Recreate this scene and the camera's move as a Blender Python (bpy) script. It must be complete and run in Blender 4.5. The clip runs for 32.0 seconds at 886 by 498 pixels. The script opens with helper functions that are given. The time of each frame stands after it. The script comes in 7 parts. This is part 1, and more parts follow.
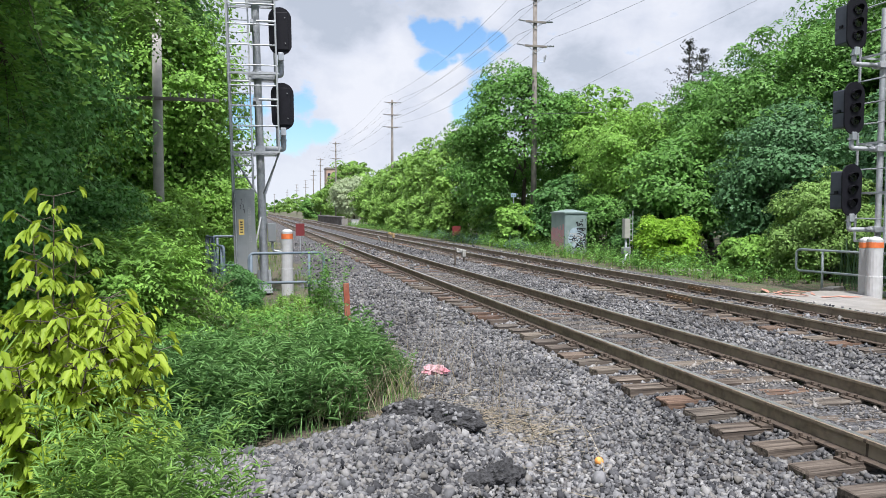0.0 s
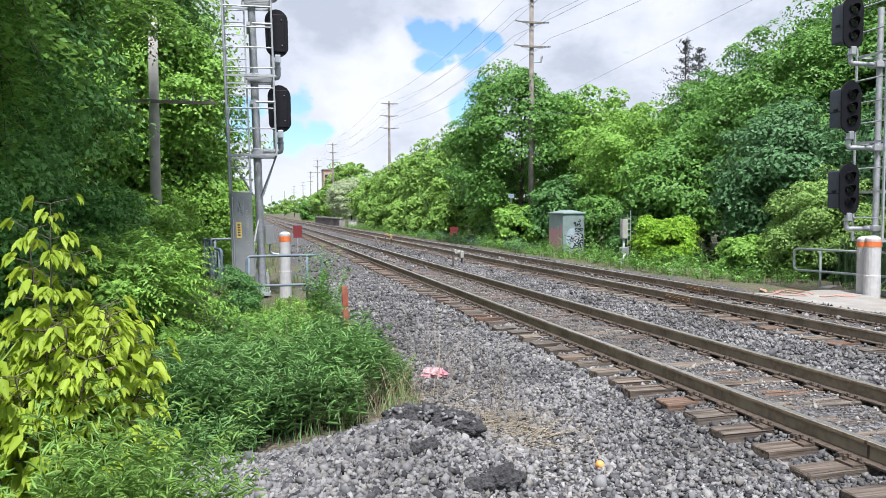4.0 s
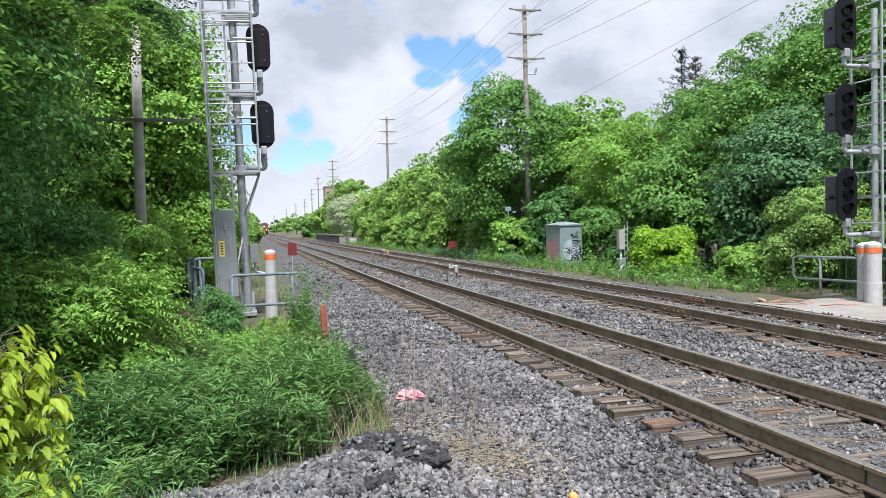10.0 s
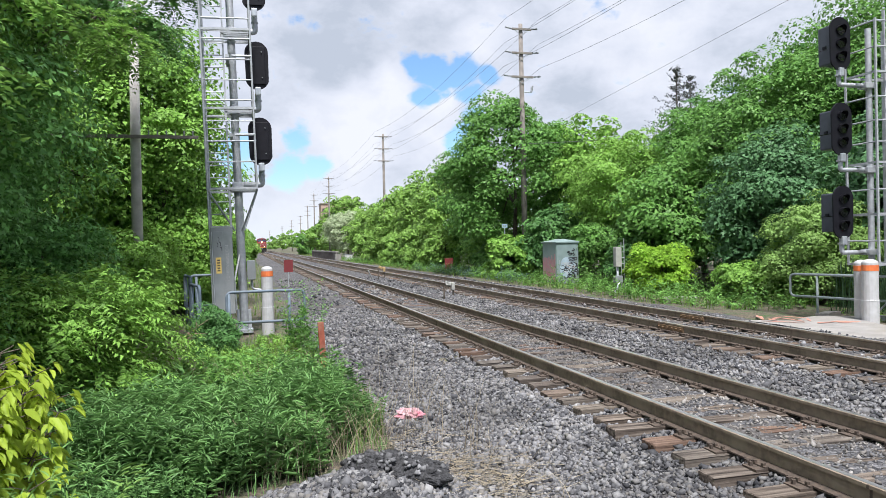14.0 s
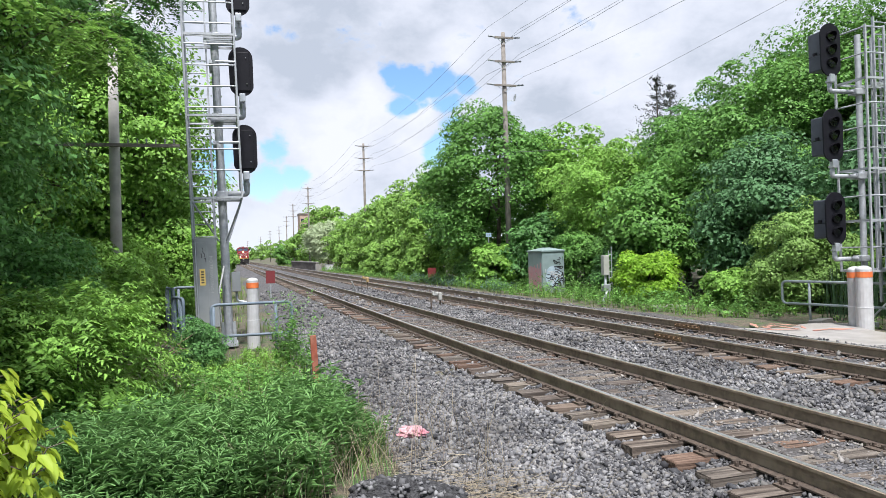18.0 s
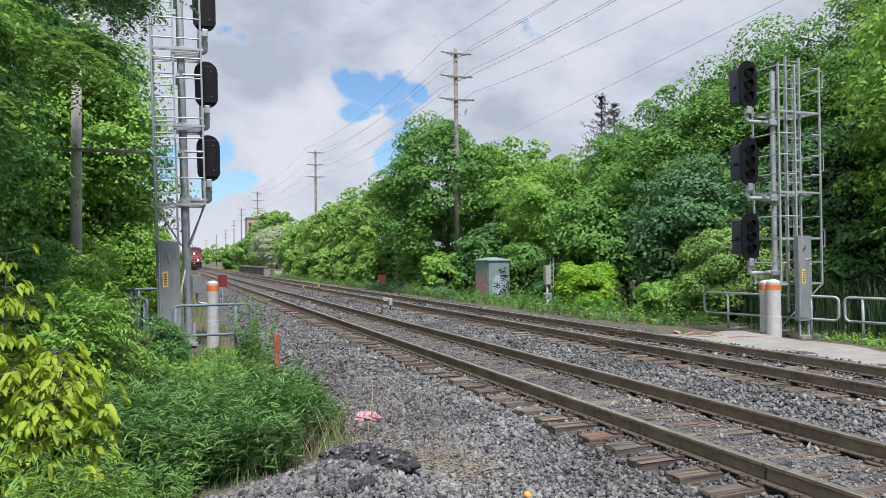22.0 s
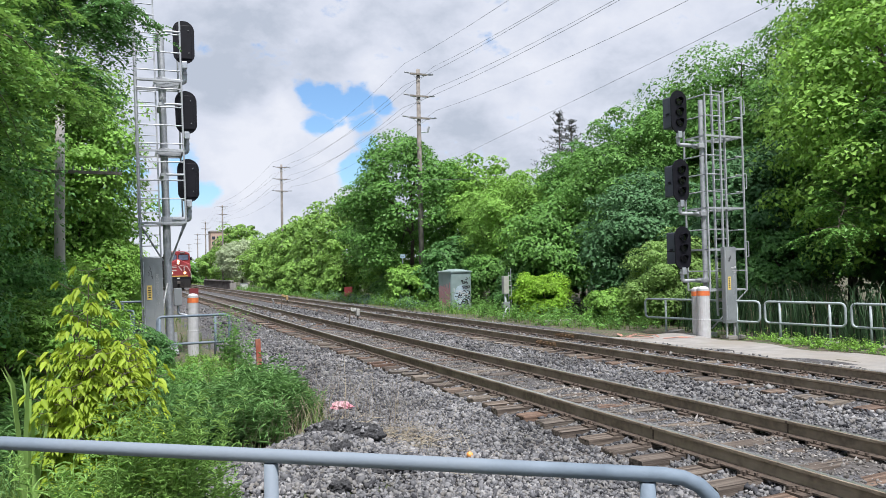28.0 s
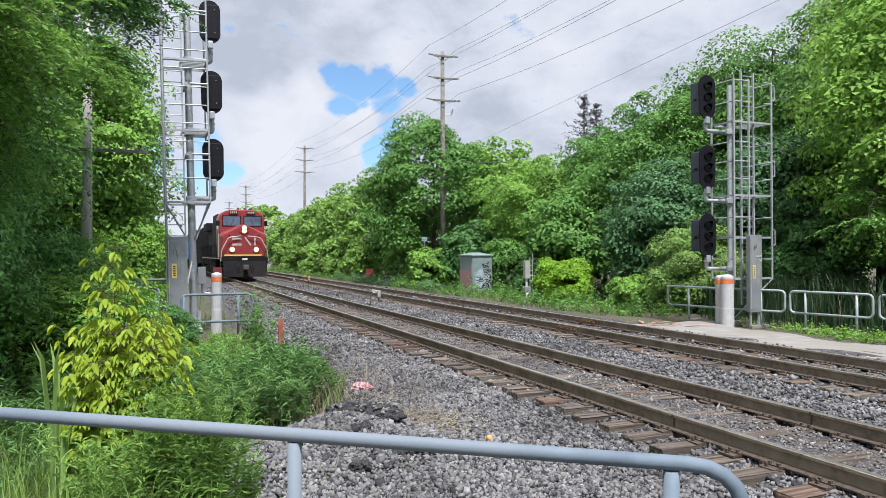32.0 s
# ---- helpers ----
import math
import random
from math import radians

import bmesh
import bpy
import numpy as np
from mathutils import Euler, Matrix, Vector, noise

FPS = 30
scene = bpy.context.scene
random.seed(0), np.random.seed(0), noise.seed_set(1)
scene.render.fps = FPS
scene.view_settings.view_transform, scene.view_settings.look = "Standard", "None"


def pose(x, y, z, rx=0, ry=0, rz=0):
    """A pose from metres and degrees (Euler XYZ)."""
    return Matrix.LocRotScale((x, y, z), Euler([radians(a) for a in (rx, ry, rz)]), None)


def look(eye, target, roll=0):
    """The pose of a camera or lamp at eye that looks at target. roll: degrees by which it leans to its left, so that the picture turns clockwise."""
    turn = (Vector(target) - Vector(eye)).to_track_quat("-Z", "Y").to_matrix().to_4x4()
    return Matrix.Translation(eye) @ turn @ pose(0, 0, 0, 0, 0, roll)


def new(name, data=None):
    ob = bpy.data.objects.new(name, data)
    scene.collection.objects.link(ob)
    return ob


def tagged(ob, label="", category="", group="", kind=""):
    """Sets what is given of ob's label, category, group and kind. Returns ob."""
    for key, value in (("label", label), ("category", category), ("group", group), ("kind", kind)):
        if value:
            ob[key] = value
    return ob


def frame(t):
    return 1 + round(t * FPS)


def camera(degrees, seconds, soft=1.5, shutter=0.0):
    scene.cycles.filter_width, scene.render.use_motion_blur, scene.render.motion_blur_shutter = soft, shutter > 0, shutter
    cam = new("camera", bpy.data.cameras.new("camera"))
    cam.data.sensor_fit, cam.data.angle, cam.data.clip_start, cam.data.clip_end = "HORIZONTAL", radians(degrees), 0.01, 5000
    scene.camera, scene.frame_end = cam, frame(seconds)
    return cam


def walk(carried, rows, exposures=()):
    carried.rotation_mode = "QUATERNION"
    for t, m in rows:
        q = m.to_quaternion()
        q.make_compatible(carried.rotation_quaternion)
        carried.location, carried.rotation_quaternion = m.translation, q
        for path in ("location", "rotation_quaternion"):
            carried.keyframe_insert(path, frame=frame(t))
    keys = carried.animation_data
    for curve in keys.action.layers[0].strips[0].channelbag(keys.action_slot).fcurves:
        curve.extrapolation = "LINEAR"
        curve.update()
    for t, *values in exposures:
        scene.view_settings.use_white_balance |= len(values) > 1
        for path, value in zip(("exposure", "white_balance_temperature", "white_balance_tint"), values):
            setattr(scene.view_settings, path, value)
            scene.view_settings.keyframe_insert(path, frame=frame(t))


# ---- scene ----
cam = camera(63.5, 32.0, soft=0.7)
PATH = [
    (0, (0.1, 0.635, 1.765), (0.615, 2.565, 1.659), 0.1),
    (0.5, (0.106, 0.636, 1.764), (0.618, 2.567, 1.66), 0.1),
    (1, (0.102, 0.651, 1.78), (0.61, 2.583, 1.683), 0.1),
    (1.5, (0.106, 0.652, 1.785), (0.618, 2.583, 1.69), 0.0),
    (2, (0.095, 0.613, 1.779), (0.622, 2.539, 1.676), 0.0),
    (2.5, (0.097, 0.615, 1.787), (0.64, 2.537, 1.669), 0.0),
    (3, (0.082, 0.638, 1.769), (0.624, 2.559, 1.649), 0.1),
    (3.5, (0.096, 0.664, 1.789), (0.621, 2.591, 1.677), -0.1),
    (5.5, (0.084, 0.619, 1.786), (0.601, 2.549, 1.688), -0.4),
    (6, (0.112, 0.614, 1.773), (0.625, 2.545, 1.674), -0.8),
    (6.5, (0.185, 0.614, 1.772), (0.696, 2.545, 1.676), -1.3),
    (7, (0.249, 0.65, 1.782), (0.758, 2.583, 1.698), -1.5),
    (7.5, (0.31, 0.84, 1.778), (0.817, 2.774, 1.716), -1.5),
    (8, (0.377, 0.993, 1.78), (0.882, 2.927, 1.722), -1.6),
    (8.5, (0.504, 0.999, 1.767), (1.011, 2.933, 1.71), -1.5),
    (9, (0.554, 0.975, 1.748), (1.064, 2.908, 1.689), -1.4),
    (9.5, (0.557, 0.976, 1.767), (1.069, 2.908, 1.705), -1.4),
    (10, (0.551, 0.979, 1.767), (1.064, 2.911, 1.704), -1.4),
    (10.5, (0.538, 0.968, 1.767), (1.049, 2.901, 1.704), -1.3),
    (11, (0.531, 0.971, 1.764), (1.04, 2.904, 1.703), -1.3),
    (11.5, (0.53, 0.986, 1.766), (1.048, 2.917, 1.72), -1.2),
    (12, (0.518, 0.974, 1.775), (1.066, 2.897, 1.749), -1.3),
    (12.5, (0.517, 0.972, 1.781), (1.088, 2.889, 1.765), -1.5),
    (13, (0.509, 0.99, 1.781), (1.072, 2.909, 1.766), -1.4),
    (13.5, (0.509, 1.02, 1.772), (1.049, 2.946, 1.754), -1.3),
    (14, (0.512, 1.01, 1.77), (1.038, 2.939, 1.754), -1.3),
    (14.5, (0.503, 0.976, 1.785), (1.033, 2.905, 1.774), -1.2),
    (16.5, (0.444, 1.338, 1.781), (0.979, 3.265, 1.785), -1.7),
    (17, (0.391, 1.45, 1.765), (0.924, 3.378, 1.773), -1.6),
    (17.5, (0.356, 1.459, 1.777), (0.903, 3.383, 1.787), -1.8),
    (18, (0.349, 1.442, 1.775), (0.932, 3.356, 1.784), -1.7),
    (18.5, (0.347, 1.416, 1.773), (0.975, 3.314, 1.782), -1.7),
    (19, (0.307, 1.447, 1.76), (0.984, 3.329, 1.777), -1.5),
    (19.5, (0.254, 1.397, 1.77), (0.968, 3.265, 1.797), -1.4),
    (20, (0.195, 1.251, 1.768), (0.919, 3.115, 1.81), -1.0),
    (20.5, (0.096, 1.112, 1.782), (0.808, 2.979, 1.838), -0.5),
    (21, (-0.081, 0.895, 1.79), (0.631, 2.763, 1.849), -0.6),
    (21.5, (-0.157, 0.584, 1.798), (0.561, 2.45, 1.844), -0.5),
    (22, (-0.084, 0.293, 1.785), (0.633, 2.159, 1.813), -0.6),
    (22.5, (-0.072, 0.021, 1.786), (0.655, 1.884, 1.798), -1.0),
    (23, (-0.126, -0.274, 1.8), (0.609, 1.586, 1.801), -1.3),
    (23.5, (-0.13, -0.515, 1.786), (0.6, 1.347, 1.797), -1.3),
    (24, (-0.167, -0.757, 1.791), (0.559, 1.107, 1.811), -1.3),
    (24.5, (-0.273, -0.867, 1.789), (0.463, 0.993, 1.818), -1.2),
    (25, (-0.427, -1.0, 1.801), (0.341, 0.846, 1.836), -1.4),
    (25.5, (-0.466, -1.179, 1.810), (0.331, 0.655, 1.850), -1.2),
    (27.5, (-0.648, -1.377, 1.793), (0.158, 0.452, 1.851), -1.2),
    (28, (-0.641, -1.36, 1.791), (0.165, 0.47, 1.850), -1.2),
    (28.5, (-0.649, -1.365, 1.790), (0.153, 0.466, 1.840), -1.1),
    (29, (-0.638, -1.341, 1.790), (0.153, 0.496, 1.826), -1.0),
    (29.5, (-0.652, -1.335, 1.789), (0.131, 0.505, 1.818), -0.9),
    (30, (-0.644, -1.336, 1.790), (0.127, 0.509, 1.814), -0.9),
    (30.5, (-0.652, -1.338, 1.789), (0.105, 0.513, 1.810), -0.6),
    (31, (-0.654, -1.333, 1.790), (0.091, 0.522, 1.808), -0.5),
    (31.5, (-0.651, -1.326, 1.790), (0.091, 0.532, 1.804), -0.3),
    (32, (-0.653, -1.338, 1.792), (0.098, 0.515, 1.805), -0.2),
]
STOPS = [(0, 0.61, 6480, 11.5), (2, 0.63, 6480, 11.5), (3, 0.79, 6480, 11.5), (4.5, 0.77, 6480, 11.5), (6, 0.67, 6480, 11.5), (12, 0.67, 6480, 11.5), (18, 0.73, 6480, 11.5), (19, 0.69, 6480, 11.5), (20, 0.57, 6480, 11.5), (21, 0.47, 6480, 11.5), (22, 0.39, 6480, 11.5), (23, 0.51, 6480, 11.5), (25, 0.55, 6480, 11.5), (28, 0.56, 6480, 11.5), (32, 0.55, 6480, 11.5)]
walk(cam, [(t, look(eye, target, roll)) for t, eye, target, roll in PATH], STOPS)

# ---- world and light ----
SUN_EL, SUN_AZ = radians(65), radians(188)      # azimuth from +Y towards +X


def world():
    w = bpy.data.worlds.new("sky")
    scene.world = w
    w.use_nodes = True
    nt = w.node_tree
    nt.nodes.clear()
    N = nt.nodes.new
    L = nt.links.new
    out = N("ShaderNodeOutputWorld")
    bg = N("ShaderNodeBackground")
    bg.inputs["Strength"].default_value = 1.0
    sky = N("ShaderNodeTexSky")
    sky.sky_type = 'NISHITA'
    sky.sun_disc = False
    sky.sun_elevation, sky.sun_rotation = SUN_EL, SUN_AZ
    dim = N("ShaderNodeMix")
    dim.data_type, dim.blend_type = 'RGBA', 'MULTIPLY'
    dim.inputs["Factor"].default_value = 1
    dim.inputs["B"].default_value = (0.088, 0.112, 0.130, 1)
    L(sky.outputs["Color"], dim.inputs["A"])
    co = N("ShaderNodeTexCoord")
    # broken cumulus: fine noise in the direction of view, flattened a little so that the heaps lie level
    sep = N("ShaderNodeSeparateXYZ")
    L(co.outputs["Generated"], sep.inputs[0])
    zc = N("ShaderNodeMath"); zc.operation = 'MAXIMUM'; zc.inputs[1].default_value = 0.0
    L(sep.outputs["Z"], zc.inputs[0])
    flat = N("ShaderNodeVectorMath"); flat.operation = 'MULTIPLY'; flat.inputs[1].default_value = (1, 1, 1.5)
    L(co.outputs["Generated"], flat.inputs[0])
    n1 = N("ShaderNodeTexNoise")
    n1.inputs["Scale"].default_value, n1.inputs["Detail"].default_value, n1.inputs["Roughness"].default_value = 13.0, 12, 0.60
    n1.inputs["Distortion"].default_value = 0.15
    L(flat.outputs[0], n1.inputs["Vector"])
    n2 = N("ShaderNodeTexNoise")
    n2.inputs["Scale"].default_value, n2.inputs["Detail"].default_value, n2.inputs["Roughness"].default_value = 3.4, 6, 0.55
    off = N("ShaderNodeVectorMath"); off.operation = 'ADD'; off.inputs[1].default_value = (3.7, 1.3, 8.1)
    L(flat.outputs[0], off.inputs[0]); L(off.outputs[0], n2.inputs["Vector"])
    nrm = N("ShaderNodeVectorMath"); nrm.operation = 'NORMALIZE'
    L(co.outputs["Generated"], nrm.inputs[0])

    def spots(rows, join):
        total = None
        for (px, py, pz, r1, amount) in rows:
            dist = N("ShaderNodeVectorMath"); dist.operation = 'DISTANCE'
            L(nrm.outputs[0], dist.inputs[0])
            dist.inputs[1].default_value = Vector((px, py, pz)).normalized()
            mr = N("ShaderNodeMapRange"); mr.interpolation_type = 'SMOOTHSTEP'
            mr.inputs["From Min"].default_value, mr.inputs["From Max"].default_value = 0.0, r1
            mr.inputs["To Min"].default_value, mr.inputs["To Max"].default_value = amount, 0
            L(dist.outputs["Value"], mr.inputs["Value"])
            if total is None:
                total = mr.outputs[0]
            else:
                mx = N("ShaderNodeMath"); mx.operation = join
                L(total, mx.inputs[0]); L(mr.outputs[0], mx.inputs[1])
                total = mx.outputs[0]
        return total

    gaps, heaps = spots(GAPS, 'MAXIMUM'), spots(HEAPS, 'ADD')
    a = N("ShaderNodeMath"); a.operation = 'MULTIPLY_ADD'; a.inputs[1].default_value = 4.2; a.inputs[2].default_value = -1.25
    L(n1.outputs["Fac"], a.inputs[0])
    b = N("ShaderNodeMath"); b.operation = 'SUBTRACT'
    L(a.outputs[0], b.inputs[0]); L(gaps, b.inputs[1])
    cover = N("ShaderNodeMapRange"); cover.interpolation_type = 'SMOOTHSTEP'
    cover.inputs["From Min"].default_value, cover.inputs["From Max"].default_value = -0.30, 0.42
    L(b.outputs[0], cover.inputs["Value"])
    # sunlit heaps are white, thick middles and bases grey
    tone = N("ShaderNodeValToRGB")
    e = tone.color_ramp.elements
    e[0].position, e[0].color = 0.05, (0.565, 0.59, 0.645, 1)
    e[1].position, e[1].color = 0.95, (0.345, 0.388, 0.46, 1)
    k = e.new(0.5); k.color = (0.475, 0.51, 0.585, 1)
    m1 = N("ShaderNodeMath"); m1.operation = 'MULTIPLY_ADD'; m1.inputs[1].default_value = 1.5; m1.inputs[2].default_value = -0.75
    m2 = N("ShaderNodeMath"); m2.operation = 'MULTIPLY_ADD'; m2.inputs[1].default_value = 1.5; m2.inputs[2].default_value = -0.28
    m3 = N("ShaderNodeMath"); m3.operation = 'ADD'
    m4 = N("ShaderNodeMath"); m4.operation = 'ADD'
    L(n1.outputs["Fac"], m1.inputs[0]); L(n2.outputs["Fac"], m2.inputs[0])
    L(m1.outputs[0], m3.inputs[0]); L(m2.outputs[0], m3.inputs[1])
    L(m3.outputs[0], m4.inputs[0]); L(heaps, m4.inputs[1])
    L(m4.outputs[0], tone.inputs[0])
    fin0 = N("ShaderNodeMix"); fin0.data_type = 'RGBA'
    L(cover.outputs[0], fin0.inputs["Factor"]); L(dim.outputs["Result"], fin0.inputs["A"]); L(tone.outputs[0], fin0.inputs["B"])
    # pale haze towards the horizon
    hz = N("ShaderNodeMapRange"); hz.interpolation_type = 'SMOOTHSTEP'
    hz.inputs["From Min"].default_value, hz.inputs["From Max"].default_value = 0.0, 0.11
    hz.inputs["To Min"].default_value, hz.inputs["To Max"].default_value = 0.75, 0.0
    L(zc.outputs[0], hz.inputs["Value"])
    fin = N("ShaderNodeMix"); fin.data_type = 'RGBA'
    L(hz.outputs[0], fin.inputs["Factor"]); L(fin0.outputs["Result"], fin.inputs["A"]); fin.inputs["B"].default_value = (0.56, 0.60, 0.65, 1)
    L(fin.outputs["Result"], bg.inputs["Color"])
    L(bg.outputs[0], out.inputs["Surface"])


# gaps of blue between the clouds, and where the cloud is whiter (-) or greyer (+): a direction, a reach, an amount
GAPS = [(0.222, 0.944, 0.240, 0.034, 1.4), (0.298, 0.934, 0.202, 0.034, 1.6), (0.25, 0.941, 0.230, 0.050, 1.8), (0.285, 0.930, 0.232, 0.045, 1.6), (0.318, 0.920, 0.230, 0.030, 1.2), (0.240, 0.949, 0.205, 0.034, 1.6), (0.306, 0.936, 0.178, 0.036, 1.6),
        (0.291, 0.946, 0.145, 0.04, 1.8), (0.069, 0.987, 0.142, 0.045, 1.6), (0.052, 0.993, 0.104, 0.06, 1.7), (0.091, 0.989, 0.112, 0.045, 1.4), (0.0, 0.99, 0.12, 0.06, 1.5),
        (-0.6, 0.3, 0.7, 0.5, 1.2), (0.3, -0.8, 0.5, 0.6, 1.2)]
HEAPS = [(0.111, 0.961, 0.262, 0.17, 0.50), (0.17, 0.94, 0.33, 0.16, 0.32), (0.178, 0.965, 0.192, 0.085, -0.60), (0.195, 0.953, 0.225, 0.04, -0.35), (0.12, 0.975, 0.150, 0.08, -0.40), (0.262, 0.945, 0.200, 0.04, -0.55), (0.253, 0.955, 0.156, 0.05, -0.40),
         (0.31, 0.915, 0.265, 0.05, -0.30), (0.5, 0.826, 0.259, 0.16, -0.35), (0.427, 0.886, 0.183, 0.08, 0.18), (0.16, 0.985, 0.10, 0.07, -0.3), (0.60, 0.76, 0.22, 0.15, 0.15)]
world()
sun = new("sun", bpy.data.lights.new("sun", 'SUN'))
sun.data.energy, sun.data.angle, sun.data.color = 5.0, radians(9), (1.0, 0.985, 0.985)
_d = Vector((math.sin(SUN_AZ) * math.cos(SUN_EL), math.cos(SUN_AZ) * math.cos(SUN_EL), math.sin(SUN_EL)))
sun.matrix_world = look(_d * 60, (0, 0, 0))

# ---- materials ----
MATS = {}


def mat(name, c1, c2=None, scale=4.0, rough=0.7, metal=0.0, bump=0.0, bscale=None, detail=6, rand=0.0, c3=None, emit=None, spec=0.5):
    """Principled surface: two colours by noise, an optional third by a broad noise, per-object variation."""
    if name in MATS:
        return MATS[name]
    m = bpy.data.materials.new(name)
    m.use_nodes = True
    nt = m.node_tree
    N, L = nt.nodes.new, nt.links.new
    p = nt.nodes["Principled BSDF"]
    p.inputs["Roughness"].default_value, p.inputs["Metallic"].default_value = rough, metal
    p.inputs["Specular IOR Level"].default_value = spec
    c2 = c2 or tuple(v * 0.75 for v in c1)
    co = N("ShaderNodeTexCoord")
    src = co.outputs["Object"]
    n = N("ShaderNodeTexNoise")
    n.inputs["Scale"].default_value, n.inputs["Detail"].default_value = scale, detail
    L(src, n.inputs["Vector"])
    r = N("ShaderNodeValToRGB")
    r.color_ramp.elements[0].position, r.color_ramp.elements[0].color = 0.35, (*c2, 1)
    r.color_ramp.elements[1].position, r.color_ramp.elements[1].color = 0.65, (*c1, 1)
    L(n.outputs["Fac"], r.inputs[0])
    col = r.outputs[0]
    if c3:
        n3 = N("ShaderNodeTexNoise")
        n3.inputs["Scale"].default_value, n3.inputs["Detail"].default_value = scale * 0.17, 4
        L(src, n3.inputs["Vector"])
        r3 = N("ShaderNodeMapRange")
        r3.inputs["From Min"].default_value, r3.inputs["From Max"].default_value = 0.45, 0.65
        L(n3.outputs["Fac"], r3.inputs["Value"])
        mx = N("ShaderNodeMix"); mx.data_type = 'RGBA'
        L(r3.outputs[0], mx.inputs["Factor"]); L(col, mx.inputs["A"]); mx.inputs["B"].default_value = (*c3, 1)
        col = mx.outputs["Result"]
    if rand:
        oi = N("ShaderNodeObjectInfo")
        hs = N("ShaderNodeHueSaturation")
        mr = N("ShaderNodeMapRange")
        mr.inputs["To Min"].default_value, mr.inputs["To Max"].default_value = 1 - rand, 1 + rand
        L(oi.outputs["Random"], mr.inputs["Value"]); L(mr.outputs[0], hs.inputs["Value"]); L(col, hs.inputs["Color"])
        col = hs.outputs[0]
    L(col, p.inputs["Base Color"])
    if bump:
        nb = N("ShaderNodeTexNoise")
        nb.inputs["Scale"].default_value, nb.inputs["Detail"].default_value = bscale or scale * 4, 5
        L(src, nb.inputs["Vector"])
        bp = N("ShaderNodeBump")
        bp.inputs["Strength"].default_value, bp.inputs["Distance"].default_value = bump, 0.02
        L(nb.outputs["Fac"], bp.inputs["Height"]); L(bp.outputs[0], p.inputs["Normal"])
    if emit:
        p.inputs["Emission Color"].default_value, p.inputs["Emission Strength"].default_value = (*emit[:3], 1), emit[3]
    MATS[name] = m
    return m


def leaf_mat(name, dark, light, yellow=None, trans=0.26, rough=0.48):
    """Foliage: colour varies leaf by leaf and in broad drifts; light passes through."""
    if name in MATS:
        return MATS[name]
    if light[1] > light[0] * 1.38:
        dark, light = (dark[0] * 0.72, dark[1] * 0.72, dark[2] * 0.95), (light[0] * 1.05, light[1] * 1.08, light[2] * 1.62)
    m = bpy.data.materials.new(name)
    m.use_nodes = True
    nt = m.node_tree
    N, L = nt.nodes.new, nt.links.new
    p = nt.nodes["Principled BSDF"]
    p.inputs["Roughness"].default_value = rough
    p.inputs["Specular IOR Level"].default_value = 0.16
    g = N("ShaderNodeNewGeometry")
    r = N("ShaderNodeValToRGB")
    e = r.color_ramp.elements
    e[0].position, e[0].color = 0.0, (*dark, 1)
    e[1].position, e[1].color = 1.0, (*light, 1)
    if yellow:
        k = e.new(0.96); k.color = (*light, 1)
        e[2].color = (*yellow, 1)
    co = N("ShaderNodeTexCoord")
    n = N("ShaderNodeTexNoise")
    n.inputs["Scale"].default_value, n.inputs["Detail"].default_value = 0.7, 3
    L(co.outputs["Object"], n.inputs["Vector"])
    ma = N("ShaderNodeMath"); ma.operation = 'MULTIPLY_ADD'; ma.inputs[1].default_value = 0.55
    mb = N("ShaderNodeMapRange")
    mb.inputs["From Min"].default_value, mb.inputs["From Max"].default_value = 0.3, 0.7
    mb.inputs["To Max"].default_value = 0.45
    L(n.outputs["Fac"], mb.inputs["Value"])
    L(g.outputs["Random Per Island"], ma.inputs[0]); L(mb.outputs[0], ma.inputs[2])
    L(ma.outputs[0], r.inputs[0]); L(r.outputs[0], p.inputs["Base Color"])
    t = N("ShaderNodeBsdfTranslucent")
    hs = N("ShaderNodeHueSaturation")
    hs.inputs["Hue"].default_value, hs.inputs["Value"].default_value = 0.485, 1.35
    L(r.outputs[0], hs.inputs["Color"]); L(hs.outputs[0], t.inputs["Color"])
    mx = N("ShaderNodeMixShader")
    mx.inputs[0].default_value = trans
    L(p.outputs[0], mx.inputs[1]); L(t.outputs[0], mx.inputs[2])
    L(mx.outputs[0], nt.nodes["Material Output"].inputs["Surface"])
    MATS[name] = m
    return m


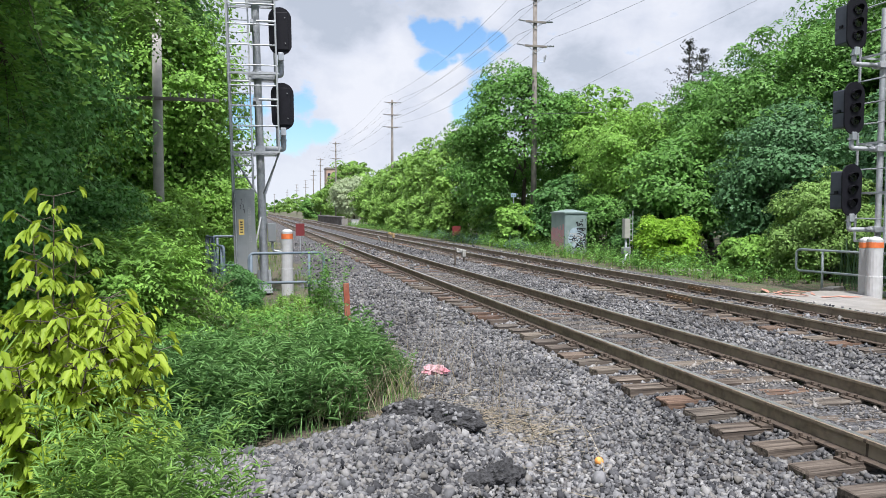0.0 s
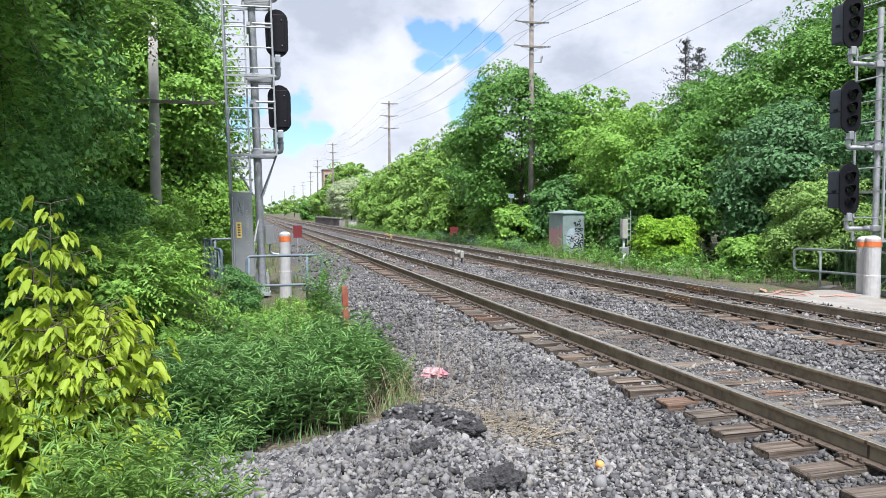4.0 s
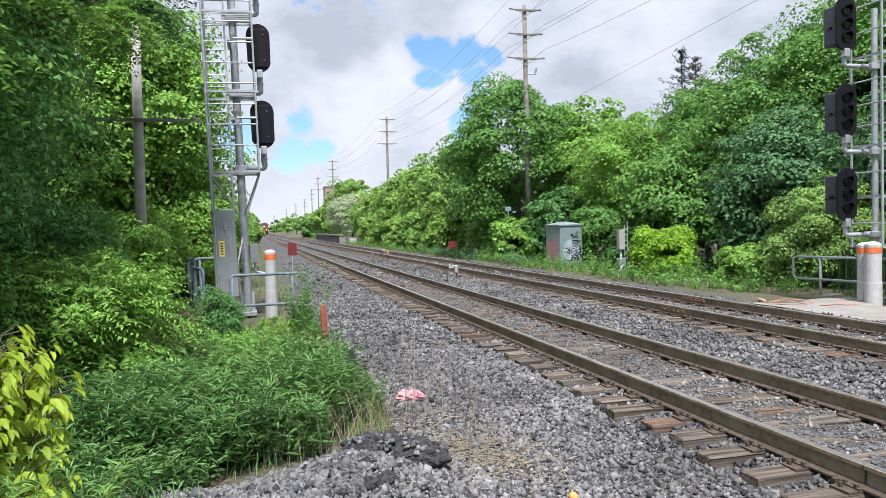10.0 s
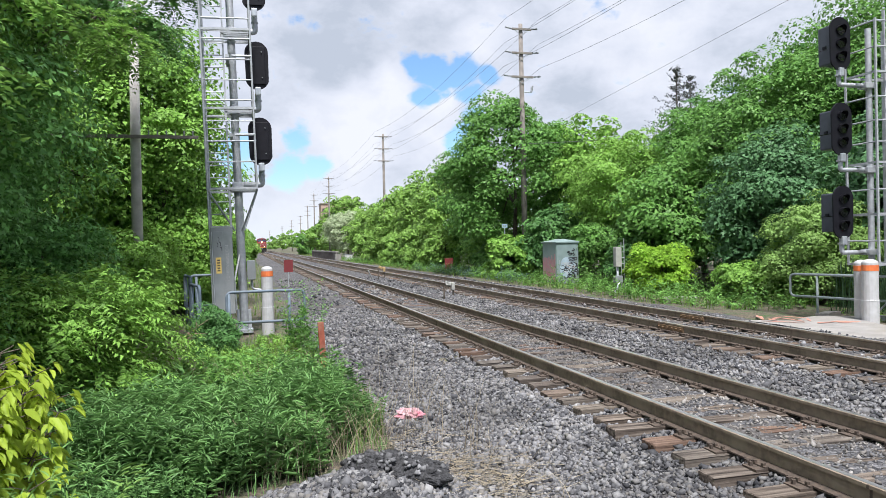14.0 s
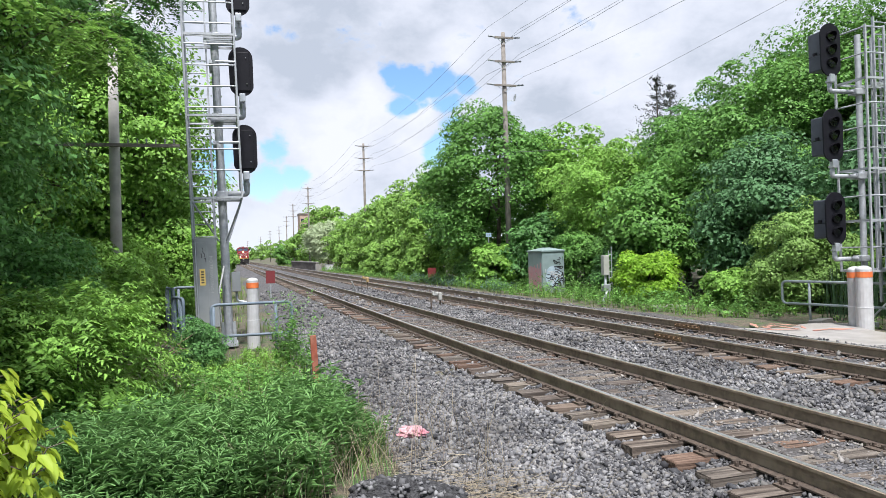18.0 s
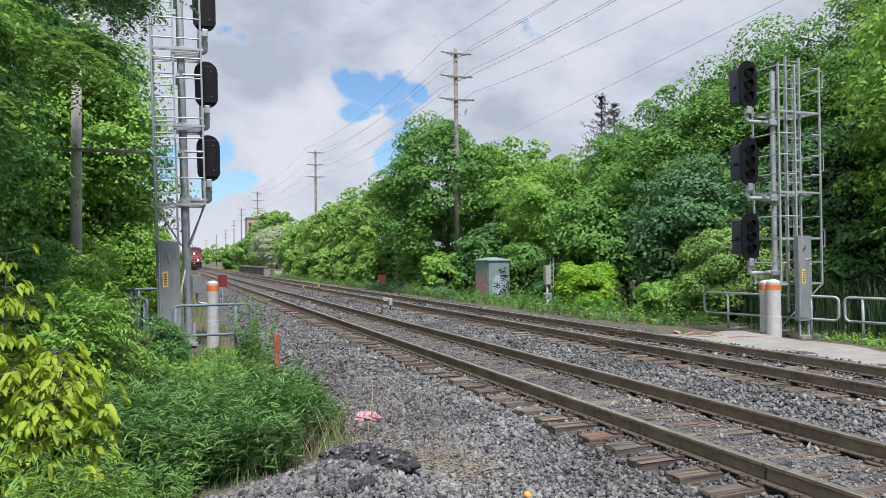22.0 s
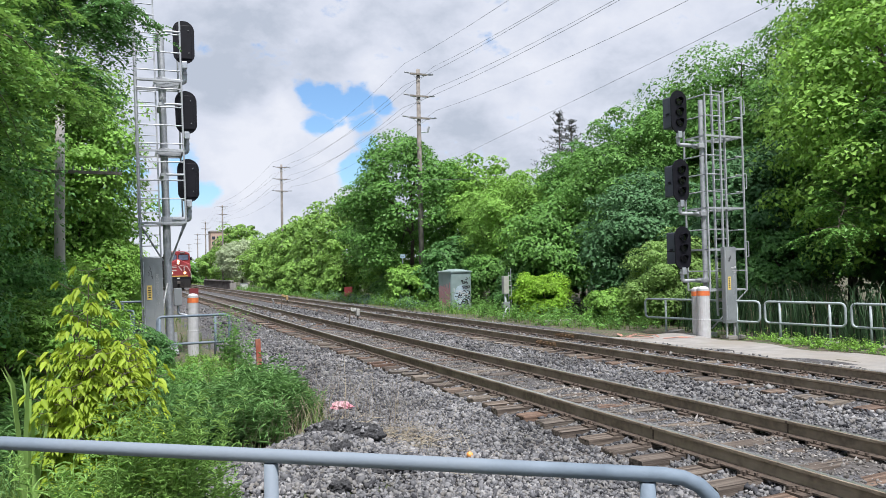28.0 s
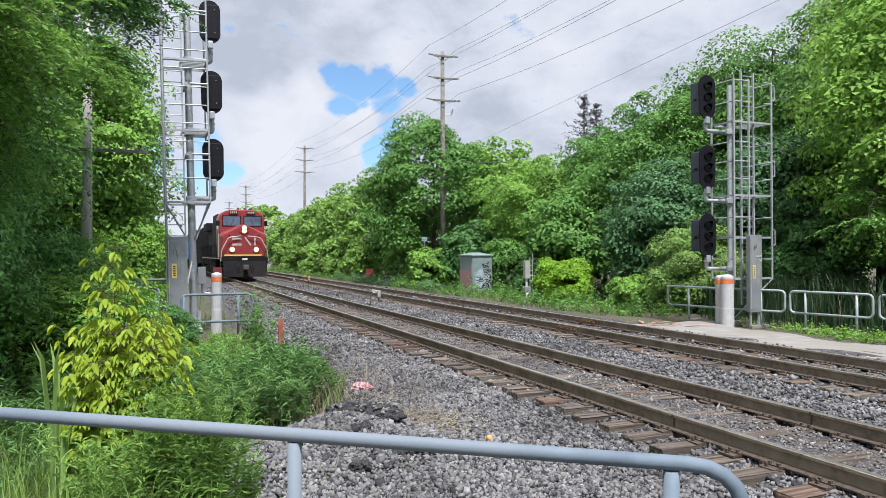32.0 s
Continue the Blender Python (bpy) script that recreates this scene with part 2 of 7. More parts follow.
def gravel_mat(name, light, dark, size, soil=None):
    """Crushed stone: cells of mixed grey, the shade in the gaps between them put into the colour."""
    if name in MATS:
        return MATS[name]
    m = bpy.data.materials.new(name)
    m.use_nodes = True
    nt = m.node_tree
    N, L = nt.nodes.new, nt.links.new
    p = nt.nodes["Principled BSDF"]
    p.inputs["Roughness"].default_value = 0.9
    p.inputs["Specular IOR Level"].default_value = 0.2
    co = N("ShaderNodeTexCoord")
    v = N("ShaderNodeTexVoronoi")
    v.inputs["Scale"].default_value = 1 / size
    L(co.outputs["Object"], v.inputs["Vector"])
    v2 = N("ShaderNodeTexVoronoi"); v2.feature = 'DISTANCE_TO_EDGE'
    v2.inputs["Scale"].default_value = 1 / size
    L(co.outputs["Object"], v2.inputs["Vector"])
    sp = N("ShaderNodeSeparateColor")
    L(v.outputs["Color"], sp.inputs[0])
    r = N("ShaderNodeValToRGB")
    r.color_ramp.elements[0].color = (*dark, 1)
    r.color_ramp.elements[1].color = (*light, 1)
    L(sp.outputs[0], r.inputs[0])
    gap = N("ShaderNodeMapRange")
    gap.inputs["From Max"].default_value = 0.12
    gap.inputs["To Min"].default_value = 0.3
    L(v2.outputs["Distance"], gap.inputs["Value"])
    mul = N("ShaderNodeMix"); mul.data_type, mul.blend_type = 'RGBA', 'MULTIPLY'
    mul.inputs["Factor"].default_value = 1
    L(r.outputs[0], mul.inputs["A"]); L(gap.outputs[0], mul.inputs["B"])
    col = mul.outputs["Result"]
    n = N("ShaderNodeTexNoise"); n.inputs["Scale"].default_value, n.inputs["Detail"].default_value = 0.8, 5
    L(co.outputs["Object"], n.inputs["Vector"])
    if soil:
        mr = N("ShaderNodeMapRange")
        mr.inputs["From Min"].default_value, mr.inputs["From Max"].default_value = 0.48, 0.66
        mr.inputs["To Max"].default_value = 0.7
        L(n.outputs["Fac"], mr.inputs["Value"])
        mx = N("ShaderNodeMix"); mx.data_type = 'RGBA'
        L(mr.outputs[0], mx.inputs["Factor"]); L(col, mx.inputs["A"]); mx.inputs["B"].default_value = (*soil, 1)
        col = mx.outputs["Result"]
    L(col, p.inputs["Base Color"])
    bp = N("ShaderNodeBump")
    bp.inputs["Strength"].default_value, bp.inputs["Distance"].default_value = 1.0, size * 0.5
    L(v2.outputs["Distance"], bp.inputs["Height"]); L(bp.outputs[0], p.inputs["Normal"])
    MATS[name] = m
    return m


def stone_mat(name, ramp):
    """Loose stones: each island takes its own grey from the ramp."""
    m = bpy.data.materials.new(name)
    m.use_nodes = True
    nt = m.node_tree
    N, L = nt.nodes.new, nt.links.new
    p = nt.nodes["Principled BSDF"]
    p.inputs["Roughness"].default_value = 0.85
    p.inputs["Specular IOR Level"].default_value = 0.25
    g = N("ShaderNodeNewGeometry")
    r = N("ShaderNodeValToRGB")
    els = r.color_ramp.elements
    els[0].position, els[0].color = 0, (*ramp[0], 1)
    els[1].position, els[1].color = 1, (*ramp[-1], 1)
    for i, c in enumerate(ramp[1:-1], 1):
        els.new(i / (len(ramp) - 1)).color = (*c, 1)
    L(g.outputs["Random Per Island"], r.inputs[0])
    co = N("ShaderNodeTexCoord")
    n = N("ShaderNodeTexNoise"); n.inputs["Scale"].default_value, n.inputs["Detail"].default_value = 40, 4
    L(co.outputs["Object"], n.inputs["Vector"])
    mr = N("ShaderNodeMapRange"); mr.inputs["To Min"].default_value, mr.inputs["To Max"].default_value = 0.7, 1.25
    L(n.outputs["Fac"], mr.inputs["Value"])
    nd = N("ShaderNodeTexNoise"); nd.inputs["Scale"].default_value, nd.inputs["Detail"].default_value = 0.55, 4
    L(co.outputs["Object"], nd.inputs["Vector"])
    md = N("ShaderNodeMapRange"); md.inputs["From Min"].default_value, md.inputs["From Max"].default_value = 0.35, 0.65
    md.inputs["To Min"].default_value, md.inputs["To Max"].default_value = 0.70, 1.25
    L(nd.outputs["Fac"], md.inputs["Value"])
    both = N("ShaderNodeMath"); both.operation = 'MULTIPLY'
    L(mr.outputs[0], both.inputs[0]); L(md.outputs[0], both.inputs[1])
    mul = N("ShaderNodeMix"); mul.data_type, mul.blend_type = 'RGBA', 'MULTIPLY'; mul.inputs["Factor"].default_value = 1
    L(r.outputs[0], mul.inputs["A"]); L(both.outputs[0], mul.inputs["B"])
    L(mul.outputs["Result"], p.inputs["Base Color"])
    return m


def wood_mat(name):
    """Old sawn timber: grain drawn out along x, split and stained, each tie its own shade."""
    m = bpy.data.materials.new(name)
    m.use_nodes = True
    nt = m.node_tree
    N, L = nt.nodes.new, nt.links.new
    p = nt.nodes["Principled BSDF"]
    p.inputs["Roughness"].default_value = 0.9
    p.inputs["Specular IOR Level"].default_value = 0.2
    co = N("ShaderNodeTexCoord")
    oi = N("ShaderNodeObjectInfo")
    mp = N("ShaderNodeVectorMath"); mp.operation = 'MULTIPLY'; mp.inputs[1].default_value = (1.2, 26, 26)
    ad = N("ShaderNodeVectorMath"); ad.operation = 'ADD'
    sc = N("ShaderNodeMath"); sc.operation = 'MULTIPLY'; sc.inputs[1].default_value = 40
    L(oi.outputs["Random"], sc.inputs[0])
    L(co.outputs["Object"], ad.inputs[0]); L(sc.outputs[0], ad.inputs[1]); L(ad.outputs[0], mp.inputs[0])
    n = N("ShaderNodeTexNoise"); n.inputs["Scale"].default_value, n.inputs["Detail"].default_value, n.inputs["Roughness"].default_value = 1.0, 7, 0.65
    L(mp.outputs[0], n.inputs["Vector"])
    r = N("ShaderNodeValToRGB")
    e = r.color_ramp.elements
    e[0].position, e[0].color = 0.30, (0.018, 0.016, 0.015, 1)
    e[1].position, e[1].color = 0.76, (0.26, 0.24, 0.215, 1)
    k = e.new(0.5); k.color = (0.118, 0.102, 0.089, 1)
    L(n.outputs["Fac"], r.inputs[0])
    tint = N("ShaderNodeValToRGB")
    t = tint.color_ramp.elements
    t[0].position, t[0].color = 0.0, (0.62, 0.60, 0.60, 1)
    t[1].position, t[1].color = 1.0, (1.25, 1.2, 1.1, 1)
    k = t.new(0.35); k.color = (1.0, 0.92, 0.84, 1)
    k = t.new(0.55); k.color = (1.10, 0.80, 0.66, 1)
    k = t.new(0.7); k.color = (0.80, 0.80, 0.80, 1)
    L(oi.outputs["Random"], tint.inputs[0])
    mx = N("ShaderNodeMix"); mx.data_type, mx.blend_type = 'RGBA', 'MULTIPLY'; mx.inputs["Factor"].default_value = 1
    L(r.outputs[0], mx.inputs["A"]); L(tint.outputs[0], mx.inputs["B"])
    L(mx.outputs["Result"], p.inputs["Base Color"])
    bp = N("ShaderNodeBump"); bp.inputs["Strength"].default_value, bp.inputs["Distance"].default_value = 0.7, 0.02
    L(n.outputs["Fac"], bp.inputs["Height"]); L(bp.outputs[0], p.inputs["Normal"])
    return m


GALV = mat("galvanised_steel", (0.50, 0.53, 0.55), (0.38, 0.41, 0.44), 9, 0.45, 0.55, 0.05)
PALE_RAIL = mat("pale_galvanised_pipe", (0.36, 0.41, 0.42), (0.29, 0.335, 0.345), 7, 0.6, 0.1, 0.06, 60)
GALV_RAIL = mat("galvanised_pipe", (0.155, 0.20, 0.245), (0.10, 0.135, 0.172), 5, 0.75, 0.1, 0.10, 45, c3=(0.175, 0.21, 0.245))
ALU = mat("aluminium", (0.43, 0.45, 0.47), (0.34, 0.36, 0.38), 12, 0.6, 0.25)
BLACK = mat("black_paint", (0.010, 0.010, 0.014), (0.007, 0.007, 0.010), 8, 0.55, 0, 0.05, spec=0.2)
LENS = mat("dark_lens", (0.015, 0.015, 0.018), (0.01, 0.01, 0.01), 3, 0.12)
GREYBOX = mat("grey_painted_steel", (0.225, 0.245, 0.255), (0.18, 0.198, 0.208), 5, 0.55, 0.05, 0.04, c3=(0.25, 0.262, 0.265))
WHITE = mat("white_paint", (0.50, 0.505, 0.51), (0.41, 0.41, 0.41), 6, 0.6, 0, 0.05, c3=(0.44, 0.435, 0.425))
ORANGE = mat("orange_band", (0.75, 0.20, 0.06), (0.62, 0.15, 0.05), 9, 0.5)
RUSTRED = mat("faded_red_paint", (0.36, 0.10, 0.058), (0.24, 0.07, 0.042), 14, 0.85, 0, 0.2, c3=(0.40, 0.21, 0.14))
SIGNRED = mat("red_sign_paint", (0.17, 0.022, 0.026), (0.14, 0.02, 0.022), 6, 0.6)
RAILSIDE = mat("rusty_rail_steel", (0.265, 0.210, 0.150), (0.160, 0.126, 0.092), 14, 0.75, 0.0, 0.15, 60, c3=(0.295, 0.242, 0.178))
RAILTOP = mat("polished_rail_head", (0.52, 0.515, 0.51), (0.40, 0.395, 0.39), 6, 0.34, 0.85)
TIE = wood_mat("weathered_tie_wood")
PLATE = mat("rusty_tie_plate", (0.105, 0.078, 0.060), (0.060, 0.047, 0.038), 20, 0.85, 0.2, 0.2)
POLEWOOD = mat("weathered_pole_wood", (0.215, 0.195, 0.172), (0.14, 0.126, 0.112), 3, 0.9, 0, 0.3, 25)
OLDPOLE = mat("bleached_pole_wood", (0.50, 0.48, 0.45), (0.37, 0.352, 0.33), 3, 0.9, 0, 0.3, 25)
BARK = mat("bark", (0.12, 0.095, 0.075), (0.06, 0.05, 0.04), 5, 0.95, 0, 0.6, 18)
SLATE = mat("slate_blue_paint", (0.055, 0.064, 0.082), (0.042, 0.050, 0.066), 6, 0.5)
CONC = mat("pale_concrete", (0.27, 0.258, 0.24), (0.20, 0.19, 0.18), 3, 0.9, 0, 0.2, 40, c3=(0.22, 0.20, 0.17))
SOIL = mat("soil_with_litter", (0.15, 0.12, 0.085), (0.045, 0.040, 0.030), 17, 1.0, 0, 1.0, 60, detail=9, c3=(0.05, 0.085, 0.028))
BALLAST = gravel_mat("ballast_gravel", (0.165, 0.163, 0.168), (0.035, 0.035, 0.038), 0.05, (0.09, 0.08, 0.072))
STONES = stone_mat("crushed_stone", [(0.022, 0.023, 0.027), (0.095, 0.096, 0.102), (0.19, 0.19, 0.196), (0.04, 0.04, 0.044), (0.205, 0.203, 0.205), (0.145, 0.136, 0.124), (0.275, 0.274, 0.274)])
GLASS = mat("dark_cab_glass", (0.03, 0.04, 0.06), (0.02, 0.025, 0.035), 2, 0.08)

L_MAPLE = leaf_mat("leaf_mid_green", (0.050, 0.137, 0.023), (0.192, 0.390, 0.060))
L_DARK = leaf_mat("leaf_dark_green", (0.041, 0.119, 0.027), (0.146, 0.317, 0.062))
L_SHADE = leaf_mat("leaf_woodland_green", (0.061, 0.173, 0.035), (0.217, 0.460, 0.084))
L_LIGHT = leaf_mat("leaf_light_green", (0.100, 0.220, 0.028), (0.280, 0.500, 0.066))
L_LIME = leaf_mat("leaf_lime", (0.160, 0.255, 0.020), (0.40, 0.52, 0.065), trans=0.4)
L_OLIVE = leaf_mat("leaf_willow", (0.15, 0.265, 0.045), (0.27, 0.43, 0.085))
L_BLUE = leaf_mat("leaf_grey_green", (0.06, 0.12, 0.06), (0.18, 0.28, 0.15))
L_CONIFER = leaf_mat("needle_green", (0.040, 0.046, 0.040), (0.085, 0.095, 0.080), trans=0.1)
L_WHITE = leaf_mat("blossom_grey", (0.24, 0.32, 0.17), (0.44, 0.50, 0.33))
L_GRASS = leaf_mat("grass_blade", (0.066, 0.136, 0.020), (0.221, 0.323, 0.055))
L_WEED = leaf_mat("weed_leaf", (0.066, 0.158, 0.036), (0.190, 0.355, 0.078))
L_GOLD = leaf_mat("goldenrod_leaf", (0.125, 0.245, 0.040), (0.275, 0.46, 0.085), trans=0.34)
L_BROAD = leaf_mat("broad_blade_leaf", (0.19, 0.33, 0.06), (0.34, 0.50, 0.11), trans=0.35)
L_STRAW = leaf_mat("dry_straw", (0.19, 0.155, 0.105), (0.38, 0.33, 0.235), trans=0.15)
L_TWIG = leaf_mat("dead_stalk", (0.07, 0.055, 0.045), (0.16, 0.13, 0.105), trans=0.05)
L_REED = leaf_mat("reed_blade", (0.022, 0.058, 0.016), (0.08, 0.145, 0.048), yellow=(0.24, 0.21, 0.13))
# far trees' leaf, the sunlight on them put into its lighter green
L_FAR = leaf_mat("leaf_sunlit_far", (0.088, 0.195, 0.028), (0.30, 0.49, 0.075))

# ---- building helpers ----


def part(name, bm, material, parent=None, label="", smooth=False):
    me = bpy.data.meshes.new(name)
    bm.normal_update()
    bm.to_mesh(me)
    bm.free()
    me.materials.append(material)
    if smooth:
        for f in me.polygons:
            f.use_smooth = f.loop_total <= 4
    ob = new(name, me)
    ob.parent = parent
    if label:
        ob["label"] = label
    return ob


def empty(name, m=None):
    ob = new(name)
    ob.empty_display_size = 0.1
    if m is not None:
        ob.matrix_world = m
    return ob


def box(bm, x0, y0, z0, x1, y1, z1, bevel=0.0):
    m = Matrix.Translation(((x0 + x1) / 2, (y0 + y1) / 2, (z0 + z1) / 2)) @ Matrix.Diagonal((abs(x1 - x0), abs(y1 - y0), abs(z1 - z0), 1))
    r = bmesh.ops.create_cube(bm, size=1, matrix=m)
    if bevel:
        es = list({e for v in r["verts"] for e in v.link_edges})
        bmesh.ops.bevel(bm, geom=es, offset=bevel, segments=2, affect='EDGES', profile=0.6)
    return bm


def B(*a, bevel=0.0):
    return box(bmesh.new(), *a, bevel=bevel)


def pipe(bm, pts, r, seg=8, r1=None, cap=True):
    """A tube along a polyline, its radius going from r to r1."""
    pts = [Vector(p) for p in pts]
    rings = []
    n = len(pts)
    up = Vector((0, 0, 1))
    first = (pts[1] - pts[0]).normalized()
    u = first.cross(up)
    if u.length < 1e-3:
        u = Vector((1, 0, 0))
    u.normalize()
    for i, p in enumerate(pts):
        t = (pts[min(i + 1, n - 1)] - pts[max(i - 1, 0)]).normalized()
        u = (u - t * u.dot(t)).normalized()
        w = t.cross(u)
        rad = r if r1 is None else r + (r1 - r) * i / (n - 1)
        rings.append([bm.verts.new(p + (u * math.cos(a) + w * math.sin(a)) * rad) for a in [2 * math.pi * k / seg for k in range(seg)]])
    for a, b in zip(rings, rings[1:]):
        for k in range(seg):
            bm.faces.new((a[k], a[(k + 1) % seg], b[(k + 1) % seg], b[k]))
    if cap:
        bm.faces.new(rings[0][::-1])
        bm.faces.new(rings[-1])
    return bm


def P(pts, r, seg=8, r1=None):
    return pipe(bmesh.new(), pts, r, seg, r1)


def rounded(pts, rad, closed=False, n=5):
    """A polyline with its corners rounded."""
    pts = [Vector(p) for p in pts]
    out = []
    m = len(pts)
    for i, p in enumerate(pts):
        if not closed and i in (0, m - 1):
            out.append(p)
            continue
        a, b = pts[i - 1], pts[(i + 1) % m]
        da, db = (a - p).normalized(), (b - p).normalized()
        s, e = p + da * rad, p + db * rad
        for k in range(n + 1):
            t = k / n
            out.append(s * (1 - t) ** 2 + p * 2 * t * (1 - t) + e * t ** 2)
    if closed:
        out.append(out[0].copy())
    return out


def extrude_profile(bm, prof, y0, y1):
    """A profile in x and z drawn out along y."""
    a = [bm.verts.new((x, y0, z)) for x, z in prof]
    b = [bm.verts.new((x, y1, z)) for x, z in prof]
    n = len(prof)
    for i in range(n):
        bm.faces.new((a[i], b[i], b[(i + 1) % n], a[(i + 1) % n]))
    bm.faces.new(a)
    bm.faces.new(b[::-1])
    bmesh.ops.recalc_face_normals(bm, faces=bm.faces)
    return bm


def raw_mesh(name, verts, faces, material, parent=None, smooth=False):
    """A mesh from arrays of places and of equal-sided faces."""
    me = bpy.data.meshes.new(name)
    verts, faces = np.asarray(verts, np.float32), np.asarray(faces, np.int32)
    k = faces.shape[1]
    me.vertices.add(len(verts))
    me.vertices.foreach_set("co", verts.ravel())
    me.loops.add(faces.size)
    me.loops.foreach_set("vertex_index", faces.ravel())
    me.polygons.add(len(faces))
    me.polygons.foreach_set("loop_start", np.arange(0, faces.size, k, dtype=np.int32))
    me.polygons.foreach_set("loop_total", np.full(len(faces), k, np.int32))
    if smooth:
        me.polygons.foreach_set("use_smooth", np.ones(len(faces), bool))
    me.update(calc_edges=True)
    me.materials.append(material)
    ob = new(name, me)
    ob.parent = parent
    return ob


RNG = np.random.default_rng(7)


def unit(v):
    return v / (np.linalg.norm(v, axis=-1, keepdims=True) + 1e-9)


def leaf_arrays(pts, nrm, size, aspect=0.55, droop=0.25, along=None, three=False):
    """Each leaf a folded diamond at a point, facing nrm."""
    n = len(pts)
    nrm = unit(nrm)
    rnd = unit(RNG.normal(size=(n, 3))) if along is None else along
    a = unit(rnd - nrm * (rnd * nrm).sum(1, keepdims=True))
    b = np.cross(nrm, a)
    s = (size * RNG.uniform(0.6, 1.3, n))[:, None]
    base, tip = pts - a * s * 0.5, pts + a * s * 0.5 - nrm * s * droop
    l, r = pts + b * s * aspect * 0.5 - a * s * 0.08 - nrm * s * 0.06, pts - b * s * aspect * 0.5 - a * s * 0.08 - nrm * s * 0.06
    if three:
        w = b * s * aspect * 0.55
        return np.stack([base + w, base - w * 0.8 + nrm * s * 0.1, tip], 1).reshape(-1, 3), np.arange(3 * n).reshape(-1, 3)
    v = np.stack([base, r, tip, l], 1).reshape(-1, 3)
    return v, np.arange(4 * n).reshape(-1, 4)


def lance_arrays(pts, nrm, size, aspect=0.3, droop=0.25, along=None):
    """Pointed leaves folded along the midrib: two four-sided halves each, widest below the middle, the tip bent down."""
    n = len(pts)
    nrm = unit(nrm)
    a = unit(along - nrm * (along * nrm).sum(1, keepdims=True))
    b = np.cross(nrm, a)
    s = (size * RNG.uniform(0.65, 1.25, n))[:, None]
    w = b * s * aspect * 0.5
    base, tip = pts - a * s * 0.5, pts + a * s * 0.5 - nrm * s * droop
    up = nrm * s * aspect * 0.22
    r1, l1 = pts - a * s * 0.22 + w + up, pts - a * s * 0.22 - w + up
    r2, l2 = pts + a * s * 0.16 + w * 0.72 + up - nrm * s * droop * 0.35, pts + a * s * 0.16 - w * 0.72 + up - nrm * s * droop * 0.35
    v = np.stack([base, r1, r2, tip, l2, l1], 1).reshape(-1, 3)
    i = np.arange(n)[:, None] * 6
    return v, np.concatenate([i + [0, 1, 2, 3], i + [0, 3, 4, 5]])


def blade_arrays(base, height, lean, width, bend=0.4):
    """Grass blades: three-step tapering strips that bend over."""
    n = len(base)
    ang = RNG.uniform(0, 2 * np.pi, n)
    side = np.stack([np.cos(ang), np.sin(ang), np.zeros(n)], 1)
    outw = np.stack([-np.sin(ang), np.cos(ang), np.zeros(n)], 1) * RNG.uniform(-1, 1, n)[:, None] * bend + lean
    h = np.asarray(height)[:, None]
    w = np.asarray(width)[:, None] * np.ones((n, 1))
    up = np.array([[0, 0, 1.0]])
    p1, p2 = base + up * h * 0.5 + outw * h * 0.25, base + up * h * 0.88 + outw * h * 0.65
    p3 = base + up * h * 0.97 + outw * h * 1.05
    v = np.stack([base - side * w * .5, base + side * w * .5, p1 + side * w * .45, p1 - side * w * .45, p2 + side * w * .3, p2 - side * w * .3, p3 + side * w * .03, p3 - side * w * .03], 1).reshape(-1, 3)
    i = np.arange(n)[:, None] * 8
    f = np.concatenate([i + [0, 1, 2, 3], i + [3, 2, 4, 5], i + [5, 4, 6, 7]])
    return v, f


def crown_points(centre, radii, n_clumps, per, fill=0.55, flat=0.62, bottom=-0.85, small=1.0):
    """Points and facings for a crown: many flattened clumps through the outer shell of an ellipsoid, leaves mostly on their upper skin."""
    d = unit(RNG.normal(size=(n_clumps * 3, 3)))
    d = d[d[:, 2] > bottom][:n_clumps]
    lump = 0.95 + 0.10 * np.sin(d[:, 0] * 5 + d[:, 2] * 4 + centre[2]) + 0.08 * np.sin(d[:, 1] * 6 - d[:, 2] * 7 + centre[0])
    c = np.asarray(centre) + d * np.asarray(radii) * (RNG.uniform(fill ** 2, 1.0, len(d)) ** 0.5 * lump)[:, None]
    cr = np.mean(radii) ** 0.6 * RNG.uniform(0.22, 0.52, len(d)) * small
    k = np.repeat(np.arange(len(d)), per)
    dd = unit(RNG.normal(size=(len(k), 3)) + np.array([0, 0, 0.75]))
    rr = cr[k][:, None] * RNG.uniform(0.45, 1.05, len(k))[:, None] ** 0.5
    pts = c[k] + dd * rr * np.array([1.25, 1.25, flat * 0.85]) - np.array([0, 0, 0.35]) * (np.linalg.norm(dd[:, :2], axis=1, keepdims=True) * rr) ** 2 / cr[k][:, None]
    nrm = dd * 1.0 + d[k] * 0.3 + np.array([0, 0, 0.35]) + RNG.normal(size=dd.shape) * 0.32
    return pts, nrm, c


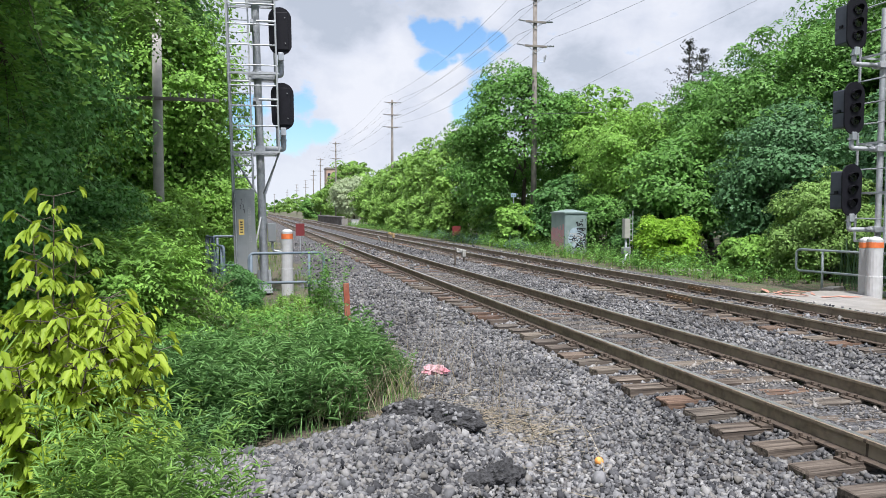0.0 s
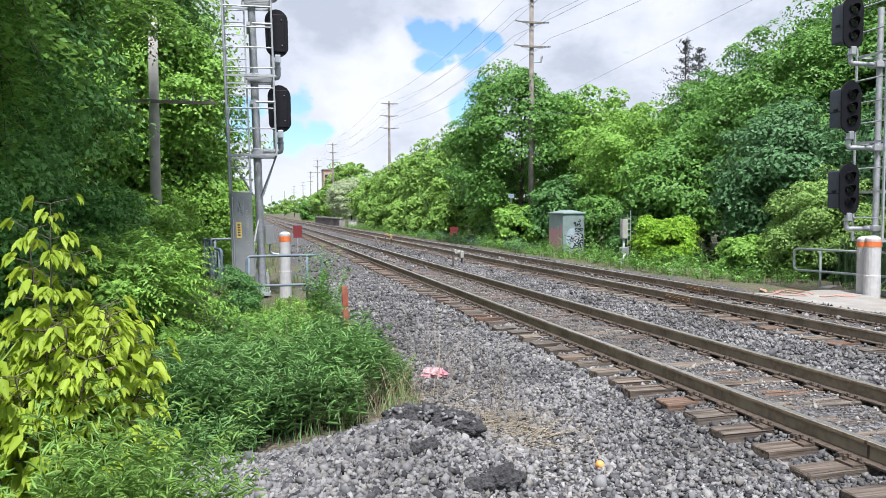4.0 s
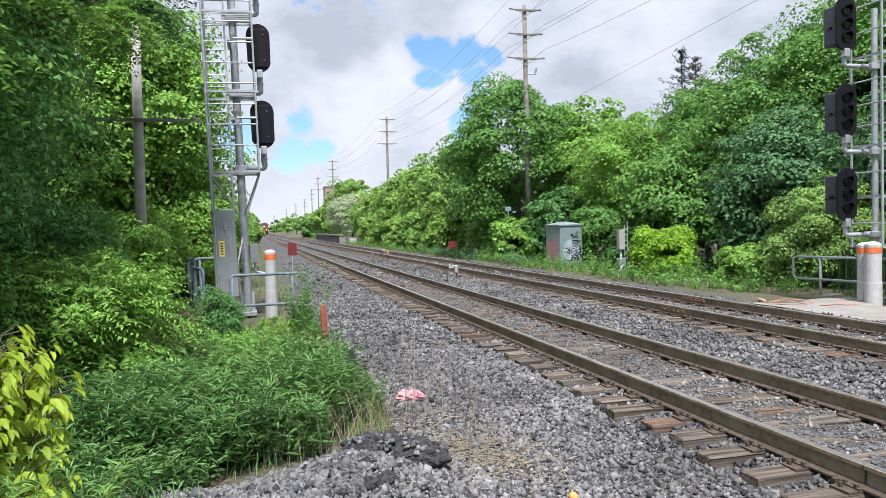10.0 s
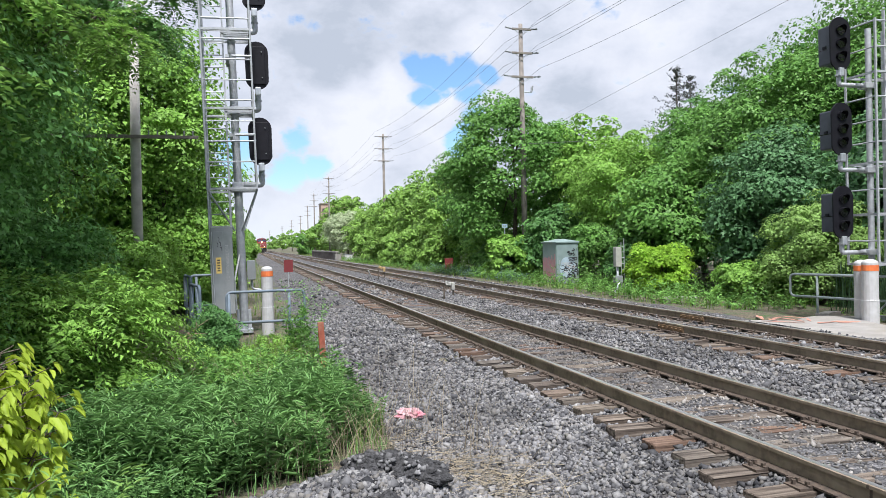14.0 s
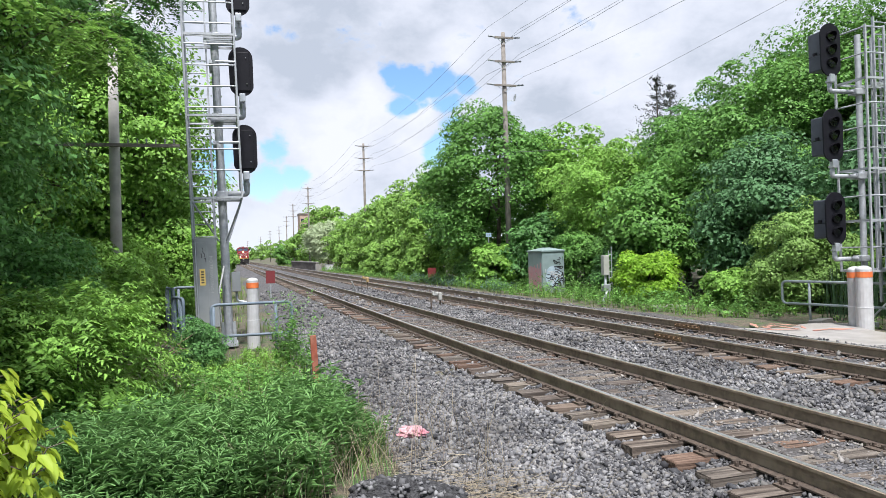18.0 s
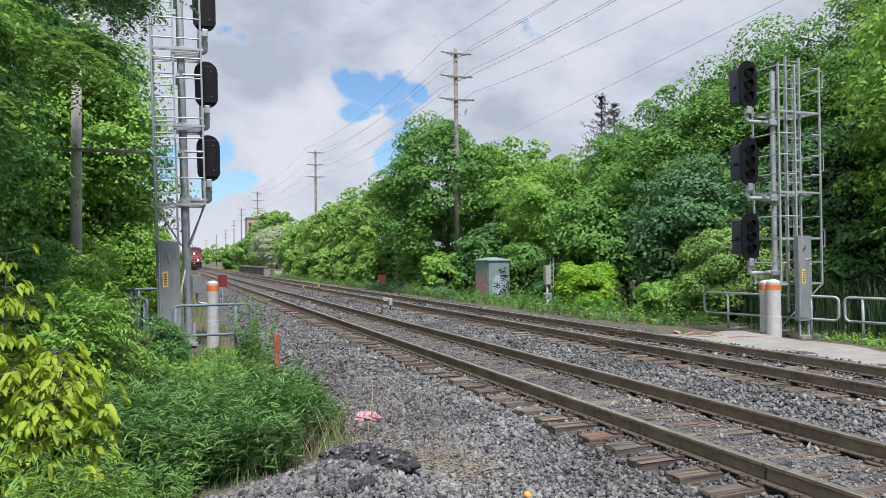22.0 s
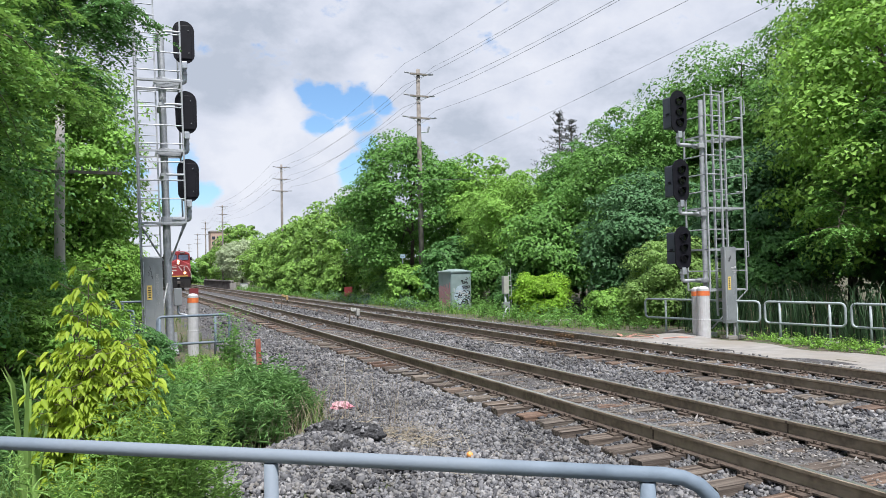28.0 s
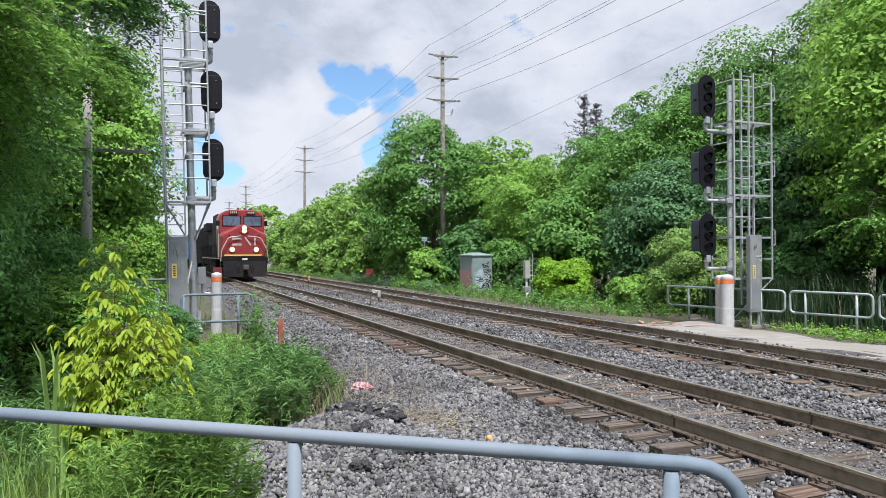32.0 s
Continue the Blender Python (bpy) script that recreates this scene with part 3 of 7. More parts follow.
def spray_points(centre, radii, n_clumps, twigs, fill=0.5, length=0.6, bottom=-0.8, leaflets=11):
    """Feathery foliage: twigs that droop from clump centres with leaflets in two ranks. Gives places, facings and leaf directions."""
    d = unit(RNG.normal(size=(n_clumps * 3, 3)))
    d = d[d[:, 2] > bottom][:n_clumps]
    c = np.asarray(centre) + d * np.asarray(radii) * (RNG.uniform(fill ** 2, 1.0, len(d)) ** 0.5)[:, None]
    k = np.repeat(np.arange(len(d)), twigs)
    t = unit(RNG.normal(size=(len(k), 3)) * [1, 1, 0.5] + d[k] * 0.7 + [0, 0, 0.1])
    l = length * RNG.uniform(0.6, 1.3, len(k))
    s = np.linspace(0.12, 1.0, leaflets)
    base = c[k] + t * RNG.uniform(0.0, 0.35, (len(k), 1))
    p = base[:, None] + t[:, None] * (l[:, None] * s)[..., None] - np.array([0, 0, 1.0]) * (0.42 * l[:, None] * s ** 2)[..., None]
    side = unit(np.cross(t, [0, 0, 1.0]))
    sg = np.where(np.arange(leaflets) % 2, 1.0, -1.0)[None, :, None]
    al = unit(side[:, None] * sg + t[:, None] * 0.55 + np.array([0, 0, -0.35]) + RNG.normal(0, 0.15, p.shape))
    p = p + al * 0.08
    nr = np.array([0, 0, 1.0]) + 0.4 * d[k][:, None] + RNG.normal(0, 0.25, p.shape)
    return p.reshape(-1, 3), nr.reshape(-1, 3), al.reshape(-1, 3), c


def tree(name, x, y, z, height, radius, leaf, size=0.2, clumps=70, per=110, low=0.15, label="", trunk_r=0.16, lean=(0, 0), group="", flat=0.62, cat="tree", fill=0.5, limbs=7, spray=0.0, fine=1.0):
    root = empty(name, pose(x, y, z))
    zc = height * (low + 1) / 2
    radii = (radius, radius, height * (1 - low) / 2)
    if spray:
        pts, nrm, al, c = spray_points((lean[0], lean[1], zc), radii, clumps, per, fill, spray, leaflets=16)
        v, f = leaf_arrays(pts, nrm, size, 0.42, 0.22, al, True)
    else:
        pts, nrm, c = crown_points((lean[0], lean[1], zc), radii, int(clumps * 1.15), int(per * 1.75 * fine), fill, flat, small=1.0 if height > 4 else 0.8)
        v, f = leaf_arrays(pts, nrm, size * 0.72 / fine ** 0.5, 0.85, three=True)
    raw_mesh("crown", v, f, leaf, root)
    bm = bmesh.new()
    top = Vector((lean[0] * 0.8, lean[1] * 0.8, height * 0.8))
    mid = Vector((lean[0] * 0.3 + 0.1, lean[1] * 0.3 - 0.08, height * 0.4))
    pipe(bm, [(0, 0, -0.3), (0.02, 0.0, height * 0.2), mid, top], trunk_r, 7, trunk_r * 0.25)
    part("trunk", bm, BARK, root)
    for i in range(limbs):
        e = Vector(c[i * max(1, len(c) // limbs) % len(c)])
        s = Vector((0, 0, height * 0.2)).lerp(top, random.uniform(0.1, 0.7))
        k = s.lerp(e, 0.5) + Vector((0, 0, 0.06 * height))
        part("limb", P([s, k, e], trunk_r * 0.45, 5, trunk_r * 0.1), BARK, root)
    return tagged(root, label, cat, group)

# ---- ground, trackbed, tracks ----
TR1, TR2 = 5.493, 9.753           # track centre lines
GAUGE = 0.753                     # half the distance between rail heads
GZ = -0.36                        # general ground level; rail heads are at 0


def smooth(a, b, v):
    t = np.clip((v - a) / (b - a), 0, 1)
    return t * t * (3 - 2 * t)


def ground_z(x, y):
    z = GZ + 0.03 * np.sin(x * 1.7 + y * 0.6) + 0.02 * np.sin(y * 2.3 - x)
    z = z - 0.35 * smooth(-1.0, -4.5, x) * smooth(60, 30, y)
    z = z + 0.30 * np.exp(-(((x - 1.25) / 0.75) ** 2 + ((y - 6.3) / 0.75) ** 2)) + 0.16 * np.exp(-(((x - 0.4) / 0.9) ** 2 + ((y - 5.8) / 0.8) ** 2))
    z = z + 0.25 * smooth(2.2, 0.6, y)
    z = z + 0.10 * smooth(0.0, 4.0, x) * smooth(16, 12, x)
    return z


def bed_z(x, y):
    """Top of the ballast."""
    z = ground_z(x, y)
    top = -0.234 - 0.052 * smooth(4.72, 4.30, x) - 0.025 * smooth(6.6, 6.95, x) * smooth(8.9, 8.5, x) + 0.022 * smooth(0.72, 0.5, np.abs(x - TR1)) + 0.022 * smooth(0.72, 0.5, np.abs(x - TR2)) + 0.012 * np.sin(x * 9 + y * 5) + 0.010 * np.sin(y * 11 - x * 4)
    k = smooth(2.4, 3.9, x) * smooth(12.7, 11.3, x)
    return z * (1 - k) + top * k


def sheet(name, xs, ys, fn, material, kind="structure"):
    X, Y = np.meshgrid(xs, ys, indexing="ij")
    v = np.stack([X, Y, fn(X, Y)], -1).reshape(-1, 3)
    nx, ny = len(xs), len(ys)
    i = (np.arange(nx - 1)[:, None] * ny + np.arange(ny - 1)[None]).ravel()
    f = np.stack([i, i + ny, i + ny + 1, i + 1], 1)
    ob = raw_mesh(name, v, f, material, smooth=True)
    return tagged(ob, kind=kind)


xs = np.unique(np.r_[np.linspace(-3000, -30, 12), np.arange(-30, -6, 2.0), np.arange(-6, 18, 0.4), np.arange(18, 40, 2.0), np.linspace(40, 3000, 12)])
ys = np.unique(np.r_[np.linspace(-400, -10, 8), np.arange(-10, 30, 0.5), np.arange(30, 60, 1.5), np.arange(60, 200, 6), np.linspace(200, 3500, 14)])
tagged(sheet("ground", xs, ys, lambda x, y: ground_z(x, y) - 0.06 * smooth(2.0, 2.6, x) * smooth(12.8, 12.2, x), SOIL), "dark soil with litter and patches of moss")
xs = np.r_[np.arange(0.6, 13.01, 0.16)]
ys = np.r_[np.arange(-8, 24, 0.2), np.arange(24, 60, 0.8), np.linspace(60, 900, 60)]
edge = lambda x, y: bed_z(x, y) + 0.008 - 0.3 * smooth(1.7, 0.7, x + 0.3 * np.sin(y * 1.3) + 1.2 * smooth(8, 6, y)) - 0.3 * smooth(12.4, 13.0, x)
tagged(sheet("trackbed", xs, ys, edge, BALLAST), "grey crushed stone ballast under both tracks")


def stones(name, n, region, size, fn, material, label, chunky=False):
    """Loose broken stones lying on a surface: sharp eight-sided chips, or chunky broken blocks."""
    p = region(n)
    n = len(p)
    s = size * np.exp(RNG.normal(0, 0.27, n))
    if chunky:
        base = np.array([(x, y, z) for z in (-1, 1) for x, y in ((-1, -1), (1, -1), (1, 1), (-1, 1))], float) * 0.74
        face = np.array([(0, 3, 2, 1), (4, 5, 6, 7), (0, 1, 5, 4), (1, 2, 6, 5), (2, 3, 7, 6), (3, 0, 4, 7)])
        v = base[None] * RNG.uniform(0.86, 1.08, (n, 8, 1)) + RNG.normal(0, 0.06, (n, 8, 3))
        v[:, 4:, :2] = v[:, 4:, :2] * RNG.uniform(0.25, 0.95, (n, 1, 2)) + RNG.normal(0, 0.22, (n, 1, 2))
    else:
        base = np.array([(1, 0, 0), (-1, 0, 0), (0, 1, 0), (0, -1, 0), (0, 0, 1), (0, 0, -1)], float)
        face = np.array([(0, 2, 4), (2, 1, 4), (1, 3, 4), (3, 0, 4), (2, 0, 5), (1, 2, 5), (3, 1, 5), (0, 3, 5)])
        v = base[None] * RNG.uniform(0.75, 1.25, (n, 6, 1)) + RNG.normal(0, 0.28, (n, 6, 3))
    v = v * RNG.uniform(0.55, 1.3, (n, 1, 3))
    q = unit(RNG.normal(size=(n, 4)))
    w, a, b, c = q.T
    R = np.stack([1 - 2 * (b * b + c * c), 2 * (a * b - c * w), 2 * (a * c + b * w), 2 * (a * b + c * w), 1 - 2 * (a * a + c * c), 2 * (b * c - a * w), 2 * (a * c - b * w), 2 * (b * c + a * w), 1 - 2 * (a * a + b * b)], -1).reshape(n, 3, 3)
    v = np.einsum("nij,nkj->nki", R, v) * s[:, None, None] * 0.5
    z = fn(p[:, 0], p[:, 1]) + s * RNG.uniform(-0.05, 0.32, n)
    v = v + np.stack([p[:, 0], p[:, 1], z], -1)[:, None]
    f = (face[None] + np.arange(n)[:, None, None] * len(base)).reshape(-1, face.shape[1])
    ob = raw_mesh(name, v.reshape(-1, 3), f, material)
    return tagged(ob, label, "gravel", kind="stuff")


def rect(x0, x1, y0, y1):
    return lambda n: np.stack([RNG.uniform(x0, x1, n), RNG.uniform(y0, y1, n)], -1)


# rails
RAIL_PROF = [(-0.07, -0.18), (0.07, -0.18), (0.07, -0.168), (0.014, -0.15), (0.010, -0.045), (0.036, -0.034), (0.036, -0.006), (0.028, -0.003), (-0.028, -0.003), (-0.036, -0.006), (-0.036, -0.034), (-0.010, -0.045), (-0.014, -0.15), (-0.07, -0.168)]
TIE_SP, TIE_Y0 = 0.505, 6.16


def track(cx, name, tie_shift):
    root = empty(name, pose(cx, 0, 0))
    for sx in (-GAUGE, GAUGE):
        bm = bmesh.new()
        extrude_profile(bm, [(x + sx, z) for x, z in RAIL_PROF], -12, 900)
        rail = part("rail", bm, RAILSIDE, root, "rusty brown steel rail")
        for side in (-1, 1):
            bm = bmesh.new()
            extrude_profile(bm, [(sx + side * 0.0165, -0.146), (sx + side * 0.073, -0.164), (sx + side * 0.073, -0.1785), (sx + side * 0.0165, -0.158)], -12, 120)
            part("rail_foot", bm, PLATE, rail, "dark dirty rail foot")
        bm = bmesh.new()
        extrude_profile(bm, [(sx - 0.027, -0.006), (sx + 0.027, -0.006), (sx + 0.024, 0.0), (sx - 0.024, 0.0)], -12, 900)
        part("running_surface", bm, RAILTOP, rail, "worn bright rail head")
    # ties: one mesh in three variants
    var = []
    for k in range(4):
        bm = B(-1.29 - 0.02 * k, -0.112, -0.40, 1.29 + 0.02 * k, 0.112, -0.195, bevel=0.014)
        for v in bm.verts:
            v.co += Vector((random.uniform(-1, 1), random.uniform(-1, 1), random.uniform(-1, 1))) * 0.008
        me = bpy.data.meshes.new("tie")
        bm.to_mesh(me); bm.free()
        me.materials.append(TIE)
        var.append(me)
    pl = bmesh.new()
    box(pl, -0.19, -0.09, -0.198, 0.17, 0.09, -0.178)
    box(pl, -0.10, -0.085, -0.18, -0.068, 0.085, -0.165)
    box(pl, 0.068, -0.085, -0.18, 0.10, 0.085, -0.165)
    for px, py in ((-0.088, -0.05), (-0.088, 0.05), (0.088, 0.05), (0.088, -0.05), (-0.15, 0.03)):
        box(pl, px - 0.013, py - 0.013, -0.18, px + 0.013, py + 0.013, -0.14)
    plate = bpy.data.meshes.new("tie_plate")
    pl.to_mesh(plate); pl.free(); plate.materials.append(PLATE)
    an = bmesh.new()
    box(an, -0.10, 0.115, -0.205, 0.10, 0.135, -0.178)
    box(an, 0.085, 0.112, -0.20, 0.115, 0.145, -0.145)
    box(an, -0.12, 0.112, -0.20, -0.085, 0.145, -0.155)
    anchor = bpy.data.meshes.new("rail_anchor")
    an.to_mesh(anchor); an.free(); anchor.materials.append(PLATE)
    rest = bmesh.new()
    y, k = TIE_Y0 + tie_shift - TIE_SP * 34, 0
    while y < 420:
        jit = random.uniform(-0.03, 0.03)
        if y < 62:
            t = new("tie", var[random.randrange(4)])
            t.parent = root
            t.matrix_basis = pose(random.uniform(-0.05, 0.05), y + jit, random.uniform(-0.012, 0.004), 0, random.uniform(-0.3, 0.3), random.uniform(-1.2, 1.2) + (180 if random.random() < 0.5 else 0))
            if y < 34:
                for sx in (-GAUGE, GAUGE):
                    q = new("tie_plate", plate)
                    q.parent = root
                    q.matrix_basis = pose(sx, y + jit, 0, 0, 0, 0 if sx < 0 else 180)
                    if y < 22:
                        q = new("rail_anchor", anchor)
                        q.parent = root
                        q.matrix_basis = pose(sx, y + jit, 0, 0, 0, 0)
        else:
            box(rest, -1.30, y - 0.11, -0.35, 1.30, y + 0.11, -0.2)
        y += TIE_SP
        k += 1
    ob = part("far_ties", rest, TIE, root)
    tagged(ob, kind="stuff")
    return root


JOINT = mat("rusty_orange_joint", (0.21, 0.135, 0.072), (0.13, 0.08, 0.045), 18, 0.85, 0.15, 0.2)
t1 = track(TR1, "railway_track", 0.0)
t2 = track(TR2, "railway_track", 0.2)
for sx, yj in ((-GAUGE, 14.15), (GAUGE, 15.6)):
    for side in (-1, 1):
        x0 = sx + side * 0.018
        jb = part("joint_bar", B(x0, yj - 0.46, -0.145, x0 + side * 0.03, yj + 0.46, -0.05, bevel=0.006), JOINT, t2, "rusty orange joint bar")
        for k in range(6):
            part("bolt", P([(x0 + side * 0.03, yj - 0.40 + k * 0.16, -0.095), (x0 + side * 0.06, yj - 0.40 + k * 0.16, -0.095)], 0.016, 6), JOINT, jb)
for sx, yj in ((-GAUGE, 5.1), (GAUGE, 4.6), (-GAUGE, 17.2), (GAUGE, 21.5)):
    wd = bmesh.new()
    extrude_profile(wd, [(sx + x * 1.12, z - (0.001 if z > -0.01 else 0)) for x, z in RAIL_PROF], yj - 0.012, yj + 0.012)
    part("weld", wd, PLATE, t1)
tagged(t1, "straight railway track with worn rails on weathered wooden ties", "railway track", "tracks")
tagged(t2, "straight railway track with rustier rails on wooden ties", "railway track", "tracks")

# paved path at the far side of the tracks
pv = sheet("pavement", np.arange(11.9, 15.3, 0.2), np.arange(-6, 17.2, 0.2),
           lambda x, y: -0.225 + 0.01 * np.sin(x * 3 + y * 2) - 0.4 * smooth(13.9, 14.9, x + 0.25 * np.sin(y * 1.9) - 0.6 * smooth(13, 15, y)) - 0.3 * smooth(15.2, 17, y + 0.3 * np.sin(3 * x)) - 0.1 * smooth(11.9, 11.6, x), CONC)
tagged(pv, "pale worn gravel and concrete path beside the track")

# ---- signals ----


def signal_head(parent, x, y, z, way, h=1.17, w=0.56):
    """An oval three-lamp signal head; way is -1 where the lamps look along -y and +1 where they look along +y."""
    head = bmesh.new()
    n = 24
    prof = []
    for k in range(n):
        a = 2 * math.pi * k / n
        px, pz = math.cos(a) * w / 2, math.sin(a) * w / 2
        pz += (h - w) / 2 if pz >= 0 else -(h - w) / 2
        prof.append((x + px, z + pz))
    extrude_profile(head, prof, y - 0.02, y + 0.02)
    bp = part("backing_plate", head, BLACK, parent, "flat black oval signal plate")
    part("lamp_case", B(x - 0.20, y - way * 0.02, z - 0.46, x + 0.20, y - way * (0.46 if way < 0 else 0.05), z + 0.46, bevel=0.035 if way < 0 else 0.015), SLATE if way < 0 else BLACK, bp)
    if way < 0:
        part("case_latch", B(x - 0.225, y + 0.2, z - 0.08, x - 0.20, y + 0.30, z - 0.02), BLACK, bp)
        part("case_seam", B(x - 0.205, y + 0.05, z - 0.10, x - 0.198, y + 0.45, z - 0.085), LENS, bp)
    else:
        for bx, bz in ((-0.12, 0.3), (-0.12, -0.32), (0.12, 0.32), (0.12, -0.3), (-0.1, 0.02)):
            part("bolt", P([(x + bx, y - 0.075, z + bz), (x + bx, y - 0.06, z + bz)], 0.014, 6), GREYBOX, bp)
    for k in range(3):
        zz = z + (k - 1) * 0.31
        pts = [(x + 0.135 * math.cos(a), zz + 0.125 * math.sin(a)) for a in np.linspace(-0.35, math.pi + 0.35, 12)]
        hood = bmesh.new()
        a_ = [hood.verts.new((px, y + way * 0.02, pz)) for px, pz in pts]
        b_ = [hood.verts.new((px, y + way * (0.05 + 0.10 * max(0, (pz - zz) / 0.125)), pz - 0.015)) for px, pz in pts]
        for i in range(11):
            hood.faces.new((a_[i], a_[i + 1], b_[i + 1], b_[i]))
        bmesh.ops.solidify(hood, geom=list(hood.faces), thickness=0.012)
        part("hood", hood, BLACK, bp)
        part("lens", P([(x, y + way * 0.015, zz), (x, y + way * 0.045, zz)], 0.11, 14), LENS, bp, "unlit dark lens")
    part("pivot", B(x - 0.07, y - 0.06, z - h / 2 - 0.14, x + 0.07, y + 0.06, z - h / 2 + 0.06, bevel=0.02), GALV, bp)
    return bp


def bolted_arm(parent, x0, x1, y, z, r=0.055, rise=0.28):
    part("bracket_arm", P(rounded([(x0, y, z), (x1, y, z), (x1, y, z + rise)], 0.06), r, 10), ALU, parent, smooth=True)
    part("clamp", B(x0 - 0.13, y - 0.13, z - 0.07, x0 + 0.13, y + 0.13, z + 0.07, bevel=0.015), ALU, parent)
    part("flange", P([(x1, y, z + 0.2), (x1, y, z + 0.24)], 0.085, 10), ALU, parent)


def ladder(parent, x, y, z0, z1, w=0.42, step=0.3):
    for sx in (-w / 2, w / 2):
        part("ladder_stile", B(x + sx - 0.02, y - 0.03, z0, x + sx + 0.02, y + 0.03, z1), ALU, parent)
    z = z0 + 0.2
    while z < z1 - 0.05:
        part("rung", P([(x - w / 2, y, z), (x + w / 2, y, z)], 0.014, 6), ALU, parent)
        z += step


def scribble(parent, x0, x1, y, z0, z1, material, n, face=-1, r=0.012, seed=1):
    """Spray-painted strokes on an upright face that looks along -y."""
    rr = random.Random(seed)
    for k in range(n):
        cx, cz = rr.uniform(x0, x1), rr.uniform(z0, z1)
        pts = []
        a = rr.uniform(0, 6)
        for i in range(7):
            a += rr.uniform(0.4, 1.3)
            pts.append((min(x1, max(x0, cx + 0.16 * math.cos(a) * (x1 - x0))), y - 0.004, min(z1, max(z0, cz + 0.10 * math.sin(a) * (z1 - z0) + 0.02 * i * (z1 - z0)))))
        bm = bmesh.new()
        for p, q in zip(pts, pts[1:]):
            d = Vector(q) - Vector(p)
            s = Vector((d.z, 0, -d.x)).normalized() * r
            vs = [bm.verts.new(Vector(p) + s), bm.verts.new(Vector(q) + s), bm.verts.new(Vector(q) - s), bm.verts.new(Vector(p) - s)]
            bm.faces.new(vs)
        part("paint_mark", bm, material, parent)


LABEL = mat("yellow_label", (0.70, 0.52, 0.16), (0.62, 0.44, 0.12), 6, 0.6)
PALE = mat("pale_lettering", (0.62, 0.63, 0.63), (0.5, 0.5, 0.5), 6, 0.7)
FAINT = mat("faint_lettering", (0.36, 0.37, 0.365), (0.30, 0.31, 0.31), 6, 0.7)
INK = mat("black_ink", (0.03, 0.03, 0.035), (0.02, 0.02, 0.025), 6, 0.7)


def lettering(name, text, size, parent, m, material):
    """Flat painted words in the built-in font, as a mesh."""
    cu = bpy.data.curves.new(name, 'FONT')
    cu.body, cu.size, cu.extrude = text, size, 0.001
    ob = bpy.data.objects.new(name, cu)
    scene.collection.objects.link(ob)
    bpy.context.view_layer.update()
    me = bpy.data.meshes.new_from_object(ob.evaluated_get(bpy.context.evaluated_depsgraph_get()))
    bpy.data.objects.remove(ob)
    me.transform(m)
    me.materials.clear()
    me.materials.append(material)
    t = new(name, me)
    t.parent = parent
    return t


def instrument_case(parent, x0, x1, y0, y1, z0, z1):
    c = part("instrument_case", B(x0, y0, z0, x1, y1, z1, bevel=0.012), GREYBOX, parent, "tall narrow grey steel case")
    xm = x0 + (x1 - x0) * 0.5
    w = x1 - x0
    part("door_panel", B(x0 + 0.1 * w, y0 - 0.012, z0 + 0.08, x1 - 0.42 * w, y0 + 0.0, z1 - 0.1, bevel=0.004), GREYBOX, c)
    part("label_plate", B(x0 + 0.2 * w, y0 - 0.018, z0 + 0.95, x1 - 0.55 * w, y0 - 0.013, z0 + 1.32), LABEL, c, "yellow warning label")
    for k in range(5):
        part("label_bar", B(x0 + 0.26 * w, y0 - 0.021, z0 + 1.0 + k * 0.06, x1 - 0.61 * w, y0 - 0.0185, z0 + 1.03 + k * 0.06), INK, c)
    lettering("warning_lettering", "NO TRESPASSING !", 0.098, c, Matrix.Translation((x1 - 0.34 * w, y0 - 0.003, z0 + 1.60)) @ Matrix.Rotation(radians(90), 4, 'Y') @ Matrix.Rotation(radians(90), 4, 'X'), FAINT)
    scribble(c, x0 + 0.3 * w, x1 - 0.5 * w, y0 - 0.014, z1 - 0.55, z1 - 0.2, INK, 4, r=0.006, seed=int(x0 * 10) + 40)
    part("hinge", P([(x0 + 0.06 * w, y0 - 0.01, z0 + 0.1), (x0 + 0.06 * w, y0 - 0.01, z1 - 0.1)], 0.012, 6), GALV, c)
    return c


def platform(parent, x0, x1, y0, y1, z, grate):
    """A frame of four bars, with grating bars from x = grate on."""
    f = part("platform_edge", B(x0, y0, z, x1, y0 + 0.05, z + 0.05), ALU, parent)
    part("platform_edge", B(x0, y1 - 0.05, z, x1, y1, z + 0.05), ALU, parent)
    part("platform_side", B(x0, y0 + 0.05, z, x0 + 0.05, y1 - 0.05, z + 0.05), ALU, parent)
    part("platform_side", B(x1 - 0.05, y0 + 0.05, z, x1, y1 - 0.05, z + 0.05), ALU, parent)
    if grate is not None:
        for k in range(6):
            part("grating_bar", B(grate, y0 + 0.10 + k * 0.15, z + 0.005, x1 - 0.05, y0 + 0.14 + k * 0.15, z + 0.04), ALU, parent)


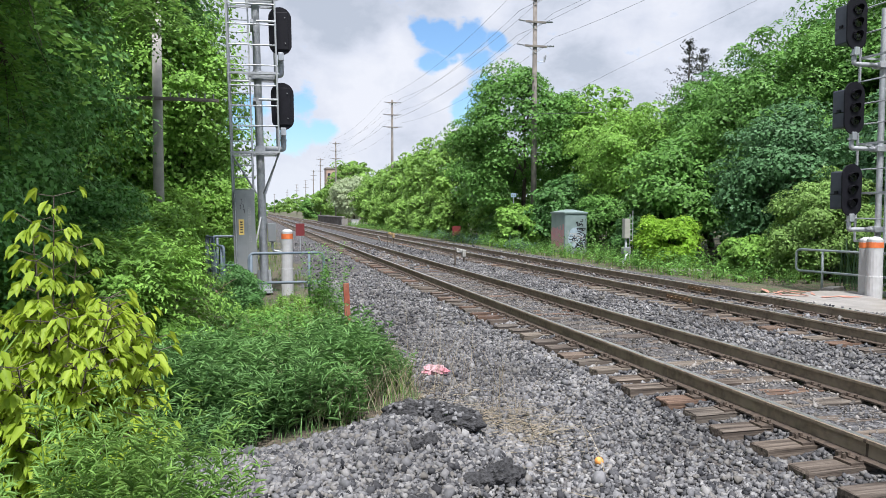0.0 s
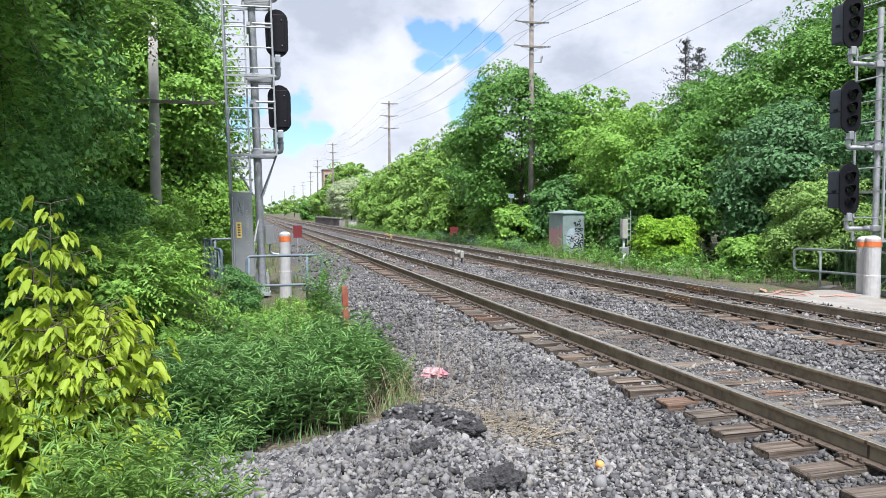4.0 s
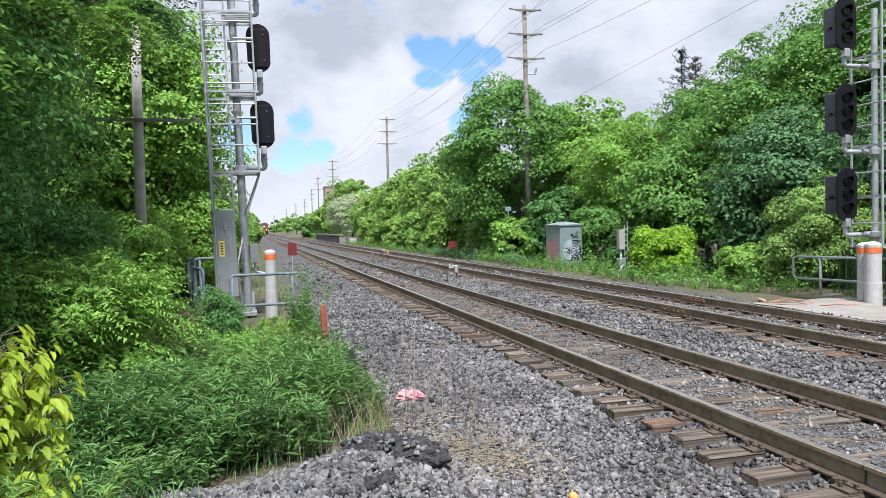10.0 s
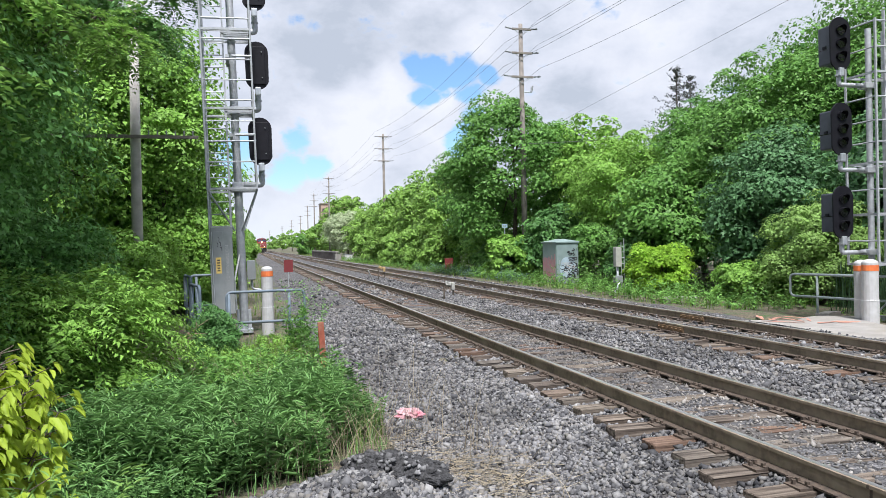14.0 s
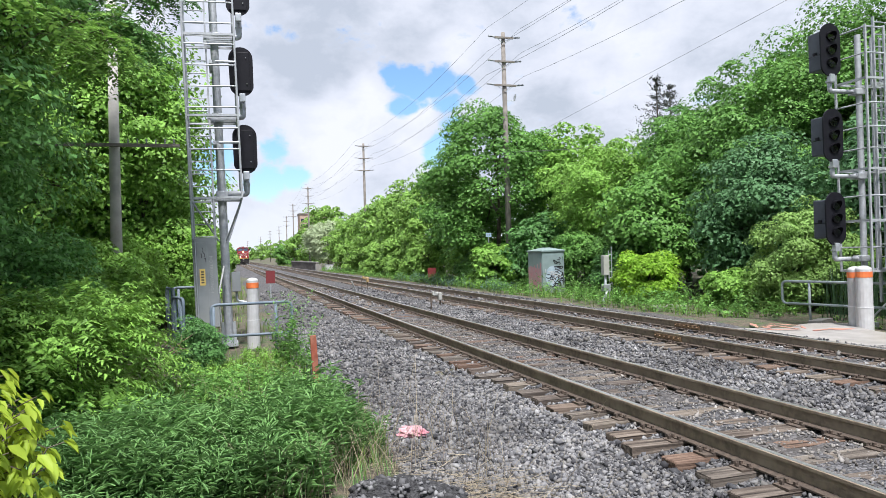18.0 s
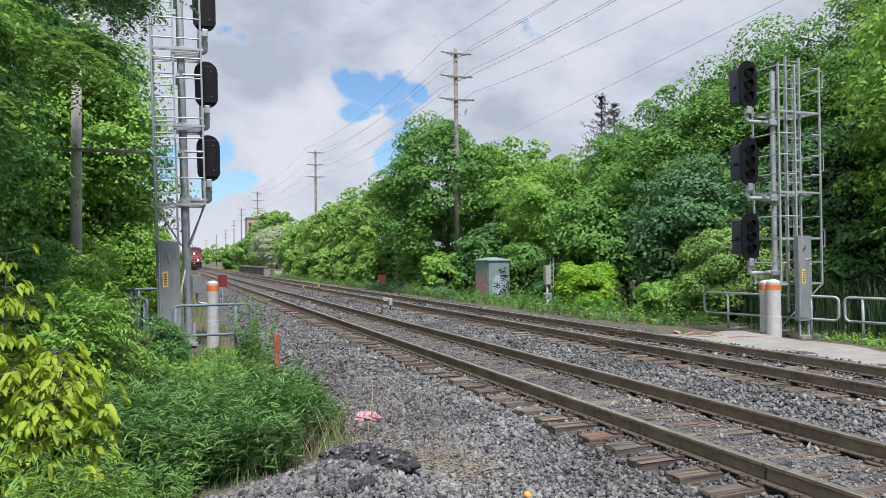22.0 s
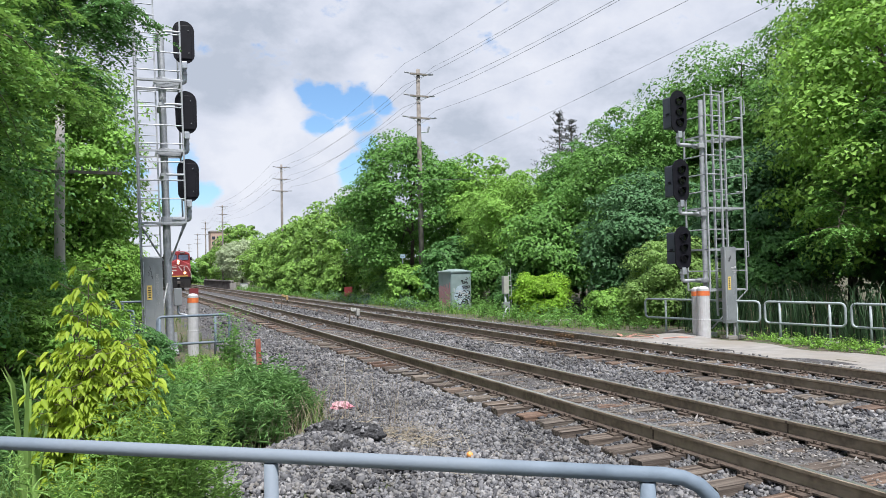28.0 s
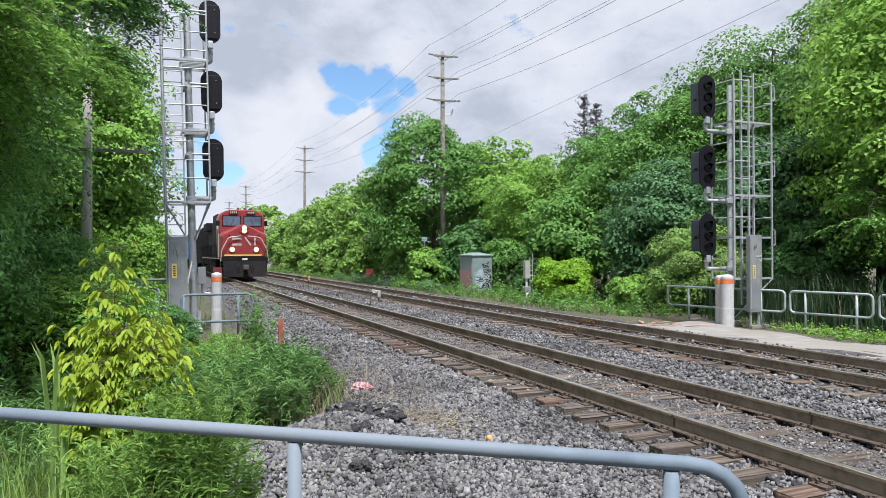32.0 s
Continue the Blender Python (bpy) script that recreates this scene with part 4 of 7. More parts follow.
def left_signal():
    s = empty("railway_signal", pose(0, 0, 0))
    mx, my = 0.40, 19.35
    part("mast", P([(mx, my, -0.3), (mx, my, 8.55)], 0.105, 22, 0.09), ALU, s)
    part("mast_base", B(mx - 0.2, my - 0.2, -0.32, mx + 0.2, my + 0.2, -0.22, bevel=0.01), ALU, s)
    for sx, sy in ((-1, -1), (1, -1), (1, 1), (-1, 1)):
        part("gusset", B(mx + sx * 0.10, my + sy * 0.1, -0.22, mx + sx * 0.17, my + sy * 0.13, 0.25), ALU, s)
    # rear: the heads face away down the line, their plates seen from behind
    for zc in (8.12, 6.20, 4.35):
        signal_head(s, 0.98, my - 0.25, zc, +1)
        bolted_arm(s, mx, 0.98, my - 0.05, zc - 1.04, 0.075, 0.42)
        part("cage_bar", P([(mx, my - 0.83, zc + 0.08), (0.84, my - 0.83, zc + 0.08)], 0.03, 8), ALU, s)
        part("mast_clip", B(mx - 0.14, my - 0.83, zc + 0.04, mx - 0.06, my + 0.12, zc + 0.12), ALU, s)
    ladder(s, -0.02, my - 0.55, 2.1, 10.2, 0.46, 0.29)
    for zp in (3.15, 5.03, 6.88):
        platform(s, -0.30, 0.86, my - 0.85, my + 0.30, zp, 0.16)
    for px, py in ((-0.28, my - 0.83), (0.84, my - 0.83), (-0.28, my + 0.28), (0.84, my + 0.28)):
        part("cage_post", P([(px, py, 3.15), (px, py, 10.2 if px < 0 else 8.5)], 0.024, 8), ALU, s)
    z = 3.8
    while z < 10.1:
        part("cage_rail", P([(-0.28, my + 0.28, z), (-0.28, my - 0.83, z), (0.84 if z < 8.4 else 0.22, my - 0.83, z)], 0.018, 6), ALU, s)
        z += 0.48
    for a, b in (((-0.28, my - 0.83, 3.15), (0.28, my - 0.1, 2.2)), ((0.84, my - 0.83, 3.15), (0.45, my - 0.1, 2.2)), ((0.84, my + 0.25, 3.15), (0.5, my, 2.2))):
        part("brace", P([a, b], 0.022, 6), ALU, s)
    for px in (-0.28, 0.2):
        part("leg", P([(px, my - 0.83, 0.3), (px, my - 0.83, 3.15)], 0.02, 6), ALU, s)
    instrument_case(s, -0.26, 0.22, my - 1.0, my - 0.68, 0.25, 2.27)
    part("junction_box", B(0.52, my - 0.2, 0.98, 0.72, my + 0.05, 1.45, bevel=0.015), GREYBOX, s)
    part("conduit", P(rounded([(0.62, my - 0.1, 1.0), (0.62, my - 0.1, 0.75), (0.9, my - 0.1, 0.7), (0.95, my - 0.1, -0.3)], 0.08), 0.03, 8), GALV, s, smooth=True)
    part("cable", P([(0.24, my - 0.5, 0.3), (0.22, my - 0.6, 1.0), (0.36, my - 0.3, 1.6)], 0.02, 6), PALE, s)
    return tagged(s, "tall aluminium signal mast with ladder and three black oval heads", "railway signal", "signals")


def right_signal():
    s = empty("railway_signal", pose(0, 0, 0))
    mx, my = 14.95, 14.95
    part("mast", P([(mx + 0.08, my, -0.3), (mx + 0.08, my, 6.7)], 0.075, 20, 0.07), ALU, s)
    part("mast_base", B(mx - 0.22, my - 0.22, -0.33, mx + 0.22, my + 0.22, -0.2, bevel=0.01), ALU, s)
    for zc in (6.22, 4.20, 2.23):
        signal_head(s, mx - 0.80, my - 0.05, zc + 0.06, -1, 1.26, 0.58)
        bolted_arm(s, mx, mx - 0.80, my, zc - 0.90)
    ladder(s, mx + 0.30, my - 0.45, 0.3, 7.0, 0.46, 0.29)
    x0, x1, y0, y1 = mx - 0.36, mx + 1.05, my - 0.62, my + 0.25
    for zp in (1.02, 2.2, 3.4, 5.5):
        platform(s, x0, x1, y0, y1, zp, x0 + 0.75 if zp != 2.2 else None)
    for px, py in ((x0, y0), (x1, y0), (x0, y1), (x1, y1), (x0 + 0.55, y0), (x1 - 0.28, y1)):
        part("cage_post", B(px - 0.022, py - 0.022, 1.02, px + 0.022, py + 0.022, 6.75), ALU, s)
    for z in (1.6, 2.8, 3.9, 4.4, 4.95, 6.1, 6.7):
        part("cage_rail", P([(x0, y1, z), (x0, y0, z), (x0 + 0.55, y0, z)], 0.02, 6), ALU, s)
        part("cage_rail", P([(x1 - 0.3, y0, z), (x1, y0, z), (x1, y1, z)], 0.02, 6), ALU, s)
    for z in (2.0, 4.0, 6.2):
        part("gate_loop", P(rounded([(x1, y0, z), (x1 + 0.12, y0, z), (x1 + 0.12, y0, z + 0.45), (x1, y0, z + 0.45)], 0.05), 0.015, 6), ALU, s)
    instrument_case(s, mx - 0.17, mx + 0.27, my - 1.0, my - 0.86, 0.12, 2.28)
    for px in (-0.09, 0.2):
        part("case_leg", B(mx + px - 0.02, my - 0.95, -0.3, mx + px + 0.02, my - 0.91, 0.12), ALU, s)
    for a, b in (((x0, y0, 1.02), (mx - 0.02, my - 0.1, -0.1)), ((x1, y0, 1.02), (mx + 0.15, my - 0.1, -0.1)), ((x0 + 0.5, y1, 1.02), (mx, my, 0.1))):
        part("brace", P([a, b], 0.022, 6), ALU, s)
    part("footing", B(mx - 0.1, my - 1.0, -0.35, mx + 0.55, my - 0.75, -0.24, bevel=0.02), CONC, s)
    scribble(s, mx - 0.12, mx + 0.24, my - 1.012, 1.55, 1.72, PALE, 5, r=0.009, seed=5)
    return tagged(s, "aluminium railway signal mast with caged ladder and three black lamp heads", "railway signal", "signals")


sig = left_signal()
sig.matrix_world = pose(0.4, 19.35, -0.3, 0, -1.3, 0) @ pose(-0.4, -19.35, 0.3)
right_signal()


def bollard(x, y, z, h, lean=0.0, r=0.14):
    b = empty("bollard", pose(x, y, z, 0, lean, 0))
    bm = P([(0, 0, -0.1), (0, 0, h - 0.05)], r, 18)
    part("post", bm, WHITE, b, smooth=False)
    cap = bmesh.new()
    bmesh.ops.create_uvsphere(cap, u_segments=18, v_segments=8, radius=r, matrix=Matrix.Translation((0, 0, h - 0.05)) @ Matrix.Diagonal((1, 1, 0.55, 1)))
    part("cap", cap, WHITE, b, smooth=True)
    part("band", P([(0, 0, h - 0.22), (0, 0, h - 0.09)], r + 0.004, 18), ORANGE, b, "orange reflective band")
    part("sleeve", P([(0, 0, -0.08), (0, 0, h * 0.38)], r + 0.008, 18), WHITE, b)
    part("seam", P([(0, 0, h * 0.38), (0, 0, h * 0.38 + 0.02)], r + 0.012, 18), PALE, b)
    return tagged(b, "white steel bollard with an orange band and domed cap", "bollard", "bollards")


bollard(0.95, 19.0, -0.3, 1.58)
bollard(14.27, 14.28, -0.33, 1.47, r=0.175)
bollard(14.42, 14.64, -0.33, 1.45, -1.0, r=0.165)

# ---- guard rails ----


def guard_panel(a, b, top=0.75, low=0.12, base=-0.35, posts=(0.22, 0.78), r=0.032, corner=0.14, label="galvanised pipe guard rail with rounded corners", name="guard_rail", drop=0.0, pipe_mat=GALV_RAIL):
    """A closed pipe loop on two posts, from a to b on the plan."""
    g = empty(name)
    A, D = Vector((*a, 0)), Vector((b[0] - a[0], b[1] - a[1], 0))
    at = lambda s, z: A + D * s + Vector((0, 0, z - drop * (s - 0.45)))
    part("loop", P(rounded([at(0, low), at(0, top), at(1, top), at(1, low)], corner, closed=True), r, 12), pipe_mat, g, smooth=True)
    for s in posts:
        part("post", P([at(s, base), at(s, top - r)], r, 12), pipe_mat, g, smooth=True)
    return tagged(g, label, "guard rail", "guard rails")


p0, d = Vector((-0.065, 1.898, 0)), Vector((math.cos(-0.593), math.sin(-0.593), 0))
near = [p0 + d * k for k in (-2.6, 1.90)]
guard_panel(near[0][:2], near[1][:2], 0.992, 0.42, -0.35, posts=(0.02, 0.578, 0.938), r=0.032, corner=0.22, drop=0.09)
guard_panel((0.02, 18.0), (1.76, 18.0), 0.76, 0.06, posts=(0.03, 0.80))
guard_panel((-1.06, 20.4), (-0.80, 18.9), 1.10, 0.3, posts=(0.2, 0.8))
guard_panel((-0.80, 18.65), (-0.52, 17.5), 0.95, 0.2, posts=(0.2, 0.8))
guard_panel((-0.95, 20.6), (0.1, 20.6), 1.08, 0.3, posts=(0.15, 0.85))
pts = [(14.50, 17.05), (15.36, 13.30), (15.42, 13.18), (15.82, 11.06), (15.86, 10.92), (16.15, 8.6), (16.2, 8.45), (16.5, 6.2)]
for a, b in zip(pts[::2], pts[1::2]):
    guard_panel(a, b, 0.74, 0.16, -0.45, (0.2, 0.82), pipe_mat=PALE_RAIL)

# ---- orange marker post, red boards, flags ----
m = empty("marker_post", pose(1.65, 12.6, -0.3, 2, -4, 20))
part("board", B(-0.05, -0.012, -0.1, 0.05, 0.012, 0.86, bevel=0.004), RUSTRED, m, "weathered orange-red wooden stake")
part("crack", B(-0.05, -0.014, 0.30, 0.05, 0.014, 0.31), BARK, m)
tagged(m, "weathered orange-red marker stake leaning in the gravel", "marker post")


def red_board(x, y, z, w, h, base):
    r = empty("red_board", pose(x, y, 0))
    part("plate", B(-w / 2, -0.01, z - h, w / 2, 0.01, z, bevel=0.003), SIGNRED, r)
    part("stake", B(-0.02, 0.012, base, 0.02, 0.04, z - 0.02), GALV, r)
    return tagged(r, "small square red board on a thin steel stake", "sign", "red boards")


red_board(2.45, 37.5, 1.12, 0.44, 0.62, -0.35)
red_board(14.7, 51.5, 0.66, 0.62, 0.98, -0.5)

# ---- utility poles and wires ----


def utility_pole(x, y, h, arms, r=0.17, detail=True):
    p = empty("utility_pole", pose(x, y, -0.5))
    part("pole", P([(0, 0, -0.2), (0, 0, h * 0.5), (0.0, 0, h)], r, 12, r * 0.62), POLEWOOD, p, smooth=True)
    for z, half in arms:
        part("crossarm", B(-half * 0.62, -0.2, z - 0.05, half * 0.62, -0.1, z + 0.06), POLEWOOD, p)
        for sx in (-1, 1):
            part("brace", P([(sx * half * 0.45, -0.16, z - 0.04), (0, -0.16, z - 0.38)], 0.018, 5), GALV, p)
            ins = P([(sx * half * 0.60, -0.15, z + 0.02), (sx * half * 1.06, -0.15, z + 0.07)], 0.018, 6)
            for k in range(5):
                c_ = half * (0.68 + 0.08 * k)
                pipe(ins, [(sx * c_, -0.15, z + 0.03 + 0.008 * k), (sx * (c_ + 0.045), -0.15, z + 0.035 + 0.008 * k)], 0.062, 8, 0.045)
            part("insulator", ins, GREYBOX, p, "string of grey disc insulators")
    if detail:
        part("transformer_bracket", P([(0, 0, h * 0.735), (0.55, 0, h * 0.735), (0.6, 0, h * 0.755)], 0.03, 6), GALV, p)
        part("switch_arm", P([(0.6, 0, h * 0.735), (0.7, 0, h * 0.76)], 0.05, 6), GREYBOX, p)
    return tagged(p, "weathered wooden utility pole with three crossarms", "utility pole", "utility poles")


ARMS = [(14.75, 0.95), (13.35, 1.0), (11.95, 1.1)]
POLES = [(16.35, -3), (16.35, 40.6), (15.95, 83.0), (15.3, 135.0), (16.4, 178.0), (19.0, 230.0), (22.0, 305.0), (21.3, 355.0), (21.0, 447.0), (17.0, 565.0)]
for i, (x, y) in enumerate(POLES):
    utility_pole(x, y, 15.1, ARMS, 0.19, i == 1)

WIRE = mat("dark_wire", (0.16, 0.16, 0.17), (0.12, 0.12, 0.13), 3, 0.6, 0.3)


def wire(a, b, sag, r=0.008):
    a, b = Vector(a), Vector(b)
    pts = [a.lerp(b, k / 14) - Vector((0, 0, sag * 4 * (k / 14) * (1 - k / 14))) for k in range(15)]
    w = part("overhead_wire", P(pts, r, 5), WIRE)
    return tagged(w, "thin dark overhead wire", "wire", "overhead wires")


for (xa, a), (xb, b) in zip(POLES[:4], POLES[1:5]):
    for (z, half) in ARMS:
        for sx in (-1, 1):
            wire((xa + sx * half * 1.05, a - 0.15, z + 0.07), (xb + sx * half * 1.05, b - 0.15, z + 0.07), 0.9)
wire((22.6, 52.5, 10.2), (19.9, 12.5, 11.0), 0.0, 0.008)
wire((16.0, 40.4, 7.5), (34, 18, 8.5), 0.8, 0.012)

old = empty("old_wooden_pole", pose(-2.55, 23.2, -0.6))
part("pole", P([(0, 0, 0), (0.02, 0, 4.5), (0.05, 0, 9.7)], 0.17, 12, 0.12), OLDPOLE, old, smooth=True)
part("crossarm", B(-2.2, -0.22, 5.57, 1.75, -0.12, 5.66), POLEWOOD, old)
for k in range(6):
    part("insulator_pin", P([(0.4 + k * 0.24, -0.17, 5.67), (0.4 + k * 0.24, -0.17, 5.80)], 0.02, 6), GREYBOX, old)
tagged(old, "old grey wooden pole with one dark crossarm among trees", "utility pole")

# ---- trackside cabinet ----
CAB = mat("grey_green_cabinet_paint", (0.225, 0.295, 0.292), (0.185, 0.25, 0.248), 2.5, 0.55, 0.1, 0.05, c3=(0.215, 0.262, 0.25))
PINK = mat("pink_spray", (0.50, 0.20, 0.24), (0.40, 0.26, 0.27), 6, 0.7, c3=(0.40, 0.38, 0.36))
BLUEW = mat("pale_blue_spray", (0.36, 0.46, 0.52), (0.27, 0.35, 0.41), 4, 0.7)
c = empty("trackside_cabinet", pose(15.07, 32.9, -0.3))
HX, HY = 0.56, 0.82
part("body", B(-HX, -HY, 0.0, HX, HY, 1.95, bevel=0.015), CAB, c)
bm = B(-HX - 0.05, -HY - 0.05, 1.95, HX + 0.05, HY + 0.05, 2.02, bevel=0.008)
vs = [bm.verts.new(p) for p in ((-HX - 0.04, -HY - 0.04, 2.02), (HX + 0.04, -HY - 0.04, 2.02), (HX + 0.04, HY + 0.04, 2.02), (-HX - 0.04, HY + 0.04, 2.02), (0, -0.45, 2.15), (0, 0.45, 2.15))]
for f in ((0, 1, 4), (1, 2, 5, 4), (2, 3, 5), (3, 0, 4, 5)):
    bm.faces.new([vs[i] for i in f])
part("roof", bm, CAB, c)
part("plinth", B(-HX - 0.08, -HY - 0.08, -0.2, HX + 0.08, HY + 0.08, 0.0), CONC, c)
part("door", B(-HX + 0.06, -HY - 0.012, 0.06, HX - 0.06, -HY, 1.88, bevel=0.004), CAB, c)
part("door_handle", B(-HX + 0.12, -HY - 0.04, 0.95, -HX + 0.16, -HY - 0.012, 1.15), GALV, c)
part("side_door", B(-HX - 0.012, -HY + 0.08, 0.06, -HX, HY - 0.08, 1.88, bevel=0.004), CAB, c)
for k in range(9):
    y0 = -HY + 0.12 + k * 0.165
    part("pink_paint", B(-HX - 0.018, y0, 0.10 + 0.1 * abs(math.sin(k * 2.1)), -HX - 0.013, y0 + 0.15, 1.45 - 0.28 * abs(math.sin(k * 1.7))), PINK, c, "faded pink spray paint")
fill = bmesh.new()
for k, (px, pz, rx, rz) in enumerate(((0.0, 0.98, 0.36, 0.32), (-0.22, 0.72, 0.2, 0.26), (0.28, 0.72, 0.2, 0.3), (0.02, 0.52, 0.36, 0.2))):
    ring = [fill.verts.new((px + rx * math.cos(a), -HY - 0.016 - 0.001 * k, pz + rz * math.sin(a))) for a in np.linspace(2 * math.pi, 0, 18)[:-1]]
    fill.faces.new(ring)
part("graffiti_fill", fill, BLUEW, c, "pale blue bubble graffiti")
scribble(c, -0.46, 0.48, -HY - 0.018, 0.2, 1.25, INK, 20, r=0.02, seed=3)
scribble(c, 0.0, 0.48, -HY - 0.018, 1.32, 1.68, INK, 7, r=0.02, seed=9)
scribble(c, -0.3, 0.35, -HY - 0.019, 0.5, 1.1, WHITE, 7, r=0.014, seed=14)
tagged(c, "grey-green steel trackside cabinet covered in graffiti", "cabinet")

BEIGE = mat("beige_grey_paint", (0.36, 0.36, 0.33), (0.30, 0.30, 0.275), 6, 0.6)
s = empty("equipment_post", pose(14.1, 25.6, -0.3))
part("post", P([(0, 0, -0.2), (0, 0, 1.2)], 0.045, 10), GALV, s, smooth=True)
part("equipment_box", B(-0.12, -0.12, 1.02, 0.12, 0.10, 1.78, bevel=0.02), BEIGE, s, "pale grey equipment box")
part("lower_box", B(-0.15, -0.14, 0.42, 0.15, 0.1, 0.68, bevel=0.02), GREYBOX, s)
part("conduit", P(rounded([(0.0, -0.1, 0.45), (-0.12, -0.1, 0.15), (-0.3, -0.1, -0.2)], 0.1), 0.05, 8), GALV, s, smooth=True)
for px in (0.22, 0.34):
    part("antenna_pole", P([(px, 0.1, 0.0), (px, 0.1, 2.1 if px > 0.3 else 1.95)], 0.018, 6), GALV, s)
for k in range(6):
    part("antenna_bar", P([(0.2, 0.1, 0.7 + k * 0.22), (0.36, 0.1, 0.7 + k * 0.22)], 0.012, 5), GALV, s)
tagged(s, "pale equipment box on a steel post with a small ladder-like mast", "equipment box")

SIGNBLUE = mat("pale_blue_plate", (0.30, 0.42, 0.50), (0.25, 0.36, 0.44), 6, 0.6)
s = empty("mile_sign", pose(15.3, 41.2, -0.4))
part("post", P([(0, 0, 0), (0, 0, 3.2)], 0.03, 6), GALV, s)
part("plate", B(-0.17, -0.03, 3.0, 0.17, -0.01, 3.24), SIGNBLUE, s, "small pale blue plate")
for k in range(2):
    part("mark_bar", B(-0.09 + k * 0.11, -0.034, 3.08, -0.02 + k * 0.11, -0.031, 3.16), GREYBOX, s)
tagged(s, "small pale number plate on a thin post", "sign")

# markers between the tracks
CLOTH = mat("grey_white_cloth", (0.40, 0.40, 0.37), (0.28, 0.28, 0.26), 7, 0.8)
YEL = mat("yellow_cover", (0.40, 0.28, 0.13), (0.31, 0.22, 0.10), 5, 0.7)


def capped_stub(x, y, material, h, label, tilt=12):
    s = empty("trackside_marker", pose(x, y, -0.25))
    for px in (-0.16, 0.18):
        part("leg", P([(px, 0, -0.1), (px, 0, h - 0.15)], 0.03, 7), BARK, s)
    bm = B(-0.10, -0.11, h - 0.14, 0.11, 0.11, h, bevel=0.04)
    for v in bm.verts:
        v.co += Vector((random.uniform(-1, 1), random.uniform(-1, 1), random.uniform(-1, 1))) * 0.02
    bmesh.ops.rotate(bm, verts=bm.verts, cent=(0, 0, h), matrix=Matrix.Rotation(radians(tilt), 3, 'Y'))
    part("cover", bm, material, s)
    bm = B(0.10, -0.1, h - 0.32, 0.24, 0.1, h - 0.04, bevel=0.04)
    part("flap", bm, material, s)
    return tagged(s, label, "track marker")


capped_stub(7.55, 26.2, CLOTH, 0.62, "white cloth cover over short stakes between the tracks")
capped_stub(8.0, 42.3, YEL, 0.75, "yellow cover over short stakes between the tracks", 20)
s = part("leaning_stick", P([(7.2, 40.5, -0.25), (6.9, 40.2, 0.35)], 0.04, 6), WHITE)
tagged(s, "short white stick leaning beside the track", "stick")

# ---- bridge parapet and far building ----
PARA = mat("rusty_grey_bridge_steel", (0.22, 0.20, 0.185), (0.15, 0.135, 0.125), 1.5, 0.8, 0.1, 0.1)
b = empty("bridge_parapet", pose(12.5, 0, 0))
part("top_beam", B(-0.2, 101, 0.82, 0.2, 140, 0.98), CONC, b)
for k in range(26):
    part("upright", B(-0.14, 101 + k * 1.55, -0.4, 0.14, 101.25 + k * 1.55, 0.84), PARA, b)
part("panel", B(0.0, 101, -0.4, 0.1, 140, 0.84), PARA, b)
part("end_block", B(-0.35, 100.2, -0.4, 0.45, 101, 0.6), CONC, b)
tagged(b, "dark steel bridge parapet with ribs beside the track", "parapet", kind="")
s = empty("relay_box", pose(13.6, 97.5, -0.4))
part("box", B(-0.5, -0.4, 0, 0.5, 0.4, 0.95, bevel=0.03), WHITE, s)
part("lid", B(-0.54, -0.44, 0.95, 0.54, 0.44, 1.02, bevel=0.01), GREYBOX, s)
tagged(s, "small white equipment box beside the far bridge", "equipment box")

BRICK = mat("orange_brown_brick", (0.42, 0.31, 0.25), (0.37, 0.265, 0.21), 1.0, 0.9)
t = empty("apartment_tower", pose(49.5, 420, 0))
part("wall", B(-7.4, 0, 0, 7.4, 12, 26), BRICK, t)
part("roof", B(-7.7, -0.4, 26, 7.7, 12.4, 26.8), CONC, t)
part("penthouse", B(2.5, 3, 26.8, 6.5, 8, 28.5), CONC, t)
for fl in range(8):
    for k in range(5):
        part("window", B(-6.7 + k * 2.8, -0.12, 1.5 + fl * 2.9, -5.1 + k * 2.8, 0.02, 3.2 + fl * 2.9), GLASS, t)
tagged(t, "distant pale brown brick apartment tower", "building")

# ---- trees along the far side ----
L_MID = leaf_mat("leaf_fresh_green", (0.050, 0.145, 0.022), (0.175, 0.365, 0.054))
L_DOG = leaf_mat("leaf_dogwood", (0.042, 0.108, 0.034), (0.135, 0.28, 0.080))
L_BUSH = leaf_mat("leaf_lime_bush", (0.150, 0.30, 0.022), (0.37, 0.62, 0.050), trans=0.4)
L_BIG = leaf_mat("leaf_bright_feathery", (0.120, 0.250, 0.032), (0.34, 0.58, 0.078), trans=0.34)
RT = "trees along the far side"


def detail(lab, x, y):
    """How many more, smaller leaves a crown gets: most near by, fewest where others hide it."""
    if "behind others" in lab or "deep" in lab:
        return 0.36
    if y > 55:
        return 0.65
    return 1.7 if math.hypot(x, y) < 20 else 1.4 if y < 34 else 1.0


